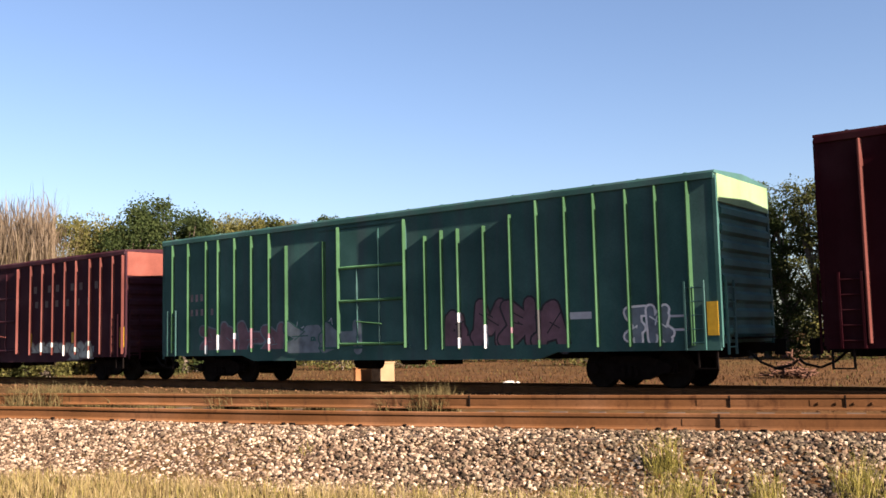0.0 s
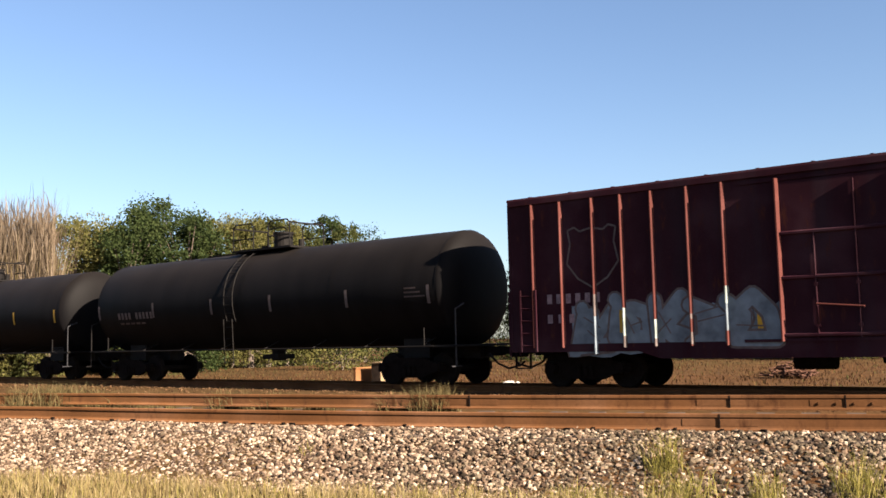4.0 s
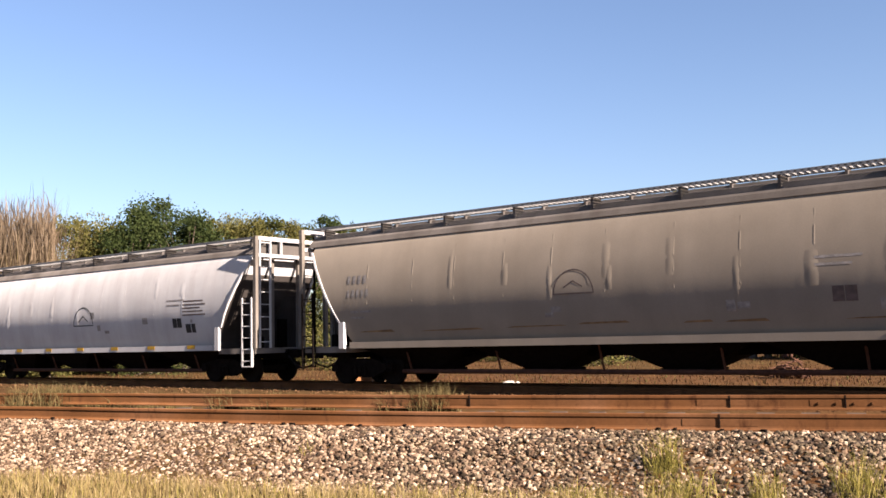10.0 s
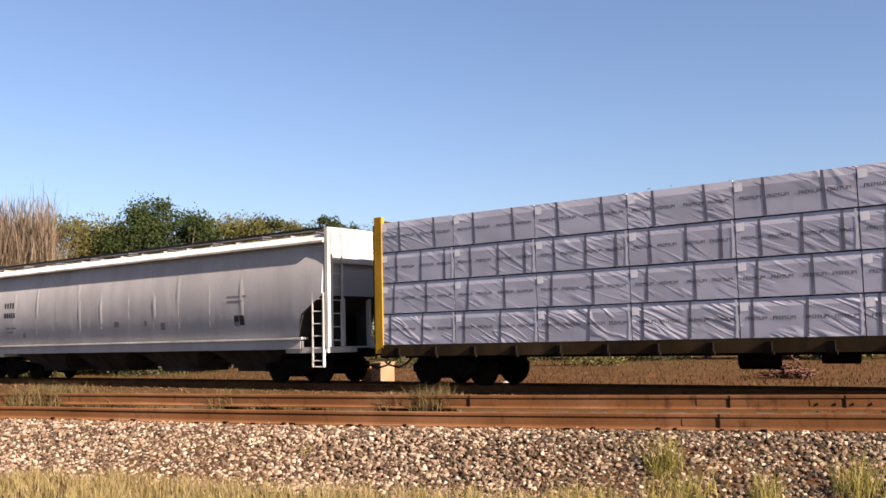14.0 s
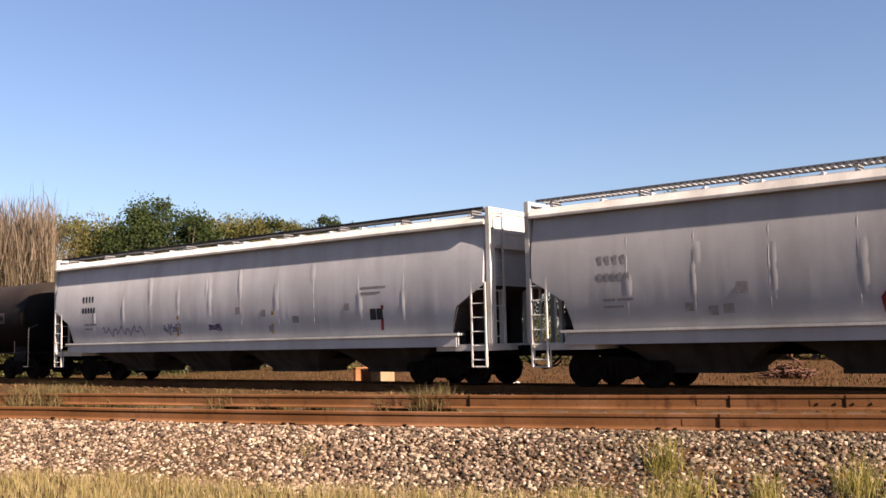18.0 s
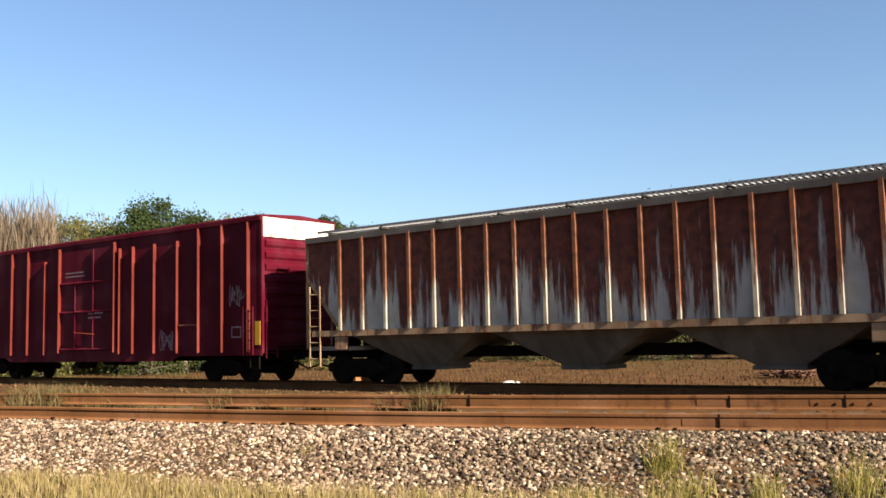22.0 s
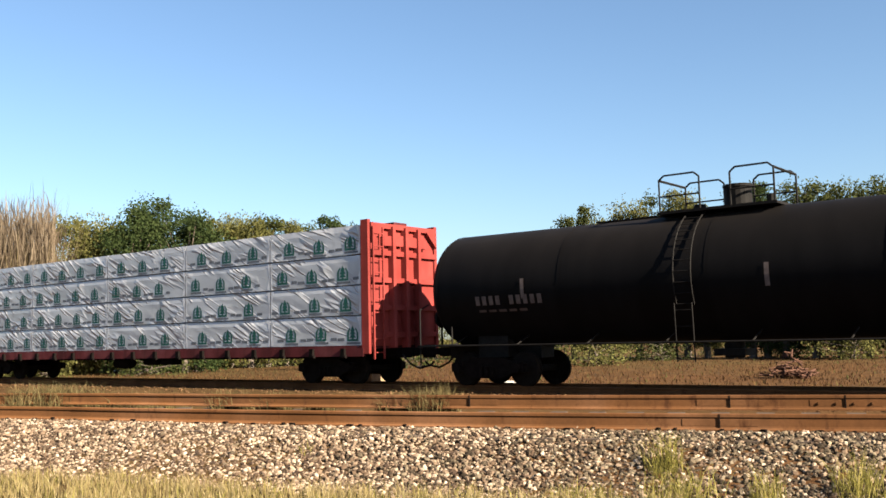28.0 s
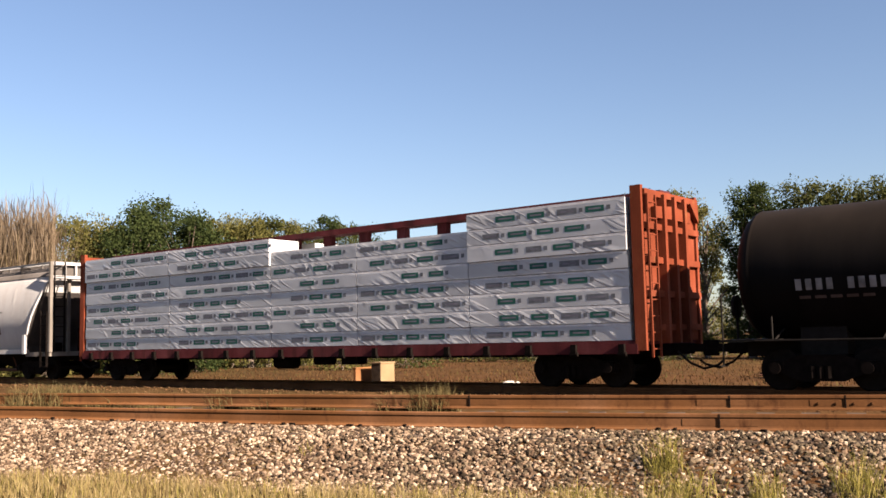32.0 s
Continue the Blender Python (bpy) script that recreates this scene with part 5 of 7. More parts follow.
    throw_up(r, 0.1, 1.4, 1.3, 2.6, 1, [M["mark_pink"]], M["mark_navy"], 63, 0, P, M["mark_black"], 0.42, (2,))
    throw_up(r, 1.2, 2.4, 1.3, 2.3, 1, [M["mark_blue"]], M["mark_navy"], 64, 0, P, M["mark_black"], 0.42, (1,))
    throw_up(r, 1.9, 2.6, 1.3, 1.8, 1, [M["mark_purple"]], M["mark_navy"], 67, 0, P, M["mark_black"], 0.42, (3,))
    throw_up(r, 2.65, 3.6, 1.75, 2.25, 3, [M["mark_faint"]], M["mark_purple"], 68, 0, P, None, 0.2)
    throw_up(r, 2.7, 3.5, 1.35, 1.7, 3, [M["mark_faint"]], M["mark_black"], 69, 0, P, None, 0.2)
    throw_up(r, 7.9, 8.7, 2.7, 3.4, 2, [M["mark_faint"]], M["mark_black"], 70, 0, P, None, 0.12)
    side_bars(r, P, 7.0, 1.5, [(0.14, 0.9)], M["cb_red"], "paint_streak")
    r, h = H["O"]
    side_shape(r, P, [(-1.9, 1.5), (-1.6, 1.45), (-1.4, 1.7), (-1.5, 1.95), (-1.8, 2.0), (-1.95, 1.8)], M["cb_red"], "red_spray", 0.016)
    strokes(r, P, [[(6.3, 2.4), (6.5, 2.0), (6.6, 1.5)]], M["mark_yellow"], "yellow_streak", 0.14)
    r, h = H["P"]
    for x in (-2.5, 2.0, 6.3):
        strokes(r, P, [[(x, 1.5), (x + 0.05, 2.1)]], M["mark_yellow"] if x < 3 else M["cb_red"], "paint_streak", 0.1)
    for x0, l, q in ((-6.7, 2.4, 1.0), (-3.2, 0.9, 1.7), (-0.9, 0.6, 2.3)):
        line = [(x0 + l * i / 46 + 0.05 * math.sin(i * 1.3 * q), 1.72 + 0.13 * math.sin(i * 0.9 + q) + 0.07 * math.sin(i * 0.37 * q)) for i in range(47)]
        strokes(r, P, [line], M["mark_purple"], "spray_tag", 0.028)
    r, h = H["K"]
    for k, x in enumerate((-6.28, -4.09, -1.28, 1.4, 4.17, 6.42)):
        z, q = (1.66, 1.6, 1.42, 1.5, 1.66, 1.5)[k], (0.5, 0.64, 0.9, 0.64, 0.62, 0.68)[k]
        y0 = [[(x, z + q), (x + 0.16, z + q * 0.55), (x + 0.34, z + q)], [(x + 0.16, z + q * 0.55), (x + 0.1, z)]]
        e0 = [[(x + 0.36, z + q * 0.3), (x + 0.56, z + q * 0.34), (x + 0.5, z + q * 0.52), (x + 0.38, z + q * 0.42), (x + 0.4, z + 0.06), (x + 0.6, z + 0.08)]]
        m0 = [[(x + 0.7, z), (x + 0.72, z + q * 0.55), (x + 0.86, z + q * 0.2), (x + 1.0, z + q * 0.55), (x + 1.06, z)]]
        for ch in (y0, e0, m0):
            strokes(r, R, [[(x + (u - x) * 1.18, v) for u, v in ln] for ln in ch], K, "sprayed_letter", 0.06)
    for k in range(4):
        x = 7.2 + 0.4 * k
        side_shape(r, R, [(x, 3.5), (x + 0.33, 3.5), (x + 0.4, 3.8), (x + 0.07, 3.8)], M["mark_brown"], "owner_mark", 0.03)
    half_round(r, R, -0.3, 2.15, 0.63, D)
    M["rust_band"] = plain("rusty_scrape", (0.15, 0.095, 0.05), 0.8, 0, 0.5, 4)
    for key, q in (("H3", 9), ("H2", 7), ("K", 8)):
        rg = random.Random(q)
        x = -H[key][1] + 2.2
        while x < H[key][1] - 3.0:
            l = rg.uniform(0.5, 2.2)
            z0 = 1.44 + rg.uniform(-0.03, 0.03)
            side_shape(H[key][0], R, [(x, z0), (x + l, z0 + rg.uniform(-0.02, 0.02)), (x + l * 0.9, z0 + rg.uniform(0.025, 0.06)), (x + l * 0.12, z0 + rg.uniform(0.02, 0.06))], M["rust_band"], "rust_scrape", 0.01, cuts=2)
            x += l + rg.uniform(0.1, 1.6)
    half_round(H["J"][0], R, 0.16, 1.95, 0.61, K)
    for k in range(5):
        side_bars(H["J"][0], R, 5.84, 2.12 + 0.11 * k, [(1.15 - 0.13 * (k % 3), 0.045)], D, "small_print")
    side_bars(H["J"][0], R, 5.95, 1.58, [(0.26, 0.28), (0.2, 0.28)], K, "data_plate", 0.03)
    for k in range(7):
        bm = bmesh.new()
        box(bm, -6.6 + 2.1 * k, -6.2 + 2.1 * k, -1.538, -1.53, 1.06, 1.18)
        part("yellow_marker", bm, M["mark_yellow"], H["J"][0], "yellow reflective strip")
    half_round(H["H3"][0], R, -0.3, 2.17, 0.52, D)
    half_round(H["H2"][0], R, 1.5, 2.4, 0.55, F)


def ribbed_end(root, half, top, sill, mat):
    """Open end of a ribbed hopper: thin corner posts, diagonal braces, a short ladder, an end deck and brake gear."""
    for s in (1, -1):
        x = s * (half - 0.05)
        for yy in (-1.46, 1.46):
            bm = bmesh.new()
            box(bm, x - 0.035, x + 0.035, yy - 0.04, yy + 0.04, 1.0, top - 0.05)
            part("corner_post", bm, mat, root)
            bm = bmesh.new()
            a, b = Vector((s * (half - 1.35), yy, sill)), Vector((x, yy, 3.0))
            d = (b - a).normalized() * 0.05
            n = Vector((-d.z, 0, d.x))
            loft(bm, [[p - n + Vector((0, o, 0)) for o in (-0.03, 0.03)] + [p + n + Vector((0, o, 0)) for o in (0.03, -0.03)] for p in (a, b)])
            part("end_brace", bm, mat, root)
        for yy in (-0.5, 0.5):
            bm = bmesh.new()
            box(bm, x - 0.03, x + 0.03, yy - 0.03, yy + 0.03, 1.1, 3.3)
            part("end_stanchion", bm, mat, root)
        bm = bmesh.new()
        lo, hi = sorted((x, x - s * 1.6))
        box(bm, lo, hi, -1.45, 1.45, 0.95, 1.06)
        part("end_deck", bm, M["end_shade"], root)
        ladder(root, x - s * 0.36 - 0.2, -1.55, 0.5, sill + 1.25, 0.4, mat, 5, "x", 0.018)
        ladder(root, x + s * 0.04, -1.36, 1.0, top, 0.4, mat, 9, "y", 0.016)
        bm = bmesh.new()
        cyl(bm, (x - s * 0.75, 0.3, 1.06), (x - s * 0.75, 0.3, 1.9), 0.2, 12)
        part("air_reservoir", bm, M["under"], root)
        bm = bmesh.new()
        box(bm, x - s * 0.8 - 0.3, x - s * 0.8 + 0.3, -1.0, -0.45, 1.06, 1.5)
        part("brake_cylinder", bm, M["under"], root)
        bm = bmesh.new()
        box(bm, x - s * 1.35 - 0.22, x - s * 1.35 + 0.22, -1.54, -1.48, 0.98, 1.32)
        part("gusset", bm, mat, root)


def ribbed_hopper(f, r, posts, mat, post_mat, roof_mat, frame_mat, label, n_out, top=4.15, sill=1.5, low=1.25, centres=None):
    xc, half = (f + r) / 2, (f - r) / 2
    root = car_root("covered_hopper", xc, label, "hopper car")
    bm = bmesh.new()
    prof = [(0, top + 0.02), (1.45, top - 0.05), (1.47, 3.0), (1.47, sill), (1.3, sill - 0.02), (0, sill - 0.02)]
    hopper_body(bm, half, prof, ((3.0, half - 0.1), (sill, half - 1.35)))
    part("body", bm, mat, root)
    for s in (-1, 1):
        bm = bmesh.new()
        box(bm, -half + 0.05, half - 0.05, s * 1.5 - 0.06, s * 1.5 + 0.06, top - 0.16, top)
        part("top_rail", bm, roof_mat, root)
        bm = bmesh.new()
        box(bm, -half + 0.3, half - 0.3, s * 1.5 - 0.06, s * 1.5 + 0.06, sill - 0.16, sill)
        part("side_sill", bm, frame_mat, root)
    for x in posts:
        bm = bmesh.new()
        loft(bm, [[(x - 0.06, -1.47, z), (x - 0.045, -1.58, z), (x + 0.045, -1.58, z), (x + 0.06, -1.47, z)] for z in (sill, top - 0.12)])
        part("side_post", bm, post_mat, root)
    bm = bmesh.new()
    loft(bm, [[(x, -1.5, top - 0.02), (x, -1.2, top + 0.05), (x, 0, top + 0.12), (x, 1.2, top + 0.05), (x, 1.5, top - 0.02)] for x in (-half, half)])
    part("roof", bm, roof_mat, root)
    hopper_top(root, half, top + 0.1, M["grate"], roof_mat, inset=0.85, rise=0.1)
    ribbed_end(root, half, top, sill, frame_mat)
    outlets(root, half, n_out, M["chute"], z0=sill - 0.03, z1=0.4, span=half - 1.35, wide=1.42)
    bm = bmesh.new()
    box(bm, -half, half, -0.3, 0.3, 0.72, 1.0)
    part("centre_sill", bm, M["under"], root)
    running_gear(root, centres or half - 1.6, half + 0.1)
    return root, half


def hoppers():
    out = {}
    out["F"] = ribbed_hopper(-117.91, -129.26, [-4.26, -3.67, -2.94, -2.1, -1.29, -0.5, 0.34, 1.12, 1.94, 2.81, 3.51, 4.25], M["grey"], M["white"], M["roofgrey"], M["white"], "short grey two-bay covered hopper with white side posts", 2)
    out["H1"] = curved_hopper(-130.75, -149.3, "sill", M["grey"], M["roofgrey"], M["grate_red"], "grey covered hopper with colourful graffiti and a red roof walk", n_out=4)
    out["H2"] = curved_hopper(-150.65, -169.4, "round", M["tan"], M["roofdark"], M["grate"], "dusty tan covered hopper with rounded sides")
    out["H3"] = curved_hopper(-170.9, -189.5, "round", M["tan"], M["roofdark"], M["grate"], "dusty tan covered hopper with a faded round emblem")
    out["J"] = curved_hopper(-191.5, -209.9, "round", M["hopper_white"], M["roofdark"], M["grate"], "pale covered hopper with a half-round black emblem", bright_ladder=True)
    out["K"] = curved_hopper(-211.4, -230.4, "round", M["tan_light"], M["roofdark"], M["grate"], "pale covered hopper with black sprayed tags")
    out["M"] = curved_hopper(-256.2, -275.7, "sill", M["lightgrey"], M["roofgrey"], M["grate_black"], "light grey covered hopper with a dark roof walk", n_out=4)
    out["N"] = curved_hopper(-277.3, -296.3, "sill", M["lightgrey"], M["lightgrey"], M["grate"], "light grey covered hopper with black letters and pink graffiti", n_out=4)
    out["O"] = curved_hopper(-297.65, -317.2, "sill", M["lightgrey"], M["lightgrey"], M["grate"], "light grey covered hopper with a small red mark", n_out=4)
    out["P"] = curved_hopper(-318.35, -337.95, "sill", M["hopper_white"], M["lightgrey"], M["grate_black"], "whitish grey covered hopper with black stencils", n_out=4)
    out["S"] = ribbed_hopper(-375.68, -392.48, [-7.0 + 0.83 * k for k in range(18)], M["rusthopper"], M["rusty_post"], M["roofdark"], M["rustpost"], "rust-streaked grey three-bay covered hopper", 3)
    out["BB"] = curved_hopper(-575.4, -594.5, "round", M["lightgrey"], M["roofdark"], M["grate"], "grey covered hopper at the tail", n_out=4)
    return out


# ---------------------------------------------------------------- centrebeam flatcars
def wrap_material(name, col, crease, rough):
    """Pulled plastic sheet: soft folds and sharp slanting creases, different on every bundle."""
    m, t, n, b = nodes_of(name)
    tc = n.new("ShaderNodeTexCoord")
    oi = n.new("ShaderNodeObjectInfo")
    sh = n.new("ShaderNodeVectorMath")
    sh.operation = "MULTIPLY_ADD"
    sh.inputs[1].default_value = (37.0, 0.0, 23.0)
    t.links.new(oi.outputs["Random"], sh.inputs[0])
    t.links.new(tc.outputs["Object"], sh.inputs[2])

    def folds(angle, stretch, scale, detail, twist):
        r = n.new("ShaderNodeMapping")
        r.inputs["Rotation"].default_value = (0, radians(angle), 0)
        k = n.new("ShaderNodeMapping")
        k.inputs["Scale"].default_value = stretch
        g = n.new("ShaderNodeTexNoise")
        g.inputs["Scale"].default_value = scale
        g.inputs["Detail"].default_value = detail
        g.inputs["Distortion"].default_value = twist
        t.links.new(sh.outputs[0], r.inputs[0])
        t.links.new(r.outputs[0], k.inputs[0])
        t.links.new(k.outputs[0], g.inputs["Vector"])
        return g.outputs["Fac"]
    soft = folds(-12, (0.5, 1, 1.4), 1.0, 2, 0.3)
    c = ramp(t, soft, [(0.32, tuple(x * 0.82 for x in col)), (0.68, tuple(min(1, x * 1.12) for x in col))])
    smudge = ramp(t, folds(0, (1.4, 1, 0.5), 1.6, 3, 0.4), [(0.58, (0, 0, 0)), (0.75, (0.35,) * 3)])
    t.links.new(blend(t, smudge, c, tuple(x * 0.55 for x in col)), b.inputs["Base Color"])
    b.inputs["Roughness"].default_value = rough
    ridge = ramp(t, folds(-26, (0.28, 1, 1.9), 2.0, 1.5, 0.5), [(0.40, (0, 0, 0)), (0.47, (0.9,) * 3), (0.5, (1, 1, 1)), (0.56, (0, 0, 0))])
    where = ramp(t, folds(0, (0.6, 1, 0.9), 1.3, 1, 0), [(0.42, (0, 0, 0)), (0.62, (1, 1, 1))])
    crisp = blend(t, 1.0, ridge, where, "MULTIPLY")
    hills = blend(t, 0.45, crisp, soft)
    bump(t, b, hills, crease, 0.08)
    return m


M["wrap_grey"] = wrap_material("grey_plastic_wrap", (0.40, 0.40, 0.455), 0.13, 0.42)
M["wrap_loose"] = wrap_material("loose_grey_plastic_wrap", (0.40, 0.40, 0.455), 0.45, 0.38)
M["wrap_white"] = wrap_material("white_plastic_wrap", (0.36, 0.365, 0.39), 1.0, 0.28)
M["wrap_clean"] = wrap_material("clean_white_plastic_wrap", (0.355, 0.365, 0.385), 0.36, 0.36)
M["fold"] = plain("bright_plastic_fold", (0.527, 0.527, 0.544), 0.35, 0, 0.2, 6, 0.4)
M["paper"] = plain("white_paper", (0.78, 0.78, 0.78), 0.8, 0, 0.05)
M["strap"] = plain("packing_strap", (0.125, 0.12, 0.145), 0.5, 0, 0.3, 4)
M["mark_grey"] = plain("grey_print", (0.105, 0.112, 0.125), 0.6, 0, 0.3)


def centrebeam(f, r, mat, sill, label, panel=None):
    xc, half = (f + r) / 2, (f - r) / 2
    root = car_root("centrebeam_flatcar", xc, label, "flatcar")
    bm = bmesh.new()
    box(bm, -half + 0.1, half - 0.1, -1.5, 1.5, 0.98, 1.07)
    part("deck", bm, sill, root)
    for s in (-1, 1):
        bm = bmesh.new()
        box(bm, -half + 0.2, half - 0.2, s * 1.47 - 0.05, s * 1.47 + 0.05, 0.78, 1.0)
        part("side_sill", bm, sill, root)
        k = -half + 0.8
        while k < half - 0.5:
            bm = bmesh.new()
            box(bm, k - 0.07, k + 0.07, s * 1.55 - 0.05, s * 1.55 + 0.05, 0.8, 1.0)
            cyl(bm, (k - 0.1, s * 1.55, 0.78), (k + 0.1, s * 1.55, 0.78), 0.05, 8)
            part("strap_winch", bm, M["under"], root)
            k += 1.22
    # bulkheads
    for s in (1, -1):
        x = s * (half - 0.05)
        bulk = bmesh.new()
        box(bulk, min(x, x - s * 0.08), max(x, x - s * 0.08), -1.45, 1.45, 1.05, 4.42)
        bulkhead = part("bulkhead", bulk, panel or mat, root)
        for yy in (-1.45, 1.45):
            bm = bmesh.new()
            lo, hi = sorted((x - s * 0.2, x + s * 0.06))
            box(bm, lo, hi, yy - 0.06, yy + 0.06, 0.85, 4.5)
            part("bulkhead_post", bm, mat, bulkhead)
        for yy in (-0.55, 0.0, 0.55):
            bm = bmesh.new()
            lo, hi = sorted((x, x + s * 0.2))
            box(bm, lo, hi, yy - 0.06, yy + 0.06, 1.0, 4.35)
            part("bulkhead_rib", bm, panel or mat, bulkhead)
        # with a panel paint, beams below the cast shadow line are painted shaded
        for z in (1.35, 2.1, 2.85, 3.6, 4.35):
            bm = bmesh.new()
            lo, hi = sorted((x, x + s * 0.12))
            box(bm, lo, hi, -1.42, 1.42, z - 0.07, z + 0.07)
            part("bulkhead_beam", bm, mat if z > 3.2 else (panel or mat), bulkhead)
        # corner gussets and the stiffener under the top beam
        lo, hi = sorted((x + s * 0.02, x + s * 0.14))
        for e in (-1, 1):
            bm = bmesh.new()
            loft(bm, [[(xx, e * 1.4, 4.3), (xx, e * 0.95, 4.3), (xx, e * 1.4, 3.85)] for xx in (lo, hi)])
            part("corner_gusset", bm, mat, bulkhead)
            bm = bmesh.new()
            loft(bm, [[(lo, e * 0.1, 4.12), (hi, e * 0.1, 4.12), (hi, e * 0.1, 3.82), (lo, e * 0.1, 3.82)], [(lo, e * 0.92, 4.06), (hi, e * 0.92, 4.06), (hi, e * 0.92, 3.8), (lo, e * 0.92, 3.8)]])
            part("top_stiffener", bm, mat, bulkhead)
        ladder(root, x + s * 0.16, -1.4, 0.7, 4.3, 0.4, panel or mat, 10, "y")
    # centre beam: top chord, posts, braces
    # chord and posts wear the dark copy, their shade painted in
    bm = bmesh.new()
    box(bm, -half + 0.1, half - 0.1, -0.28, 0.28, 4.36, 4.52)
    part("top_chord", bm, sill, root)
    for k in range(15):
        x = -half + 0.8 + k * (2 * half - 1.6) / 14
        bm = bmesh.new()
        box(bm, x - 0.16, x + 0.16, -0.1, 0.1, 1.05, 4.38)
        part("beam_post", bm, sill, root)
    bm = bmesh.new()
    box(bm, -half, half, -0.3, 0.3, 0.7, 0.98)
    part("centre_sill", bm, M["under"], root)
    brake_gear(root)
    running_gear(root, half - 2.05, half + 0.1)
    return root, xc, half


PACKS = {}


def lumber_pack(xc, x0, x1, z0, z1, side, mat, label, group, marks=None, seed=0, proud=0.0):
    """A wrapped bundle of boards on the deck, bound with straps; built once for each size."""
    key = (round(x1 - x0, 2), round(z1 - z0, 2), mat.name, marks)
    cx, cz = (x0 + x1) / 2, z0
    at = Vector((xc + cx, TRACK_Y + side * (0.86 + proud), cz))
    if key in PACKS:
        m = Matrix.Translation(at) @ (Matrix.Rotation(math.pi, 4, "Z") if side > 0 else Matrix.Identity(4))
        ob = copy_thing(PACKS[key], m)
        tagged(ob, label, "lumber", group)
    else:
        rng = random.Random(seed)
        w, h = (x1 - x0) / 2 - 0.012, z1 - z0 - (0.03 if z1 - z0 > 0.6 else 0.012)
        ob = new("lumber_pack")
        ob.matrix_basis = Matrix.Translation(at)
        tagged(ob, label, "lumber", group)
        bm = bmesh.new()
        nx = 4
        # wrapped face with soft creases, pulled in at the straps
        grid = []
        for i in range(nx + 1):
            x = -w + 2 * w * i / nx
            ring = []
            pts = [(-0.62, 0.0), (-0.62, h * 0.2), (-0.62, h * 0.4), (-0.62, h * 0.6), (-0.62, h * 0.8), (-0.60, h), (0.58, h), (0.58, 0.0)]
            for k, (y, z) in enumerate(pts):
                ring.append((x, y, z))
            grid.append(ring)
        loft(bm, grid)
        part("plastic_cover", bm, mat, ob)
        row = int(marks[-1]) if marks else 0
        if marks and marks.startswith("word"):
            # dark bands seen through the sheet, a bright taped fold and a paper tag at the joint
            k = -w + 0.25 + 0.13 * row
            while k < w - 0.15:
                bm = bmesh.new()
                lean = rng.uniform(-0.06, 0.06)
                poly(bm, [(k - 0.04, 0.01), (k + 0.035, 0.01), (k + 0.03 + lean, h), (k - 0.03 + lean, h)], -0.6222)
                flat_part("strap", bm, M["strap"], ob)
                k += rng.uniform(0.75, 1.2)
            if row % 2 == 0:
                bm = bmesh.new()
                poly(bm, [(w - 0.075, 0.02), (w - 0.02, 0.02), (w - 0.01, h * 0.5), (w - 0.025, h), (w - 0.06, h), (w - 0.05, h * 0.5)], -0.6232)
                flat_part("taped_fold", bm, M["fold"], ob, "bright taped fold of plastic")
            bm = bmesh.new()
            poly(bm, [(-w + 0.02, h * 0.68), (-w + 0.19, h * 0.70), (-w + 0.18, h * 0.92), (-w + 0.01, h * 0.9)], -0.6242)
            flat_part("paper_tag", bm, M["paper"], ob, "white paper tag")
        elif marks and marks.startswith("house"):
            for e in (-1, 1):
                bm = bmesh.new()
                a = e * (w - 0.01)
                poly(bm, [(a, 0.02), (a - e * rng.uniform(0.05, 0.16), 0.02), (a - e * rng.uniform(0.02, 0.06), h * 0.5), (a - e * rng.uniform(0.05, 0.2), h * 0.97), (a, h * 0.97)][::-e], -0.6226)
                flat_part("end_fold", bm, M["fold"], ob, "bright fold of plastic at the bundle's end")
        for fx in (-0.6, 0.6):
            bm = bmesh.new()
            box(bm, fx * w - 0.05, fx * w + 0.05, -0.55, 0.55, -0.03, 0.0)
            part("spacer_block", bm, M["under"], ob)
        if marks and marks.startswith("house"):
            k = -w + 0.3 + (0.35, 0.1, 0.0, 0.3)[row]
            while k < w - 0.5:
                bm = bmesh.new()
                y = -0.6230
                b0 = h * 0.17 + rng.uniform(-0.02, 0.02)
                q = lambda pts, d: poly(bm, [(k + a * 0.84, b0 + c * 0.86) for a, c in pts], y - 0.3 * d)
                q([(0, 0), (0.08, 0), (0.08, 0.30), (0, 0.26)], 0)
                q([(0.42, 0), (0.50, 0), (0.50, 0.26), (0.42, 0.30)], 0)
                q([(0, -0.02), (0.5, -0.02), (0.5, 0.05), (0, 0.05)], 0.002)
                q([(0, 0.26), (0.08, 0.28), (0.15, 0.37), (0.11, 0.41)], 0.001)
                q([(0.42, 0.28), (0.50, 0.26), (0.39, 0.41), (0.35, 0.37)], 0.001)
                q([(0.10, 0.09), (0.40, 0.09), (0.25, 0.27)], 0.003)
                q([(0.11, 0.2), (0.39, 0.2), (0.25, 0.38)], 0.004)
                q([(0.15, 0.31), (0.35, 0.31), (0.25, 0.48)], 0.006)
                q([(0.21, 0), (0.29, 0), (0.29, 0.2), (0.21, 0.2)], 0.005)
                emblem = flat_part("green_emblem", bm, M["mark_green"], ob, "green house-shaped emblem")
                bm = bmesh.new()
                for a, c in ((-0.36, 0.26), (0.6, 0.22)):
                    if -w < k + a and k + a + c < w:
                        poly(bm, [(k + a, b0 - 0.01), (k + a + c, b0 - 0.01), (k + a + c, b0 + 0.07), (k + a, b0 + 0.07)], y)
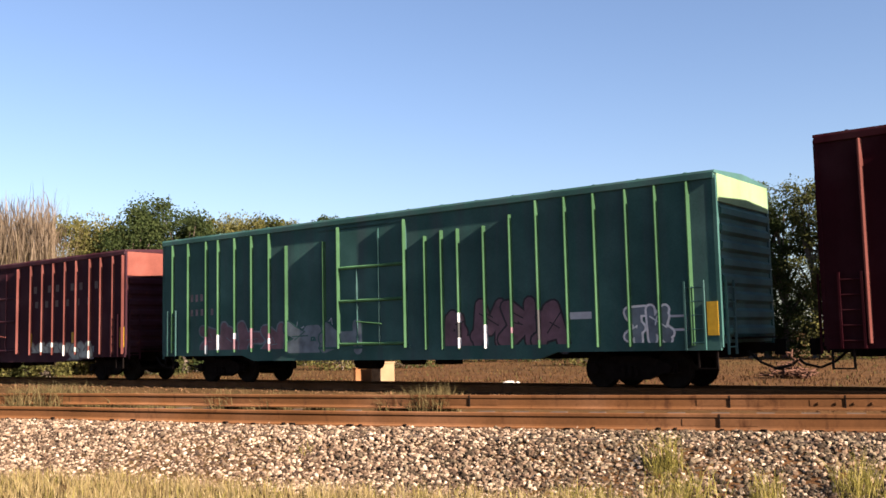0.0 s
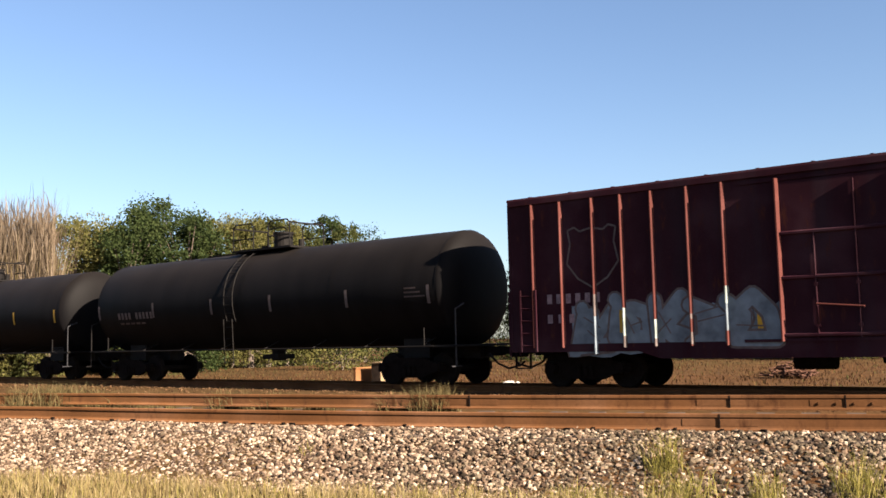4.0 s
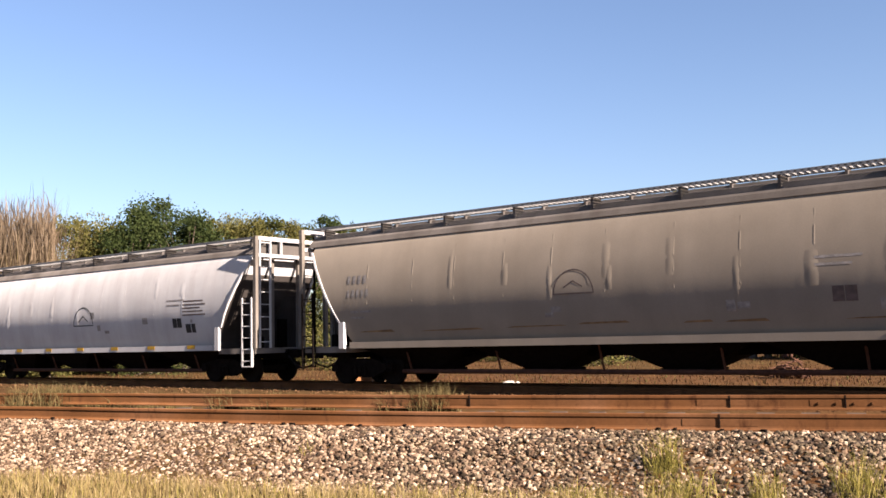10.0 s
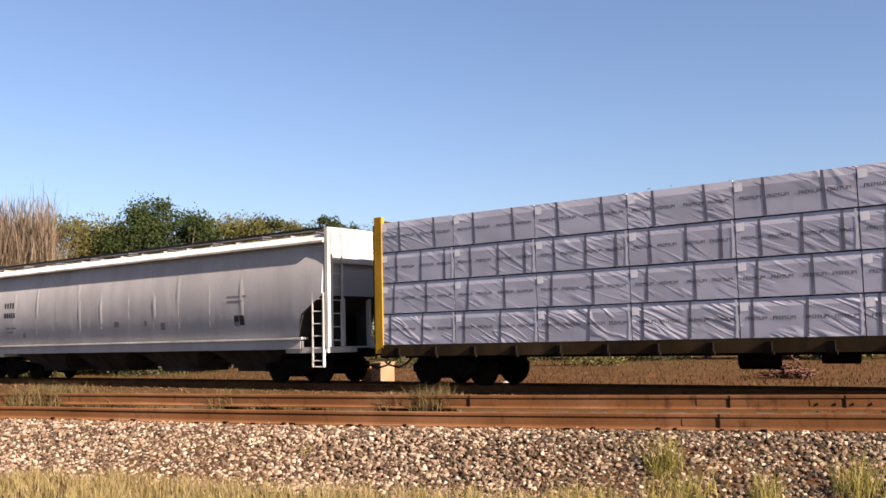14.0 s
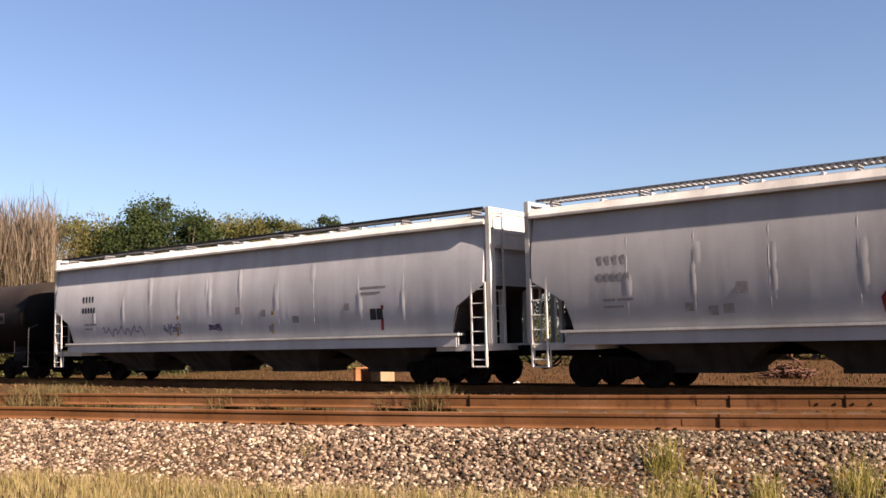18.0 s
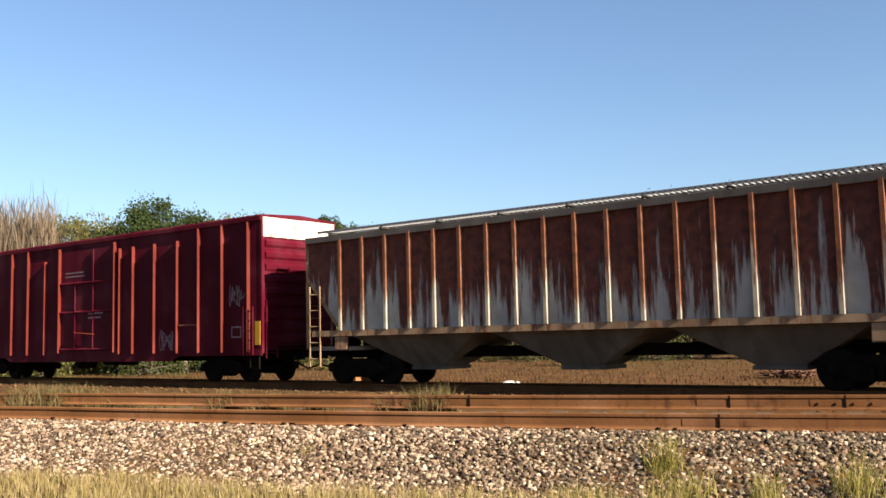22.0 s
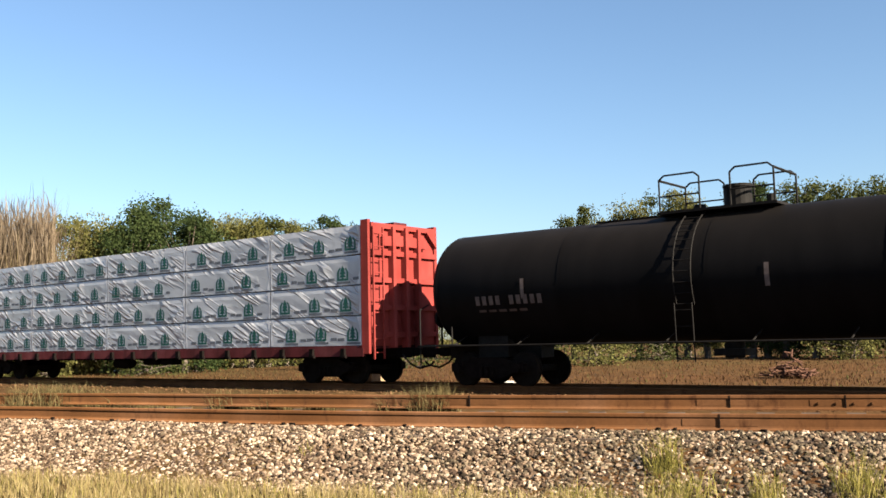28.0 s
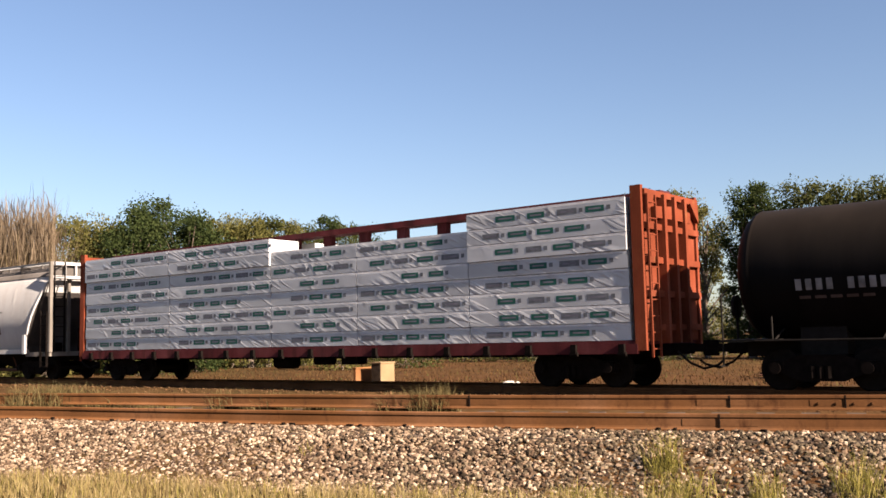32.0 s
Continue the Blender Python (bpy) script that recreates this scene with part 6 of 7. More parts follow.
                poly(bm, [(k - 0.02, b0 - 0.1), (k + 0.5, b0 - 0.1), (k + 0.5, b0 - 0.04), (k - 0.02, b0 - 0.04)], y)
                flat_part("print_line", bm, M["mark_grey"], emblem)
                k += 1.22
        elif marks and marks.startswith("bars"):
            k = -w + 0.12 + 0.36 * int(marks[4])
            while k < w - 0.5:
                l = rng.uniform(0.44, 0.62)
                if rng.random() < 0.94:
                    bm = bmesh.new()
                    poly(bm, [(k, h * 0.3), (k + l, h * 0.3), (k + l, h * 0.66), (k, h * 0.66)], -0.6225)
                    green = rng.random() < 0.55
                    label_part = flat_part("printed_label", bm, M["mark_green"] if green else M["mark_grey"], ob, "dark green printed label" if green else "grey printed label")
                    bm = bmesh.new()
                    poly(bm, [(k + 0.08, h * 0.44), (k + l - 0.08, h * 0.44), (k + l - 0.08, h * 0.54), (k + 0.08, h * 0.54)], -0.6235)
                    flat_part("print_line", bm, M["strap"], label_part)
                    bm = bmesh.new()
                    poly(bm, [(k + l + 0.06, h * 0.36), (k + l + 0.16, h * 0.36), (k + l + 0.16, h * 0.62), (k + l + 0.06, h * 0.62)], -0.6235)
                    flat_part("print_block", bm, M["mark_grey"], label_part)
                k += rng.uniform(0.74, 0.92)
            bm = bmesh.new()
            poly(bm, [(-w + 0.02, h * 0.9), (w - 0.02, h * 0.86), (w - 0.02, h * 0.99), (-w + 0.02, h * 0.99)], -0.6222)
            flat_part("top_fold", bm, M["fold"], ob, "bright fold of plastic along the top")
        elif marks and marks.startswith("word"):
            for fx in (-0.72, -0.25, 0.28, 0.74):
                cu = bpy.data.curves.new("printed_word", "FONT")
                cu.body = "PREMIUM"
                cu.size = 0.11
                cu.align_x = "CENTER"
                tmp = bpy.data.objects.new("printed_word", cu)
                me = bpy.data.meshes.new_from_object(tmp)
                me.materials.append(M["mark_black"])
                tx = new("printed_word", me)
                bpy.data.objects.remove(tmp)
                tx.parent = ob
                tx.matrix_basis = pose(fx * w, -0.6245, h * 0.45, 90, 0, 0)
        PACKS[key] = ob
    MOVERS.append((ob, at.x, at.y, at.z))
    return ob


def centrebeams():
    _, xc, h = centrebeam(-232.02, -254.37, M["yellow"], M["sill_yellow"], "yellow centrebeam flatcar loaded with grey-wrapped lumber", M["sill_yellow"])
    cols = [-10.95 + 2.434 * k for k in range(10)]
    for side in (-1, 1):
        for a, b in zip(cols, cols[1:]):
            for k in range(4):
                lumber_pack(xc, a, b, 1.08 + 0.82 * k, 1.08 + 0.82 * (k + 1), side, M["wrap_grey" if k else "wrap_loose"], "grey plastic-wrapped lumber bundle on the yellow flatcar", "grey lumber bundles", "word%d" % k, 5 + k)
    _, xc, h = centrebeam(-491.65, -514.1, M["cb_red"], M["sill_red"], "red centrebeam flatcar loaded with white-wrapped lumber")
    cols = [-10.95, -6.07, -1.1, 3.27, 7.3, 10.95]
    for side in (-1, 1):
        for a, b in zip(cols, cols[1:]):
            for k in range(4):
                lumber_pack(xc, a, b, 1.08 + 0.83 * k, 1.08 + 0.83 * (k + 1), side, M["wrap_white"], "white plastic-wrapped lumber bundle with green emblems", "white lumber bundles", "house%d" % k, 6 + k)
    _, xc, h = centrebeam(-551.24, -573.34, M["cb_orange"], M["sill_red"], "orange-red centrebeam flatcar partly loaded with lumber")
    cols = [-10.7, -5.85, -0.97, 2.5, 6.3, 10.7]
    for side in (-1, 1):
        for i, (a, b) in enumerate(zip(cols, cols[1:])):
            rows = (8, 8, 7, 7, 8)[i]
            for k in range(rows):
                z = 1.08 + 0.40 * k
                lumber_pack(xc, a, b, z, z + 0.40, side, M["wrap_clean"], "thin white-wrapped lumber bundle with green labels", "thin lumber bundles", "bars%d" % ((k * 2 + i) % 3), 7 + k, 0.07 if k >= (6, 6, 9, 9, 5)[i] else 0.012 * ((k * 5 + i * 3) % 3))


# ---------------------------------------------------------------- ground, tracks
FWD = Vector((-math.sin(radians(38.06)), math.cos(radians(38.06)), 0))
RIGHT = Vector((math.cos(radians(38.06)), math.sin(radians(38.06)), 0))


def spot(depth, side):
    """A place on the plan: depth ahead of the tripod, side to its right."""
    return FWD * depth + RIGHT * side


NEAR_A = math.radians(22.7)     # heading of the near track against the view


def near_line(s, off=0.0):
    """The near track's near rail: s metres along it, off metres beyond it (away from the tripod)."""
    along = RIGHT * math.cos(NEAR_A) - FWD * math.sin(NEAR_A)
    across = RIGHT * math.sin(NEAR_A) + FWD * math.cos(NEAR_A)
    bow = 0.30 * max(0.0, 1 - (s / 6.2) ** 2) if abs(s) < 6.2 else 0.0
    return spot(12.2, 0.0) + along * s + across * (off - bow)


def near_coords(x, y):
    along = RIGHT * math.cos(NEAR_A) - FWD * math.sin(NEAR_A)
    across = RIGHT * math.sin(NEAR_A) + FWD * math.cos(NEAR_A)
    d = Vector((x, y, 0)) - spot(12.2, 0.0)
    return d.dot(along), d.dot(across)


def smooth(a, b, x):
    k = max(0.0, min(1.0, (x - a) / (b - a)))
    return k * k * (3 - 2 * k)


def ground_z(x, y):
    s, o = near_coords(x, y)
    bow = 0.30 * max(0.0, 1 - (s / 6.2) ** 2) if abs(s) < 6.2 else 0.0
    o += bow
    base = -0.38
    # ballast bed of the train's track
    dy = abs(y - TRACK_Y)
    base = base + 0.2 * (1 - smooth(1.6, 2.8, dy))
    # bed of the near track
    if -14 < s < 12:
        if o < 0:
            bed = 0.10 - 0.50 * smooth(0.12, 2.0, -o)
        else:
            bed = 0.09 - 0.10 * smooth(0.05, 0.3, o) + 0.10 * smooth(1.0, 1.5, o) - 0.5 * smooth(1.9, 3.6, o)
        base = max(base, bed)
    return base


def ground_material():
    m, t, n, b = nodes_of("dry_ground")
    tc = n.new("ShaderNodeTexCoord")
    big = noise_at(t, 0.05, 4)
    mid = noise_at(t, 1.1, 6)
    c = ramp(t, mid, [(0.3, (0.038, 0.018, 0.0085)), (0.5, (0.064, 0.032, 0.0145)), (0.7, (0.098, 0.053, 0.024))])
    c2 = ramp(t, big, [(0.4, (0.084, 0.042, 0.018)), (0.62, (0.056, 0.048, 0.019))])
    t.links.new(blend(t, 0.4, c, c2), b.inputs["Base Color"])
    b.inputs["Roughness"].default_value = 0.95
    b.inputs["Specular IOR Level"].default_value = 0.03
    bump(t, b, noise_at(t, 14, 6), 0.6, 0.05)
    return m


M["ground"] = ground_material()
M["ballast"] = varied("ballast_stone", [(0.0, (0.0278, 0.0175, 0.0125)), (0.3, (0.0742, 0.0483, 0.0308)), (0.55, (0.1369, 0.0932, 0.0617)), (0.8, (0.2262, 0.1627, 0.1120)), (1.0, (0.3712, 0.2904, 0.2173))], 0.9, 0, 0.3)
M["ballast_grey"] = varied("grimy_ballast_stone", [(0.0, (0.0168, 0.0119, 0.00768)), (0.35, (0.0448, 0.033, 0.0218)), (0.7, (0.0924, 0.07, 0.0461)), (1.0, (0.196, 0.152, 0.102))], 0.95, 0, 0.3)
M["ballast_dirt"] = varied("rust_stained_ballast_stone", [(0.0, (0.032, 0.016, 0.008)), (0.5, (0.066, 0.035, 0.016)), (1.0, (0.115, 0.066, 0.033))], 0.95, 0, 0.3)
M["rail"] = paint("rusty_rail", (0.098, 0.043, 0.0175), 0.8, (0.056, 0.027, 0.0135), 0.5, 0.2, (0.05, 0.021, 0.010))
M["tie"] = plain("weathered_tie", (0.0562, 0.0394, 0.0281), 0.9, 0, 0.4, 6)
M["tie_plate"] = plain("rusty_tie_plate", (0.0619, 0.0281, 0.0169), 0.85)


def ground():
    bm = bmesh.new()
    # one sheet: fine near the tracks, coarse towards the horizon
    xs = sorted(set([-3000, -1500, -800, -400, -200, -120, -80, -60] + [-50 + 2.5 * k for k in range(13)] + [-20 + 0.4 * k for k in range(76)] + [12, 16, 20, 30, 45, 70, 120, 250, 600, 1500, 3000]))
    ys = sorted(set([-1500, -400, -120, -40, -15, -5] + [0 + 0.35 * k for k in range(75)] + [27, 28, 30, 33, 37, 42, 50, 60, 80, 120, 200, 400, 1000, 3000]))
    rows = []
    for y in ys:
        rows.append([bm.verts.new((x, y, ground_z(x, y) + (noise.noise((x * 0.35, y * 0.35, 0)) * 0.03 if abs(x) < 60 else 0))) for x in xs])
    for a, b in zip(rows, rows[1:]):
        for k in range(len(xs) - 1):
            bm.faces.new((a[k], a[k + 1], b[k + 1], b[k]))
    ob = new("ground", finish("ground", bm, M["ground"], True))
    tagged(ob, "dry brown earth and dead grass around the tracks", "ground", kind="structure")


RAIL_SEC = [(-0.07, 0.0), (0.07, 0.0), (0.07, 0.016), (0.028, 0.032), (0.018, 0.05), (0.018, 0.135), (0.033, 0.148), (0.034, 0.174), (0.026, 0.185), (-0.026, 0.185), (-0.034, 0.174), (-0.033, 0.148), (-0.018, 0.135), (-0.018, 0.05), (-0.028, 0.032), (-0.07, 0.016)]


def rail_along(name, pts, z, parent, tilt=0.0):
    bm = bmesh.new()
    rings = []
    for i, p in enumerate(pts):
        a, b = pts[max(0, i - 1)], pts[min(len(pts) - 1, i + 1)]
        d = (b - a).normalized()
        side = Vector((-d.y, d.x, 0))
        rings.append([p + side * o + Vector((0, 0, z - 0.185 + h)) for o, h in RAIL_SEC])
    loft(bm, rings)
    return part(name, bm, M["rail"], parent)


def tracks():
    root = new("train_track")
    tagged(root, "rusty rails on ties under the moving train", "railway track", kind="structure")
    for s in (-1, 1):
        y = TRACK_Y + s * GAUGE / 2
        rail_along("rail", [Vector((x, y, 0)) for x in (-900, -300, -100, -50, 0, 50, 100, 300, 900)], 0.0 , root)
    bm = bmesh.new()
    x = -45.0
    while x < 20:
        box(bm, x - 0.11, x + 0.11, TRACK_Y - 1.3, TRACK_Y + 1.3, -0.33, -0.187)
        x += 0.52
    part("tie_row", bm, M["tie"], root)
    near = new("near_track")
    tagged(near, "rust-brown rails of the near track on stone ballast", "railway track", kind="structure")
    ss = [-40, -30, -20, -14] + [-10 + 0.5 * k for k in range(37)] + [10, 14, 20, 30]
    ra = rail_along("rail", [near_line(s, 0) for s in ss], 0.31, near)
    rb = rail_along("rail", [near_line(s, 1.51) for s in ss], 0.42, near)
    # splice bars with bolts, and spikes along the foot
    def splice(s0, off, z, rail, bolts=0):
        a, b = near_line(s0 - 0.4, off), near_line(s0 + 0.4, off)
        d = (b - a).normalized()
        n = Vector((d.y, -d.x, 0))
        if n.dot(FWD) > 0:
            n = -n
        bm = bmesh.new()
        loft(bm, [[p + n * o + Vector((0, 0, z - 0.185 + h)) for o, h in ((0.015, 0.048), (0.024, 0.052), (0.024, 0.124), (0.015, 0.13))] for p in (a, b)])
        bar = part("splice_bar", bm, M["rail"], rail)
        for k in range(bolts):
            c = a.lerp(b, (k + 0.5) / bolts) + Vector((0, 0, z - 0.1))
            bm = bmesh.new()
            cyl(bm, c + n * 0.02, c + n * 0.045, 0.016, 6)
            part("bolt", bm, M["rail"], bar)
        c = a.lerp(b, 0.5)
        bm = bmesh.new()
        loft(bm, [[c + d * e + n * o + Vector((0, 0, z - 0.185 + h)) for o, h in ((0.0, 0.03), (0.040, 0.03), (0.040, 0.183), (0.0, 0.183))] for e in (-0.006, 0.006)])
        part("rail_gap", bm, M["under"], bar)
    splice(-0.12, 1.51, 0.42, rb)
    splice(3.31, 1.51, 0.42, rb)
    splice(4.64, 1.51, 0.42, rb, 4)
    splice(3.36, 0.0, 0.31, ra)
    rng = random.Random(8)
    for k in range(34):
        s = -9.5 + k * 0.48 + rng.uniform(-0.22, 0.22)
        c = near_line(s, -0.085) + Vector((0, 0, 0.31 - 0.175))
        bm = bmesh.new()
        e = rng.uniform(0.012, 0.05)
        box(bm, c.x - e, c.x + e, c.y - 0.02, c.y + 0.02, c.z - 0.03, c.z + rng.uniform(0.005, 0.03))
        part("spike", bm, M["under"], near)
    s = -12.0
    bm_t = None
    while s < 9:
        c0, c1 = near_line(s, -0.55), near_line(s, 2.05)
        d = (c1 - c0).normalized()
        w = Vector((-d.y, d.x, 0)) * 0.11
        bm = bmesh.new()
        za, zb = 0.07, 0.165
        loft(bm, [[c0 - w + Vector((0, 0, za - 0.16)), c0 + w + Vector((0, 0, za - 0.16)), c0 + w + Vector((0, 0, za)), c0 - w + Vector((0, 0, za))], [c1 - w + Vector((0, 0, zb - 0.16)), c1 + w + Vector((0, 0, zb - 0.16)), c1 + w + Vector((0, 0, zb)), c1 - w + Vector((0, 0, zb))]])
        part("tie", bm, M["tie"], near)
        s += 0.54 + rng.uniform(-0.04, 0.04)


def rocks(name, count, place, size, mat, label, seed):
    """Loose stones: squashed, chipped little solids in one mesh."""
    rng = np.random.RandomState(seed)
    base = np.array([(0, 0, 1), (0.9, 0, 0.35), (0.28, 0.85, 0.35), (-0.72, 0.53, 0.35), (-0.72, -0.53, 0.35), (0.28, -0.85, 0.35), (0.6, 0.5, -0.5), (-0.25, 0.75, -0.5), (-0.8, 0, -0.5), (-0.25, -0.75, -0.5), (0.6, -0.5, -0.5)])
    tri = [(0, 1, 2), (0, 2, 3), (0, 3, 4), (0, 4, 5), (0, 5, 1), (1, 6, 2), (2, 6, 7), (2, 7, 3), (3, 7, 8), (3, 8, 4), (4, 8, 9), (4, 9, 5), (5, 9, 10), (5, 10, 1), (1, 10, 6)]
    verts, faces = [], []
    for k in range(count):
        p = place(rng)
        if p is None:
            continue
        r = size[0] + (size[1] - size[0]) * rng.rand() ** 1.6
        v = base * (1 + rng.uniform(-0.28, 0.28, (11, 1))) * r * np.array([1, rng.uniform(0.6, 1), rng.uniform(0.5, 0.9)])
        a, b = rng.uniform(0, 2 * math.pi), rng.uniform(-0.7, 0.7)
        ca, sa, cb, sb = math.cos(a), math.sin(a), math.cos(b), math.sin(b)
        v = v @ np.array([[1, 0, 0], [0, cb, -sb], [0, sb, cb]]) @ np.array([[ca, -sa, 0], [sa, ca, 0], [0, 0, 1]])
        n0 = len(verts)
        verts.extend((v + np.array(p)).tolist())
        faces.extend([(i + n0, j + n0, l + n0) for i, j, l in tri])
    me = bpy.data.meshes.new(name)
    me.from_pydata(verts, [], faces)
    me.materials.append(mat)
    ob = new(name, me)
    tagged(ob, label, "gravel", kind="stuff")
    return ob


def gravel():
    def shoulder(grey):
        def place(rng):
            s, o = rng.uniform(-9.5, 7.5), -rng.uniform(0.02, 2.15)
            p = near_line(s, o)
            # the stone grows grimier along the track, in drifts
            g = 0.1 + 0.55 * smooth(-1.5, 4.5, s + 1.3 * noise.noise((p.x * 0.8, p.y * 0.8, 2.0)))
            if (rng.rand() < g) != grey:
                return None
            return (p.x, p.y, ground_z(p.x, p.y) + rng.uniform(-0.004, 0.022))
        return place
    rocks("ballast", 42000, shoulder(False), (0.016, 0.044), M["ballast"], "pale grey and pinkish crushed stone ballast", 3)
    rocks("ballast", 42000, shoulder(True), (0.016, 0.044), M["ballast_grey"], "grimy dark grey crushed stone ballast", 6)

    def between(rng):
        s, o = rng.uniform(-14, 9), rng.uniform(1.6, 3.0)
        p = near_line(s, o)
        return (p.x, p.y, ground_z(p.x, p.y) + rng.uniform(-0.005, 0.02))
    rocks("ballast", 5000, between, (0.015, 0.04), M["ballast_dirt"], "rust-stained crushed stone between the tracks", 4)

    def bed(rng):
        x, y = rng.uniform(-45, 12), TRACK_Y + rng.uniform(-2.4, 2.4)
        return (x, y, ground_z(x, y) + rng.uniform(-0.01, 0.02))
    rocks("ballast", 9000, bed, (0.025, 0.05), M["ballast_dirt"], "crushed stone under the train", 5)


# ---------------------------------------------------------------- plants
def blades(name, count, place, height, width, mat, label, seed, lean=0.35, category="grass"):
    rng = np.random.RandomState(seed)
    verts, faces = [], []
    for k in range(count):
        p = place(rng)
        h = rng.uniform(*height)
        a = rng.uniform(0, 2 * math.pi)
        l = rng.uniform(0, lean) * h
        w = width * rng.uniform(0.6, 1.4)
        dx, dy = math.cos(a) * l, math.sin(a) * l
        b = rng.uniform(0, math.pi)
        wx, wy = math.cos(b) * w, math.sin(b) * w
        x, y, z = p
        n0 = len(verts)
        verts += [(x - wx, y - wy, z), (x + wx, y + wy, z), (x + dx * 0.4 + wx * 0.8, y + dy * 0.4 + wy * 0.8, z + h * 0.55), (x + dx * 0.4 - wx * 0.8, y + dy * 0.4 - wy * 0.8, z + h * 0.55), (x + dx, y + dy, z + h * (1 - 0.3 * l / h))]
        faces += [(n0, n0 + 1, n0 + 2, n0 + 3), (n0 + 3, n0 + 2, n0 + 4)]
    me = bpy.data.meshes.new(name)
    me.from_pydata(verts, [], faces)
    me.materials.append(mat)
    ob = new(name, me)
    tagged(ob, label, category, kind="stuff")
    return ob


M["straw"] = varied("dry_grass", [(0, (0.13, 0.09, 0.036)), (0.5, (0.195, 0.148, 0.064)), (1, (0.27, 0.215, 0.11))], 0.7, 0.3)
M["weed"] = varied("green_weed", [(0, (0.10, 0.09, 0.018)), (0.5, (0.17, 0.15, 0.034)), (1, (0.27, 0.225, 0.07))], 0.7, 0.35)
M["brush"] = varied("brown_weed", [(0, (0.045, 0.034, 0.013)), (0.5, (0.08, 0.06, 0.024)), (1, (0.14, 0.11, 0.05))], 0.8, 0.2)
M["field"] = varied("field_grass", [(0, (0.026, 0.0115, 0.005)), (0.5, (0.05, 0.024, 0.0095)), (0.85, (0.085, 0.047, 0.019)), (1, (0.045, 0.054, 0.016))], 0.9, 0.15)
M["reed"] = varied("dead_reed", [(0, (0.045, 0.031, 0.019)), (0.5, (0.098, 0.072, 0.048)), (1, (0.18, 0.14, 0.098))], 0.8, 0.2)
M["leaf_dark"] = varied("oak_leaf", [(0, (0.0194, 0.0317, 0.0106)), (0.5, (0.0317, 0.0458, 0.0132)), (1, (0.0458, 0.059, 0.0194))], 0.8, 0.42)
M["leaf_mid"] = varied("bush_leaf", [(0, (0.029, 0.037, 0.0114)), (0.5, (0.0484, 0.0546, 0.0158)), (1, (0.0722, 0.073, 0.0246))], 0.8, 0.42)
M["leaf_yellow"] = varied("yellowing_leaf", [(0, (0.0595, 0.0618, 0.0183)), (0.5, (0.0939, 0.0892, 0.0263)), (1, (0.1378, 0.1258, 0.0434))], 0.8, 0.42)
M["bark"] = plain("bark", (0.09, 0.07, 0.055), 0.9, 0, 0.4, 5, 0.5)


def tree(depth, side, height, spread, leaf, seed, label, leaves=5000, name="tree", base=0.1, size=0.085):
    rng = np.random.RandomState(seed)
    p = spot(depth, side)
    root = new(name)
    root.location = (p.x, p.y, -0.42)
    tagged(root, label, "tree")
    n = 34
    clumps = []
    for k in range(n):
        a = 2 * math.pi * (k * 0.618 + rng.rand() * 0.25)
        lev = base + (0.97 - base) * (k + 0.5) / n
        rel = (lev - base) / (1 - base)
        rad = spread * 0.5 * math.sqrt(max(0.05, 1 - (1.55 * rel - 0.62) ** 2))
        r = rad * rng.uniform(0.3, 0.85)
        cs = spread * rng.uniform(0.08, 0.18)
        clumps.append((np.array([math.cos(a) * r, math.sin(a) * r, height * lev - cs * 0.7]), cs))
    bm = bmesh.new()
    top = height * 0.85
    pts = [Vector((0, 0, 0)), Vector((rng.uniform(-0.2, 0.2), rng.uniform(-0.2, 0.2), top * 0.4)), Vector((rng.uniform(-0.4, 0.4), rng.uniform(-0.4, 0.4), top))]
    r0 = height * 0.022
    cyl(bm, pts[0], pts[1], r0, 9, r0 * 0.7)
    cyl(bm, pts[1], pts[2], r0 * 0.7, 8, r0 * 0.15)
    for c, cs in clumps:
        k = min(0.9, max(0.15, c[2] / height * 0.7))
        a = pts[0].lerp(pts[1], k / 0.4) if k < 0.4 else pts[1].lerp(pts[2], (k - 0.4) / 0.6)
        cyl(bm, a, Vector(c), r0 * 0.3, 5, r0 * 0.08)
    part("trunk", bm, M["bark"], root)
    per = leaves // n
    quads = []
    for c, cs in clumps:
        d = rng.normal(size=(per, 3))
        d /= np.linalg.norm(d, axis=1)[:, None]
        rr = cs * (0.3 + 0.9 * rng.rand(per) ** 0.8)
        lump = 1 + 0.35 * np.sin(d[:, 0] * 4 + c[0] * 3) * np.sin(d[:, 1] * 5 + c[1]) + 0.2 * np.sin(d[:, 2] * 8 + c[0])
        q = c + d * (rr * lump)[:, None] * np.array([1.15, 1.15, 0.9])
        u = rng.normal(size=(per, 3))
        u /= np.linalg.norm(u, axis=1)[:, None]
        w = np.cross(u, rng.normal(size=(per, 3)))
        w /= np.linalg.norm(w, axis=1)[:, None]
        sz = size * rng.uniform(0.5, 1.3, (per, 1))
        quads.append(np.stack([q + u * sz, q + w * sz * 0.6, q - u * sz, q - w * sz * 0.6], 1))
    v = np.concatenate(quads).reshape(-1, 3)
    v[:, 2] = np.maximum(v[:, 2], 0.02)
    me = bpy.data.meshes.new("crown")
    me.from_pydata(v.tolist(), [], np.arange(len(v)).reshape(-1, 4).tolist())
    me.materials.append(leaf)
    cr = new("crown", me)
    cr.parent = root
    return root


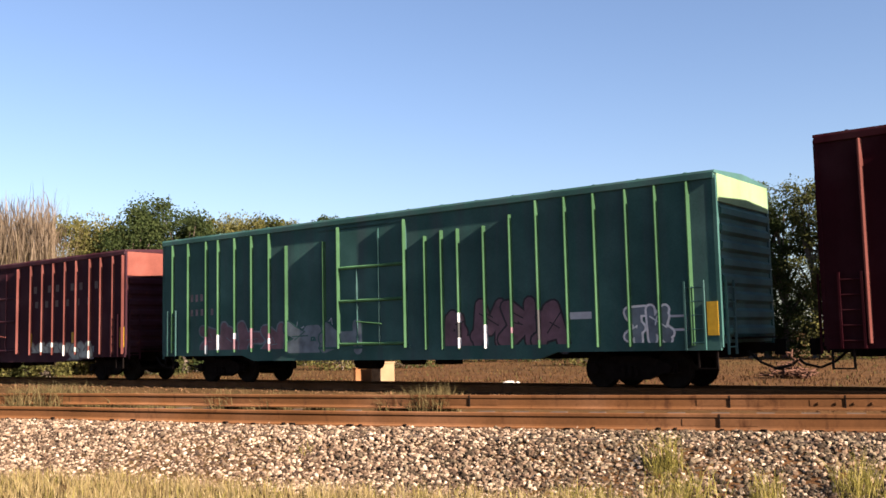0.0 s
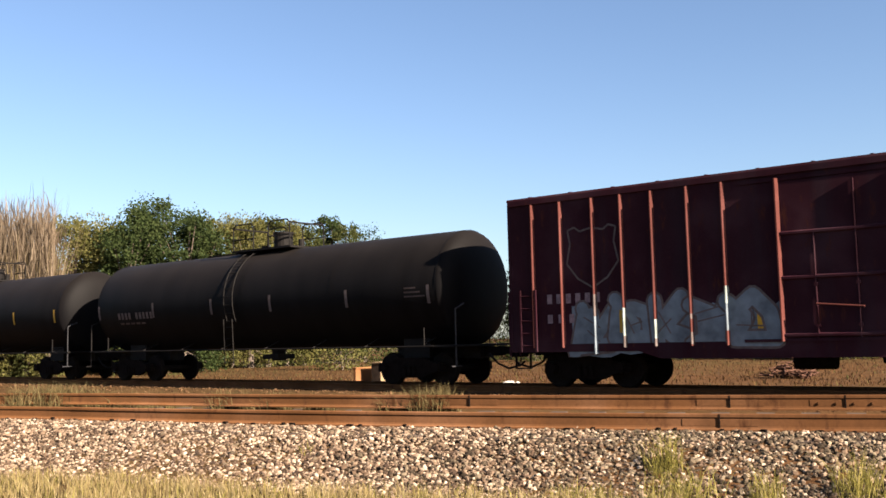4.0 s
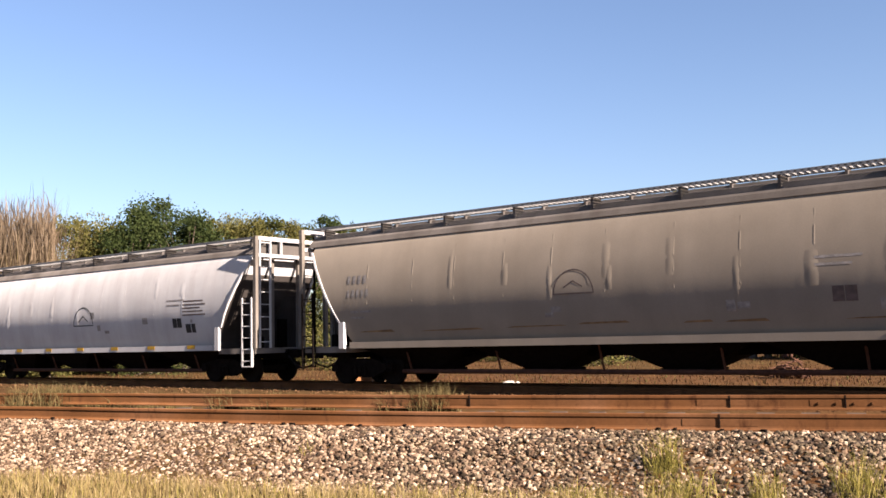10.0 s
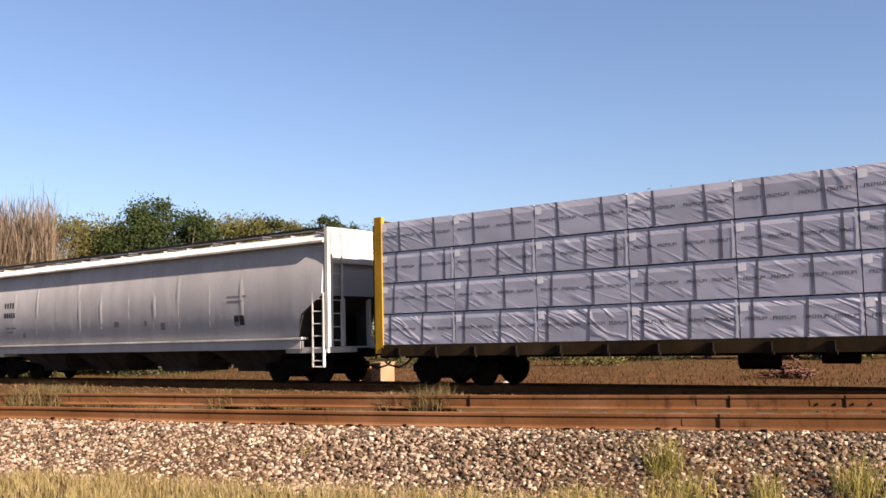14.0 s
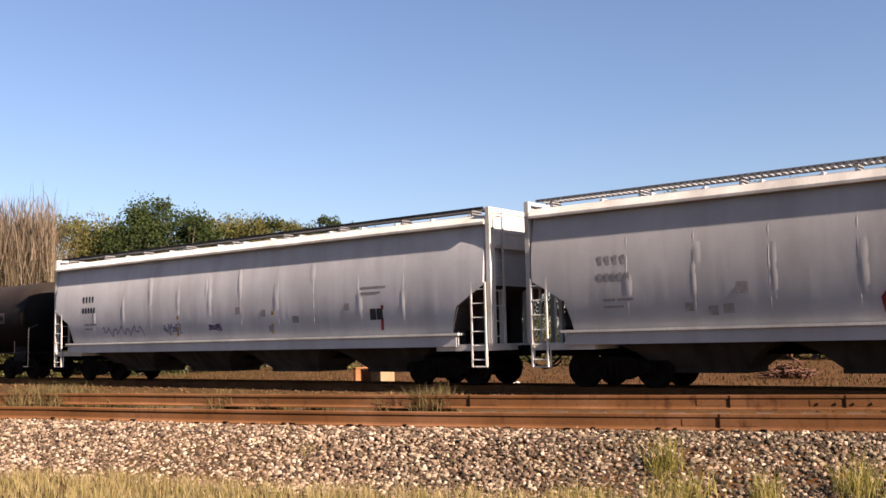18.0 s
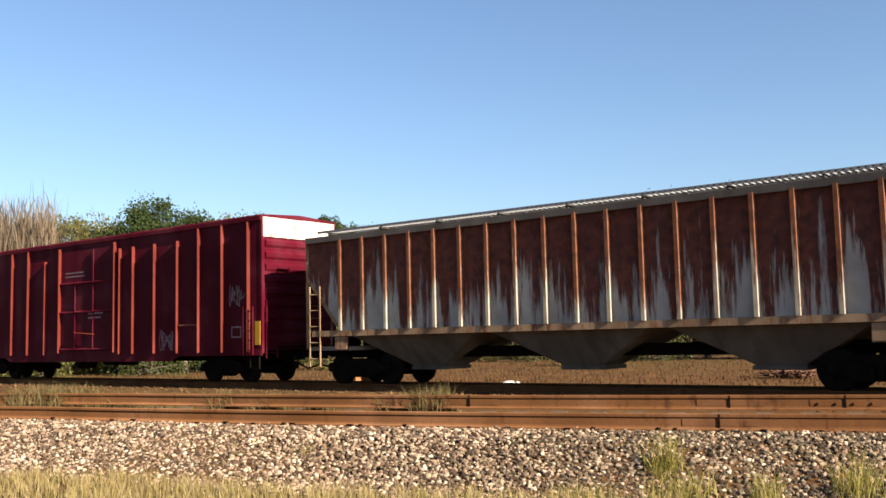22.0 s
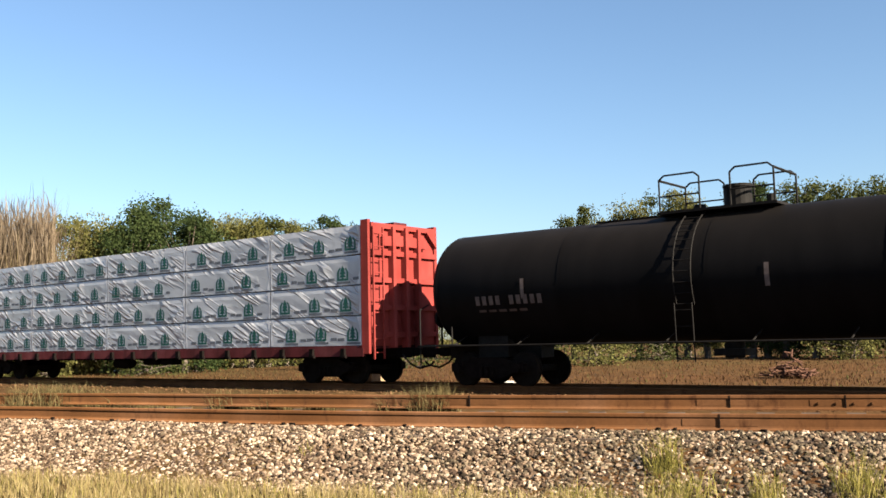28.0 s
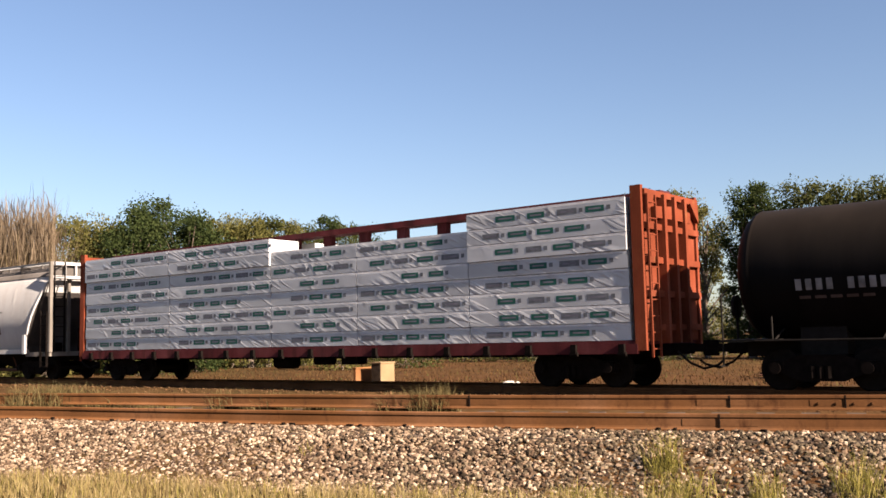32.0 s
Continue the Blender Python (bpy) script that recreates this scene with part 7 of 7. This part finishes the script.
def plants():
    def strip(s0, s1, o0, o1):
        def place(rng):
            p = near_line(rng.uniform(s0, s1), rng.uniform(o0, o1))
            return (p.x, p.y, ground_z(p.x, p.y) - 0.01)
        return place
    def tufty(rng):
        while True:
            s, o = rng.uniform(-9.5, 6.5), rng.uniform(-4.6, -1.75)
            p = near_line(s, o)
            v = noise.noise((p.x * 1.6, p.y * 1.6, 5.0)) + 0.55 * noise.noise((p.x * 4.2, p.y * 4.2, 1.0))
            if v > -0.25 + 0.9 * smooth(-2.3, -1.75, o) * 1.2 - 0.3 * smooth(-3.2, -4.0, o):
                return (p.x, p.y, ground_z(p.x, p.y) - 0.01)
    blades("dry_grass", 30000, tufty, (0.05, 0.27), 0.004, M["straw"], "dry yellow grass beside the ballast", 11, 0.7)
    blades("green_grass", 5000, tufty, (0.08, 0.24), 0.004, M["weed"], "greenish grass among the dry blades", 16, 0.8)

    def tuft(s, o, r):
        def place(rng):
            a, q = rng.uniform(0, 6.28), r * rng.rand() ** 0.7
            p = near_line(s + math.cos(a) * q, o + math.sin(a) * q)
            return (p.x, p.y, ground_z(p.x, p.y) - 0.01)
        return place
    for k, (s, o, r, h, n, m) in enumerate(((2.95, -1.15, 0.2, 0.5, 230, "weed"), (3.2, -1.75, 0.4, 0.4, 280, "weed"), (3.95, -1.7, 0.18, 0.42, 130, "weed"), (4.75, -1.5, 0.25, 0.5, 230, "weed"), (2.35, -2.0, 0.4, 0.3, 200, "weed"), (-1.25, -1.0, 0.12, 0.22, 30, "weed"))):
        blades("weed_clump", n, tuft(s, o, r), (h * 0.3, h), 0.003, M[m], "yellow-green weeds growing through the ballast", 30 + k, 0.9, "weed")
    for k, (s, o, r, h, n) in enumerate(((-4.3, 1.75, 0.35, 0.33, 420), (-3.5, 1.75, 0.3, 0.3, 330), (-2.7, 1.8, 0.25, 0.26, 200), (-1.35, 1.7, 0.3, 0.3, 420), (-0.75, 1.7, 0.35, 0.38, 700), (-8.2, 2.0, 0.9, 0.42, 1500), (-6.5, 2.2, 0.8, 0.3, 700))):
        blades("weed_clump", int(n * 1.8), tuft(s, o, r), (h * 0.4, h * 1.5), 0.005, M["brush"], "brown weeds between the tracks", 50 + k, 0.9, "weed")

    def field(rng):
        d = 27 + 36 * rng.rand()
        p = spot(d, rng.uniform(-0.5, 0.5) * d)
        if p.y < TRACK_Y + 3:
            p.y = TRACK_Y + 3 + rng.rand() * 6
        return (p.x, p.y, ground_z(p.x, p.y) - 0.02)
    blades("dry_grass", 16000, field, (0.05, 0.2), 0.016, M["field"], "brown dead grass of the field behind the train", 12, 0.9)

    # reeds
    def reeds(rng):
        d = rng.uniform(50, 58)
        k = rng.uniform(-0.56, -0.402)
        p = spot(d, k * d)
        return (p.x, p.y, -0.4 - 1.4 * abs(math.sin(k * 70)) * rng.rand())
    blades("reed_stand", 5200, reeds, (5.0, 10.6), 0.02, M["reed"], "tall dead pale reeds", 13, 0.22, "reeds")

    def plumes(rng):
        p = reeds(rng)
        return (p[0], p[1], rng.uniform(0.5, 9.1) - 1.6 * abs(math.sin(p[0] * 1.3)))
    blades("reed_plumes", 22000, plumes, (0.4, 1.5), 0.018, M["reed"], "feathery pinkish-beige reed heads and side shoots", 15, 0.55, "reeds")
    blades("reed_stand", 3200, reeds, (3.5, 9.0), 0.02, M["brush"], "darker dry stems among the reeds", 14, 0.2, "reeds")
    specs = [(58, -0.384, 9.8, 6.0, "leaf_yellow"), (59, -0.363, 10.0, 6.0, "leaf_yellow"), (57, -0.345, 9.4, 5.0, "leaf_yellow"), (55, -0.324, 9.4, 5.0, "leaf_dark"), (57, -0.306, 10.5, 5.5, "leaf_dark"),
             (58, -0.289, 11.0, 6.0, "leaf_dark"), (56, -0.266, 9.9, 5.5, "leaf_dark"), (57, -0.253, 9.6, 4.0, "leaf_dark"), (63, -0.238, 10.3, 6.0, "leaf_yellow"), (64, -0.218, 10.5, 5.5, "leaf_yellow"),
             (63, -0.199, 10.4, 5.5, "leaf_yellow"), (65, -0.181, 10.6, 5.0, "leaf_mid"), (66, -0.162, 10.5, 5.0, "leaf_yellow"), (68, -0.144, 10.5, 4.5, "leaf_mid"), (72, -0.117, 11.5, 3.6, "leaf_dark"),
             (72, -0.101, 10.9, 4.5, "leaf_mid"), (73, -0.082, 11.0, 4.2, "leaf_dark"), (74, -0.055, 7.4, 6.0, "leaf_mid"), (76, -0.008, 6.1, 6.0, "leaf_mid"), (76, 0.039, 6.3, 6.0, "leaf_yellow"),
             (74, 0.086, 7.2, 6.0, "leaf_mid"), (70, 0.135, 10.8, 4.5, "leaf_mid"), (70, 0.153, 11.6, 4.2, "leaf_mid"), (69, 0.174, 10.4, 4.5, "leaf_yellow"), (66, 0.203, 11.3, 5.0, "leaf_yellow"),
             (66, 0.229, 11.7, 5.5, "leaf_mid"), (65, 0.253, 11.9, 5.0, "leaf_yellow"), (63, 0.273, 10.6, 4.5, "leaf_yellow"), (59, 0.320, 11.1, 4.5, "leaf_dark"), (59, 0.335, 11.3, 4.5, "leaf_dark"),
             (58, 0.354, 10.2, 4.2, "leaf_dark"), (56, 0.385, 10.8, 4.8, "leaf_mid"), (55, 0.411, 10.6, 5.0, "leaf_mid"), (54, 0.440, 10.5, 5.0, "leaf_mid"), (53, 0.467, 10.5, 5.0, "leaf_mid")]
    for k, (d, sd, h, w, lf) in enumerate(specs):
        tree(d, sd * d, h, w, M[lf], 100 + k, {"leaf_dark": "dark green leafy tree", "leaf_mid": "green bushy tree", "leaf_yellow": "yellow-green bushy tree"}[lf] + " behind the tracks", (17000 if sd < -0.09 else 12500) if abs(sd + 0.01) > 0.09 else 5000)
    # shrubs closing the foot of the wood
    for k in range(16):
        d = 60 + 8 * math.sin(k * 1.7)
        tree(d, (-0.5 + k * 0.066) * d, 2.6 + 0.7 * math.sin(k * 2.3), 5.0, M["leaf_mid" if k % 2 else "leaf_yellow"], 200 + k, "low green shrub at the edge of the field", 2400, "shrub", 0.02)


# ---------------------------------------------------------------- small things beyond the train
def reed_shrubs():
    for k, (sd, h) in enumerate(((-0.405, 3.0), (-0.43, 3.4), (-0.455, 3.1), (-0.48, 3.3))):
        tree(48.5 + 0.4 * k, sd * 48.5, h, 2.6, M["leaf_mid" if k % 2 else "leaf_yellow"], 300 + k, "green shrub at the foot of the reeds", 2600, "shrub", 0.02)


def far_things():
    def cabinet(name, depth, side, w, d, h, mat, label, door=None):
        p = spot(depth, side)
        root = new(name)
        root.location = (p.x, p.y, -0.42)
        tagged(root, label, "cabinet")
        bm = bmesh.new()
        box(bm, -w / 2, w / 2, -d / 2, d / 2, 0.0, h)
        part("housing", bm, mat, root)
        bm = bmesh.new()
        box(bm, -w / 2 - 0.03, w / 2 + 0.03, -d / 2 - 0.03, d / 2 + 0.03, h, h + 0.05)
        part("lid", bm, mat, root)
        # front panel, painted dark where the cabinet's front lies in shade
        bm = bmesh.new()
        box(bm, -w / 2 + 0.01, w / 2 - 0.01, -d / 2 - 0.015, -d / 2, 0.02, h - 0.03)
        part("door", bm, door or mat, root)
        return root
    M["ochre"] = paint("ochre_cabinet", (0.2, 0.095, 0.04), 0.7, (0.13, 0.06, 0.03), 0.4)
    M["cream"] = paint("cream_cabinet", (0.22, 0.155, 0.09), 0.7, (0.16, 0.1, 0.06), 0.3)
    p = spot(33.0, 0.356 * 33)
    rng = random.Random(4)
    for k in range(90):
        bm = bmesh.new()
        a = rng.uniform(0, 6.28)
        q = rng.random() ** 0.6
        c = Vector((p.x + math.cos(a) * q * 0.75, p.y + math.sin(a) * q * 0.5, -0.36 + (1 - q) * 0.95 * rng.random() + 0.05))
        b = rng.uniform(0, 6.28)
        dv = Vector((math.cos(b), math.sin(b), rng.uniform(-0.3, 0.5))) * rng.uniform(0.14, 0.36)
        cyl(bm, c - dv, c + dv, rng.uniform(0.02, 0.05), 6, 0.018)
        ob = new("broken_branch", finish("broken_branch", bm, M["tie_plate"]))
        tagged(ob, "dark reddish-brown broken branch in a brush pile", "branch", "brush pile")
    for k, (sd, w) in enumerate(((0.066, 0.28), (0.076, 0.22), (0.02, 0.12))):
        p = spot(29.0, sd * 29)
        bm = bmesh.new()
        bmesh.ops.create_icosphere(bm, subdivisions=2, radius=w)
        for vtx in bm.verts:
            vtx.co *= 1 + 0.35 * noise.noise(vtx.co * 6 + Vector((k, 0, 0)))
            vtx.co.z *= 0.7
            vtx.co += Vector((p.x, p.y, -0.28))
        ob = new("pale_rock", finish("pale_rock", bm, M["white"]))
        tagged(ob, "small pale chunk of rubble in the field", "rock")
    cabinet("trackside_cabinet", 35.4, -0.0824 * 35.4, 0.12, 0.95, 0.62, M["ochre"], "low narrow ochre trackside box")
    # dark brown front paints in the shade of the side off the sun
    cabinet("trackside_cabinet", 35.0, -0.0625 * 35.0, 0.44, 0.74, 0.80, M["cream"], "cream trackside cabinet, its shaded front painted dark brown", M["tie"])


# ---------------------------------------------------------------- everything
ground()
tracks()
gravel()
plants()
reed_shrubs()
far_things()
boxcars()
tank_cars()
HOP = hoppers()
mark_hoppers(HOP)
centrebeams()


def motions():
    for ob, x, y, z in MOVERS:
        q = ob.matrix_basis.to_quaternion().to_matrix().to_4x4()
        walk(ob, [(t, Matrix.Translation((x + SPEED * t, y, z)) @ q) for t in (0.0, 16.0, END)])
    # wheels roll while their car goes by the tripod
    turn = SPEED / 0.42 / FPS
    for w, car_x, own in WHEELSETS:
        here = car_x + own
        f0 = max(0, int((-42 - here) / SPEED * FPS))
        f1 = min(int(END * FPS), int((14 - here) / SPEED * FPS))
        at = Matrix.Translation(w.location)
        rows = [(0.0, at)] if f0 > 0 else []
        rows += [(f / FPS, at @ Matrix.Rotation((f - f0) * turn, 4, "Y")) for f in range(f0, max(f0, f1) + 1)]
        if rows[-1][0] < END:
            rows.append((END, rows[-1][1]))
        walk(w, rows)


motions()
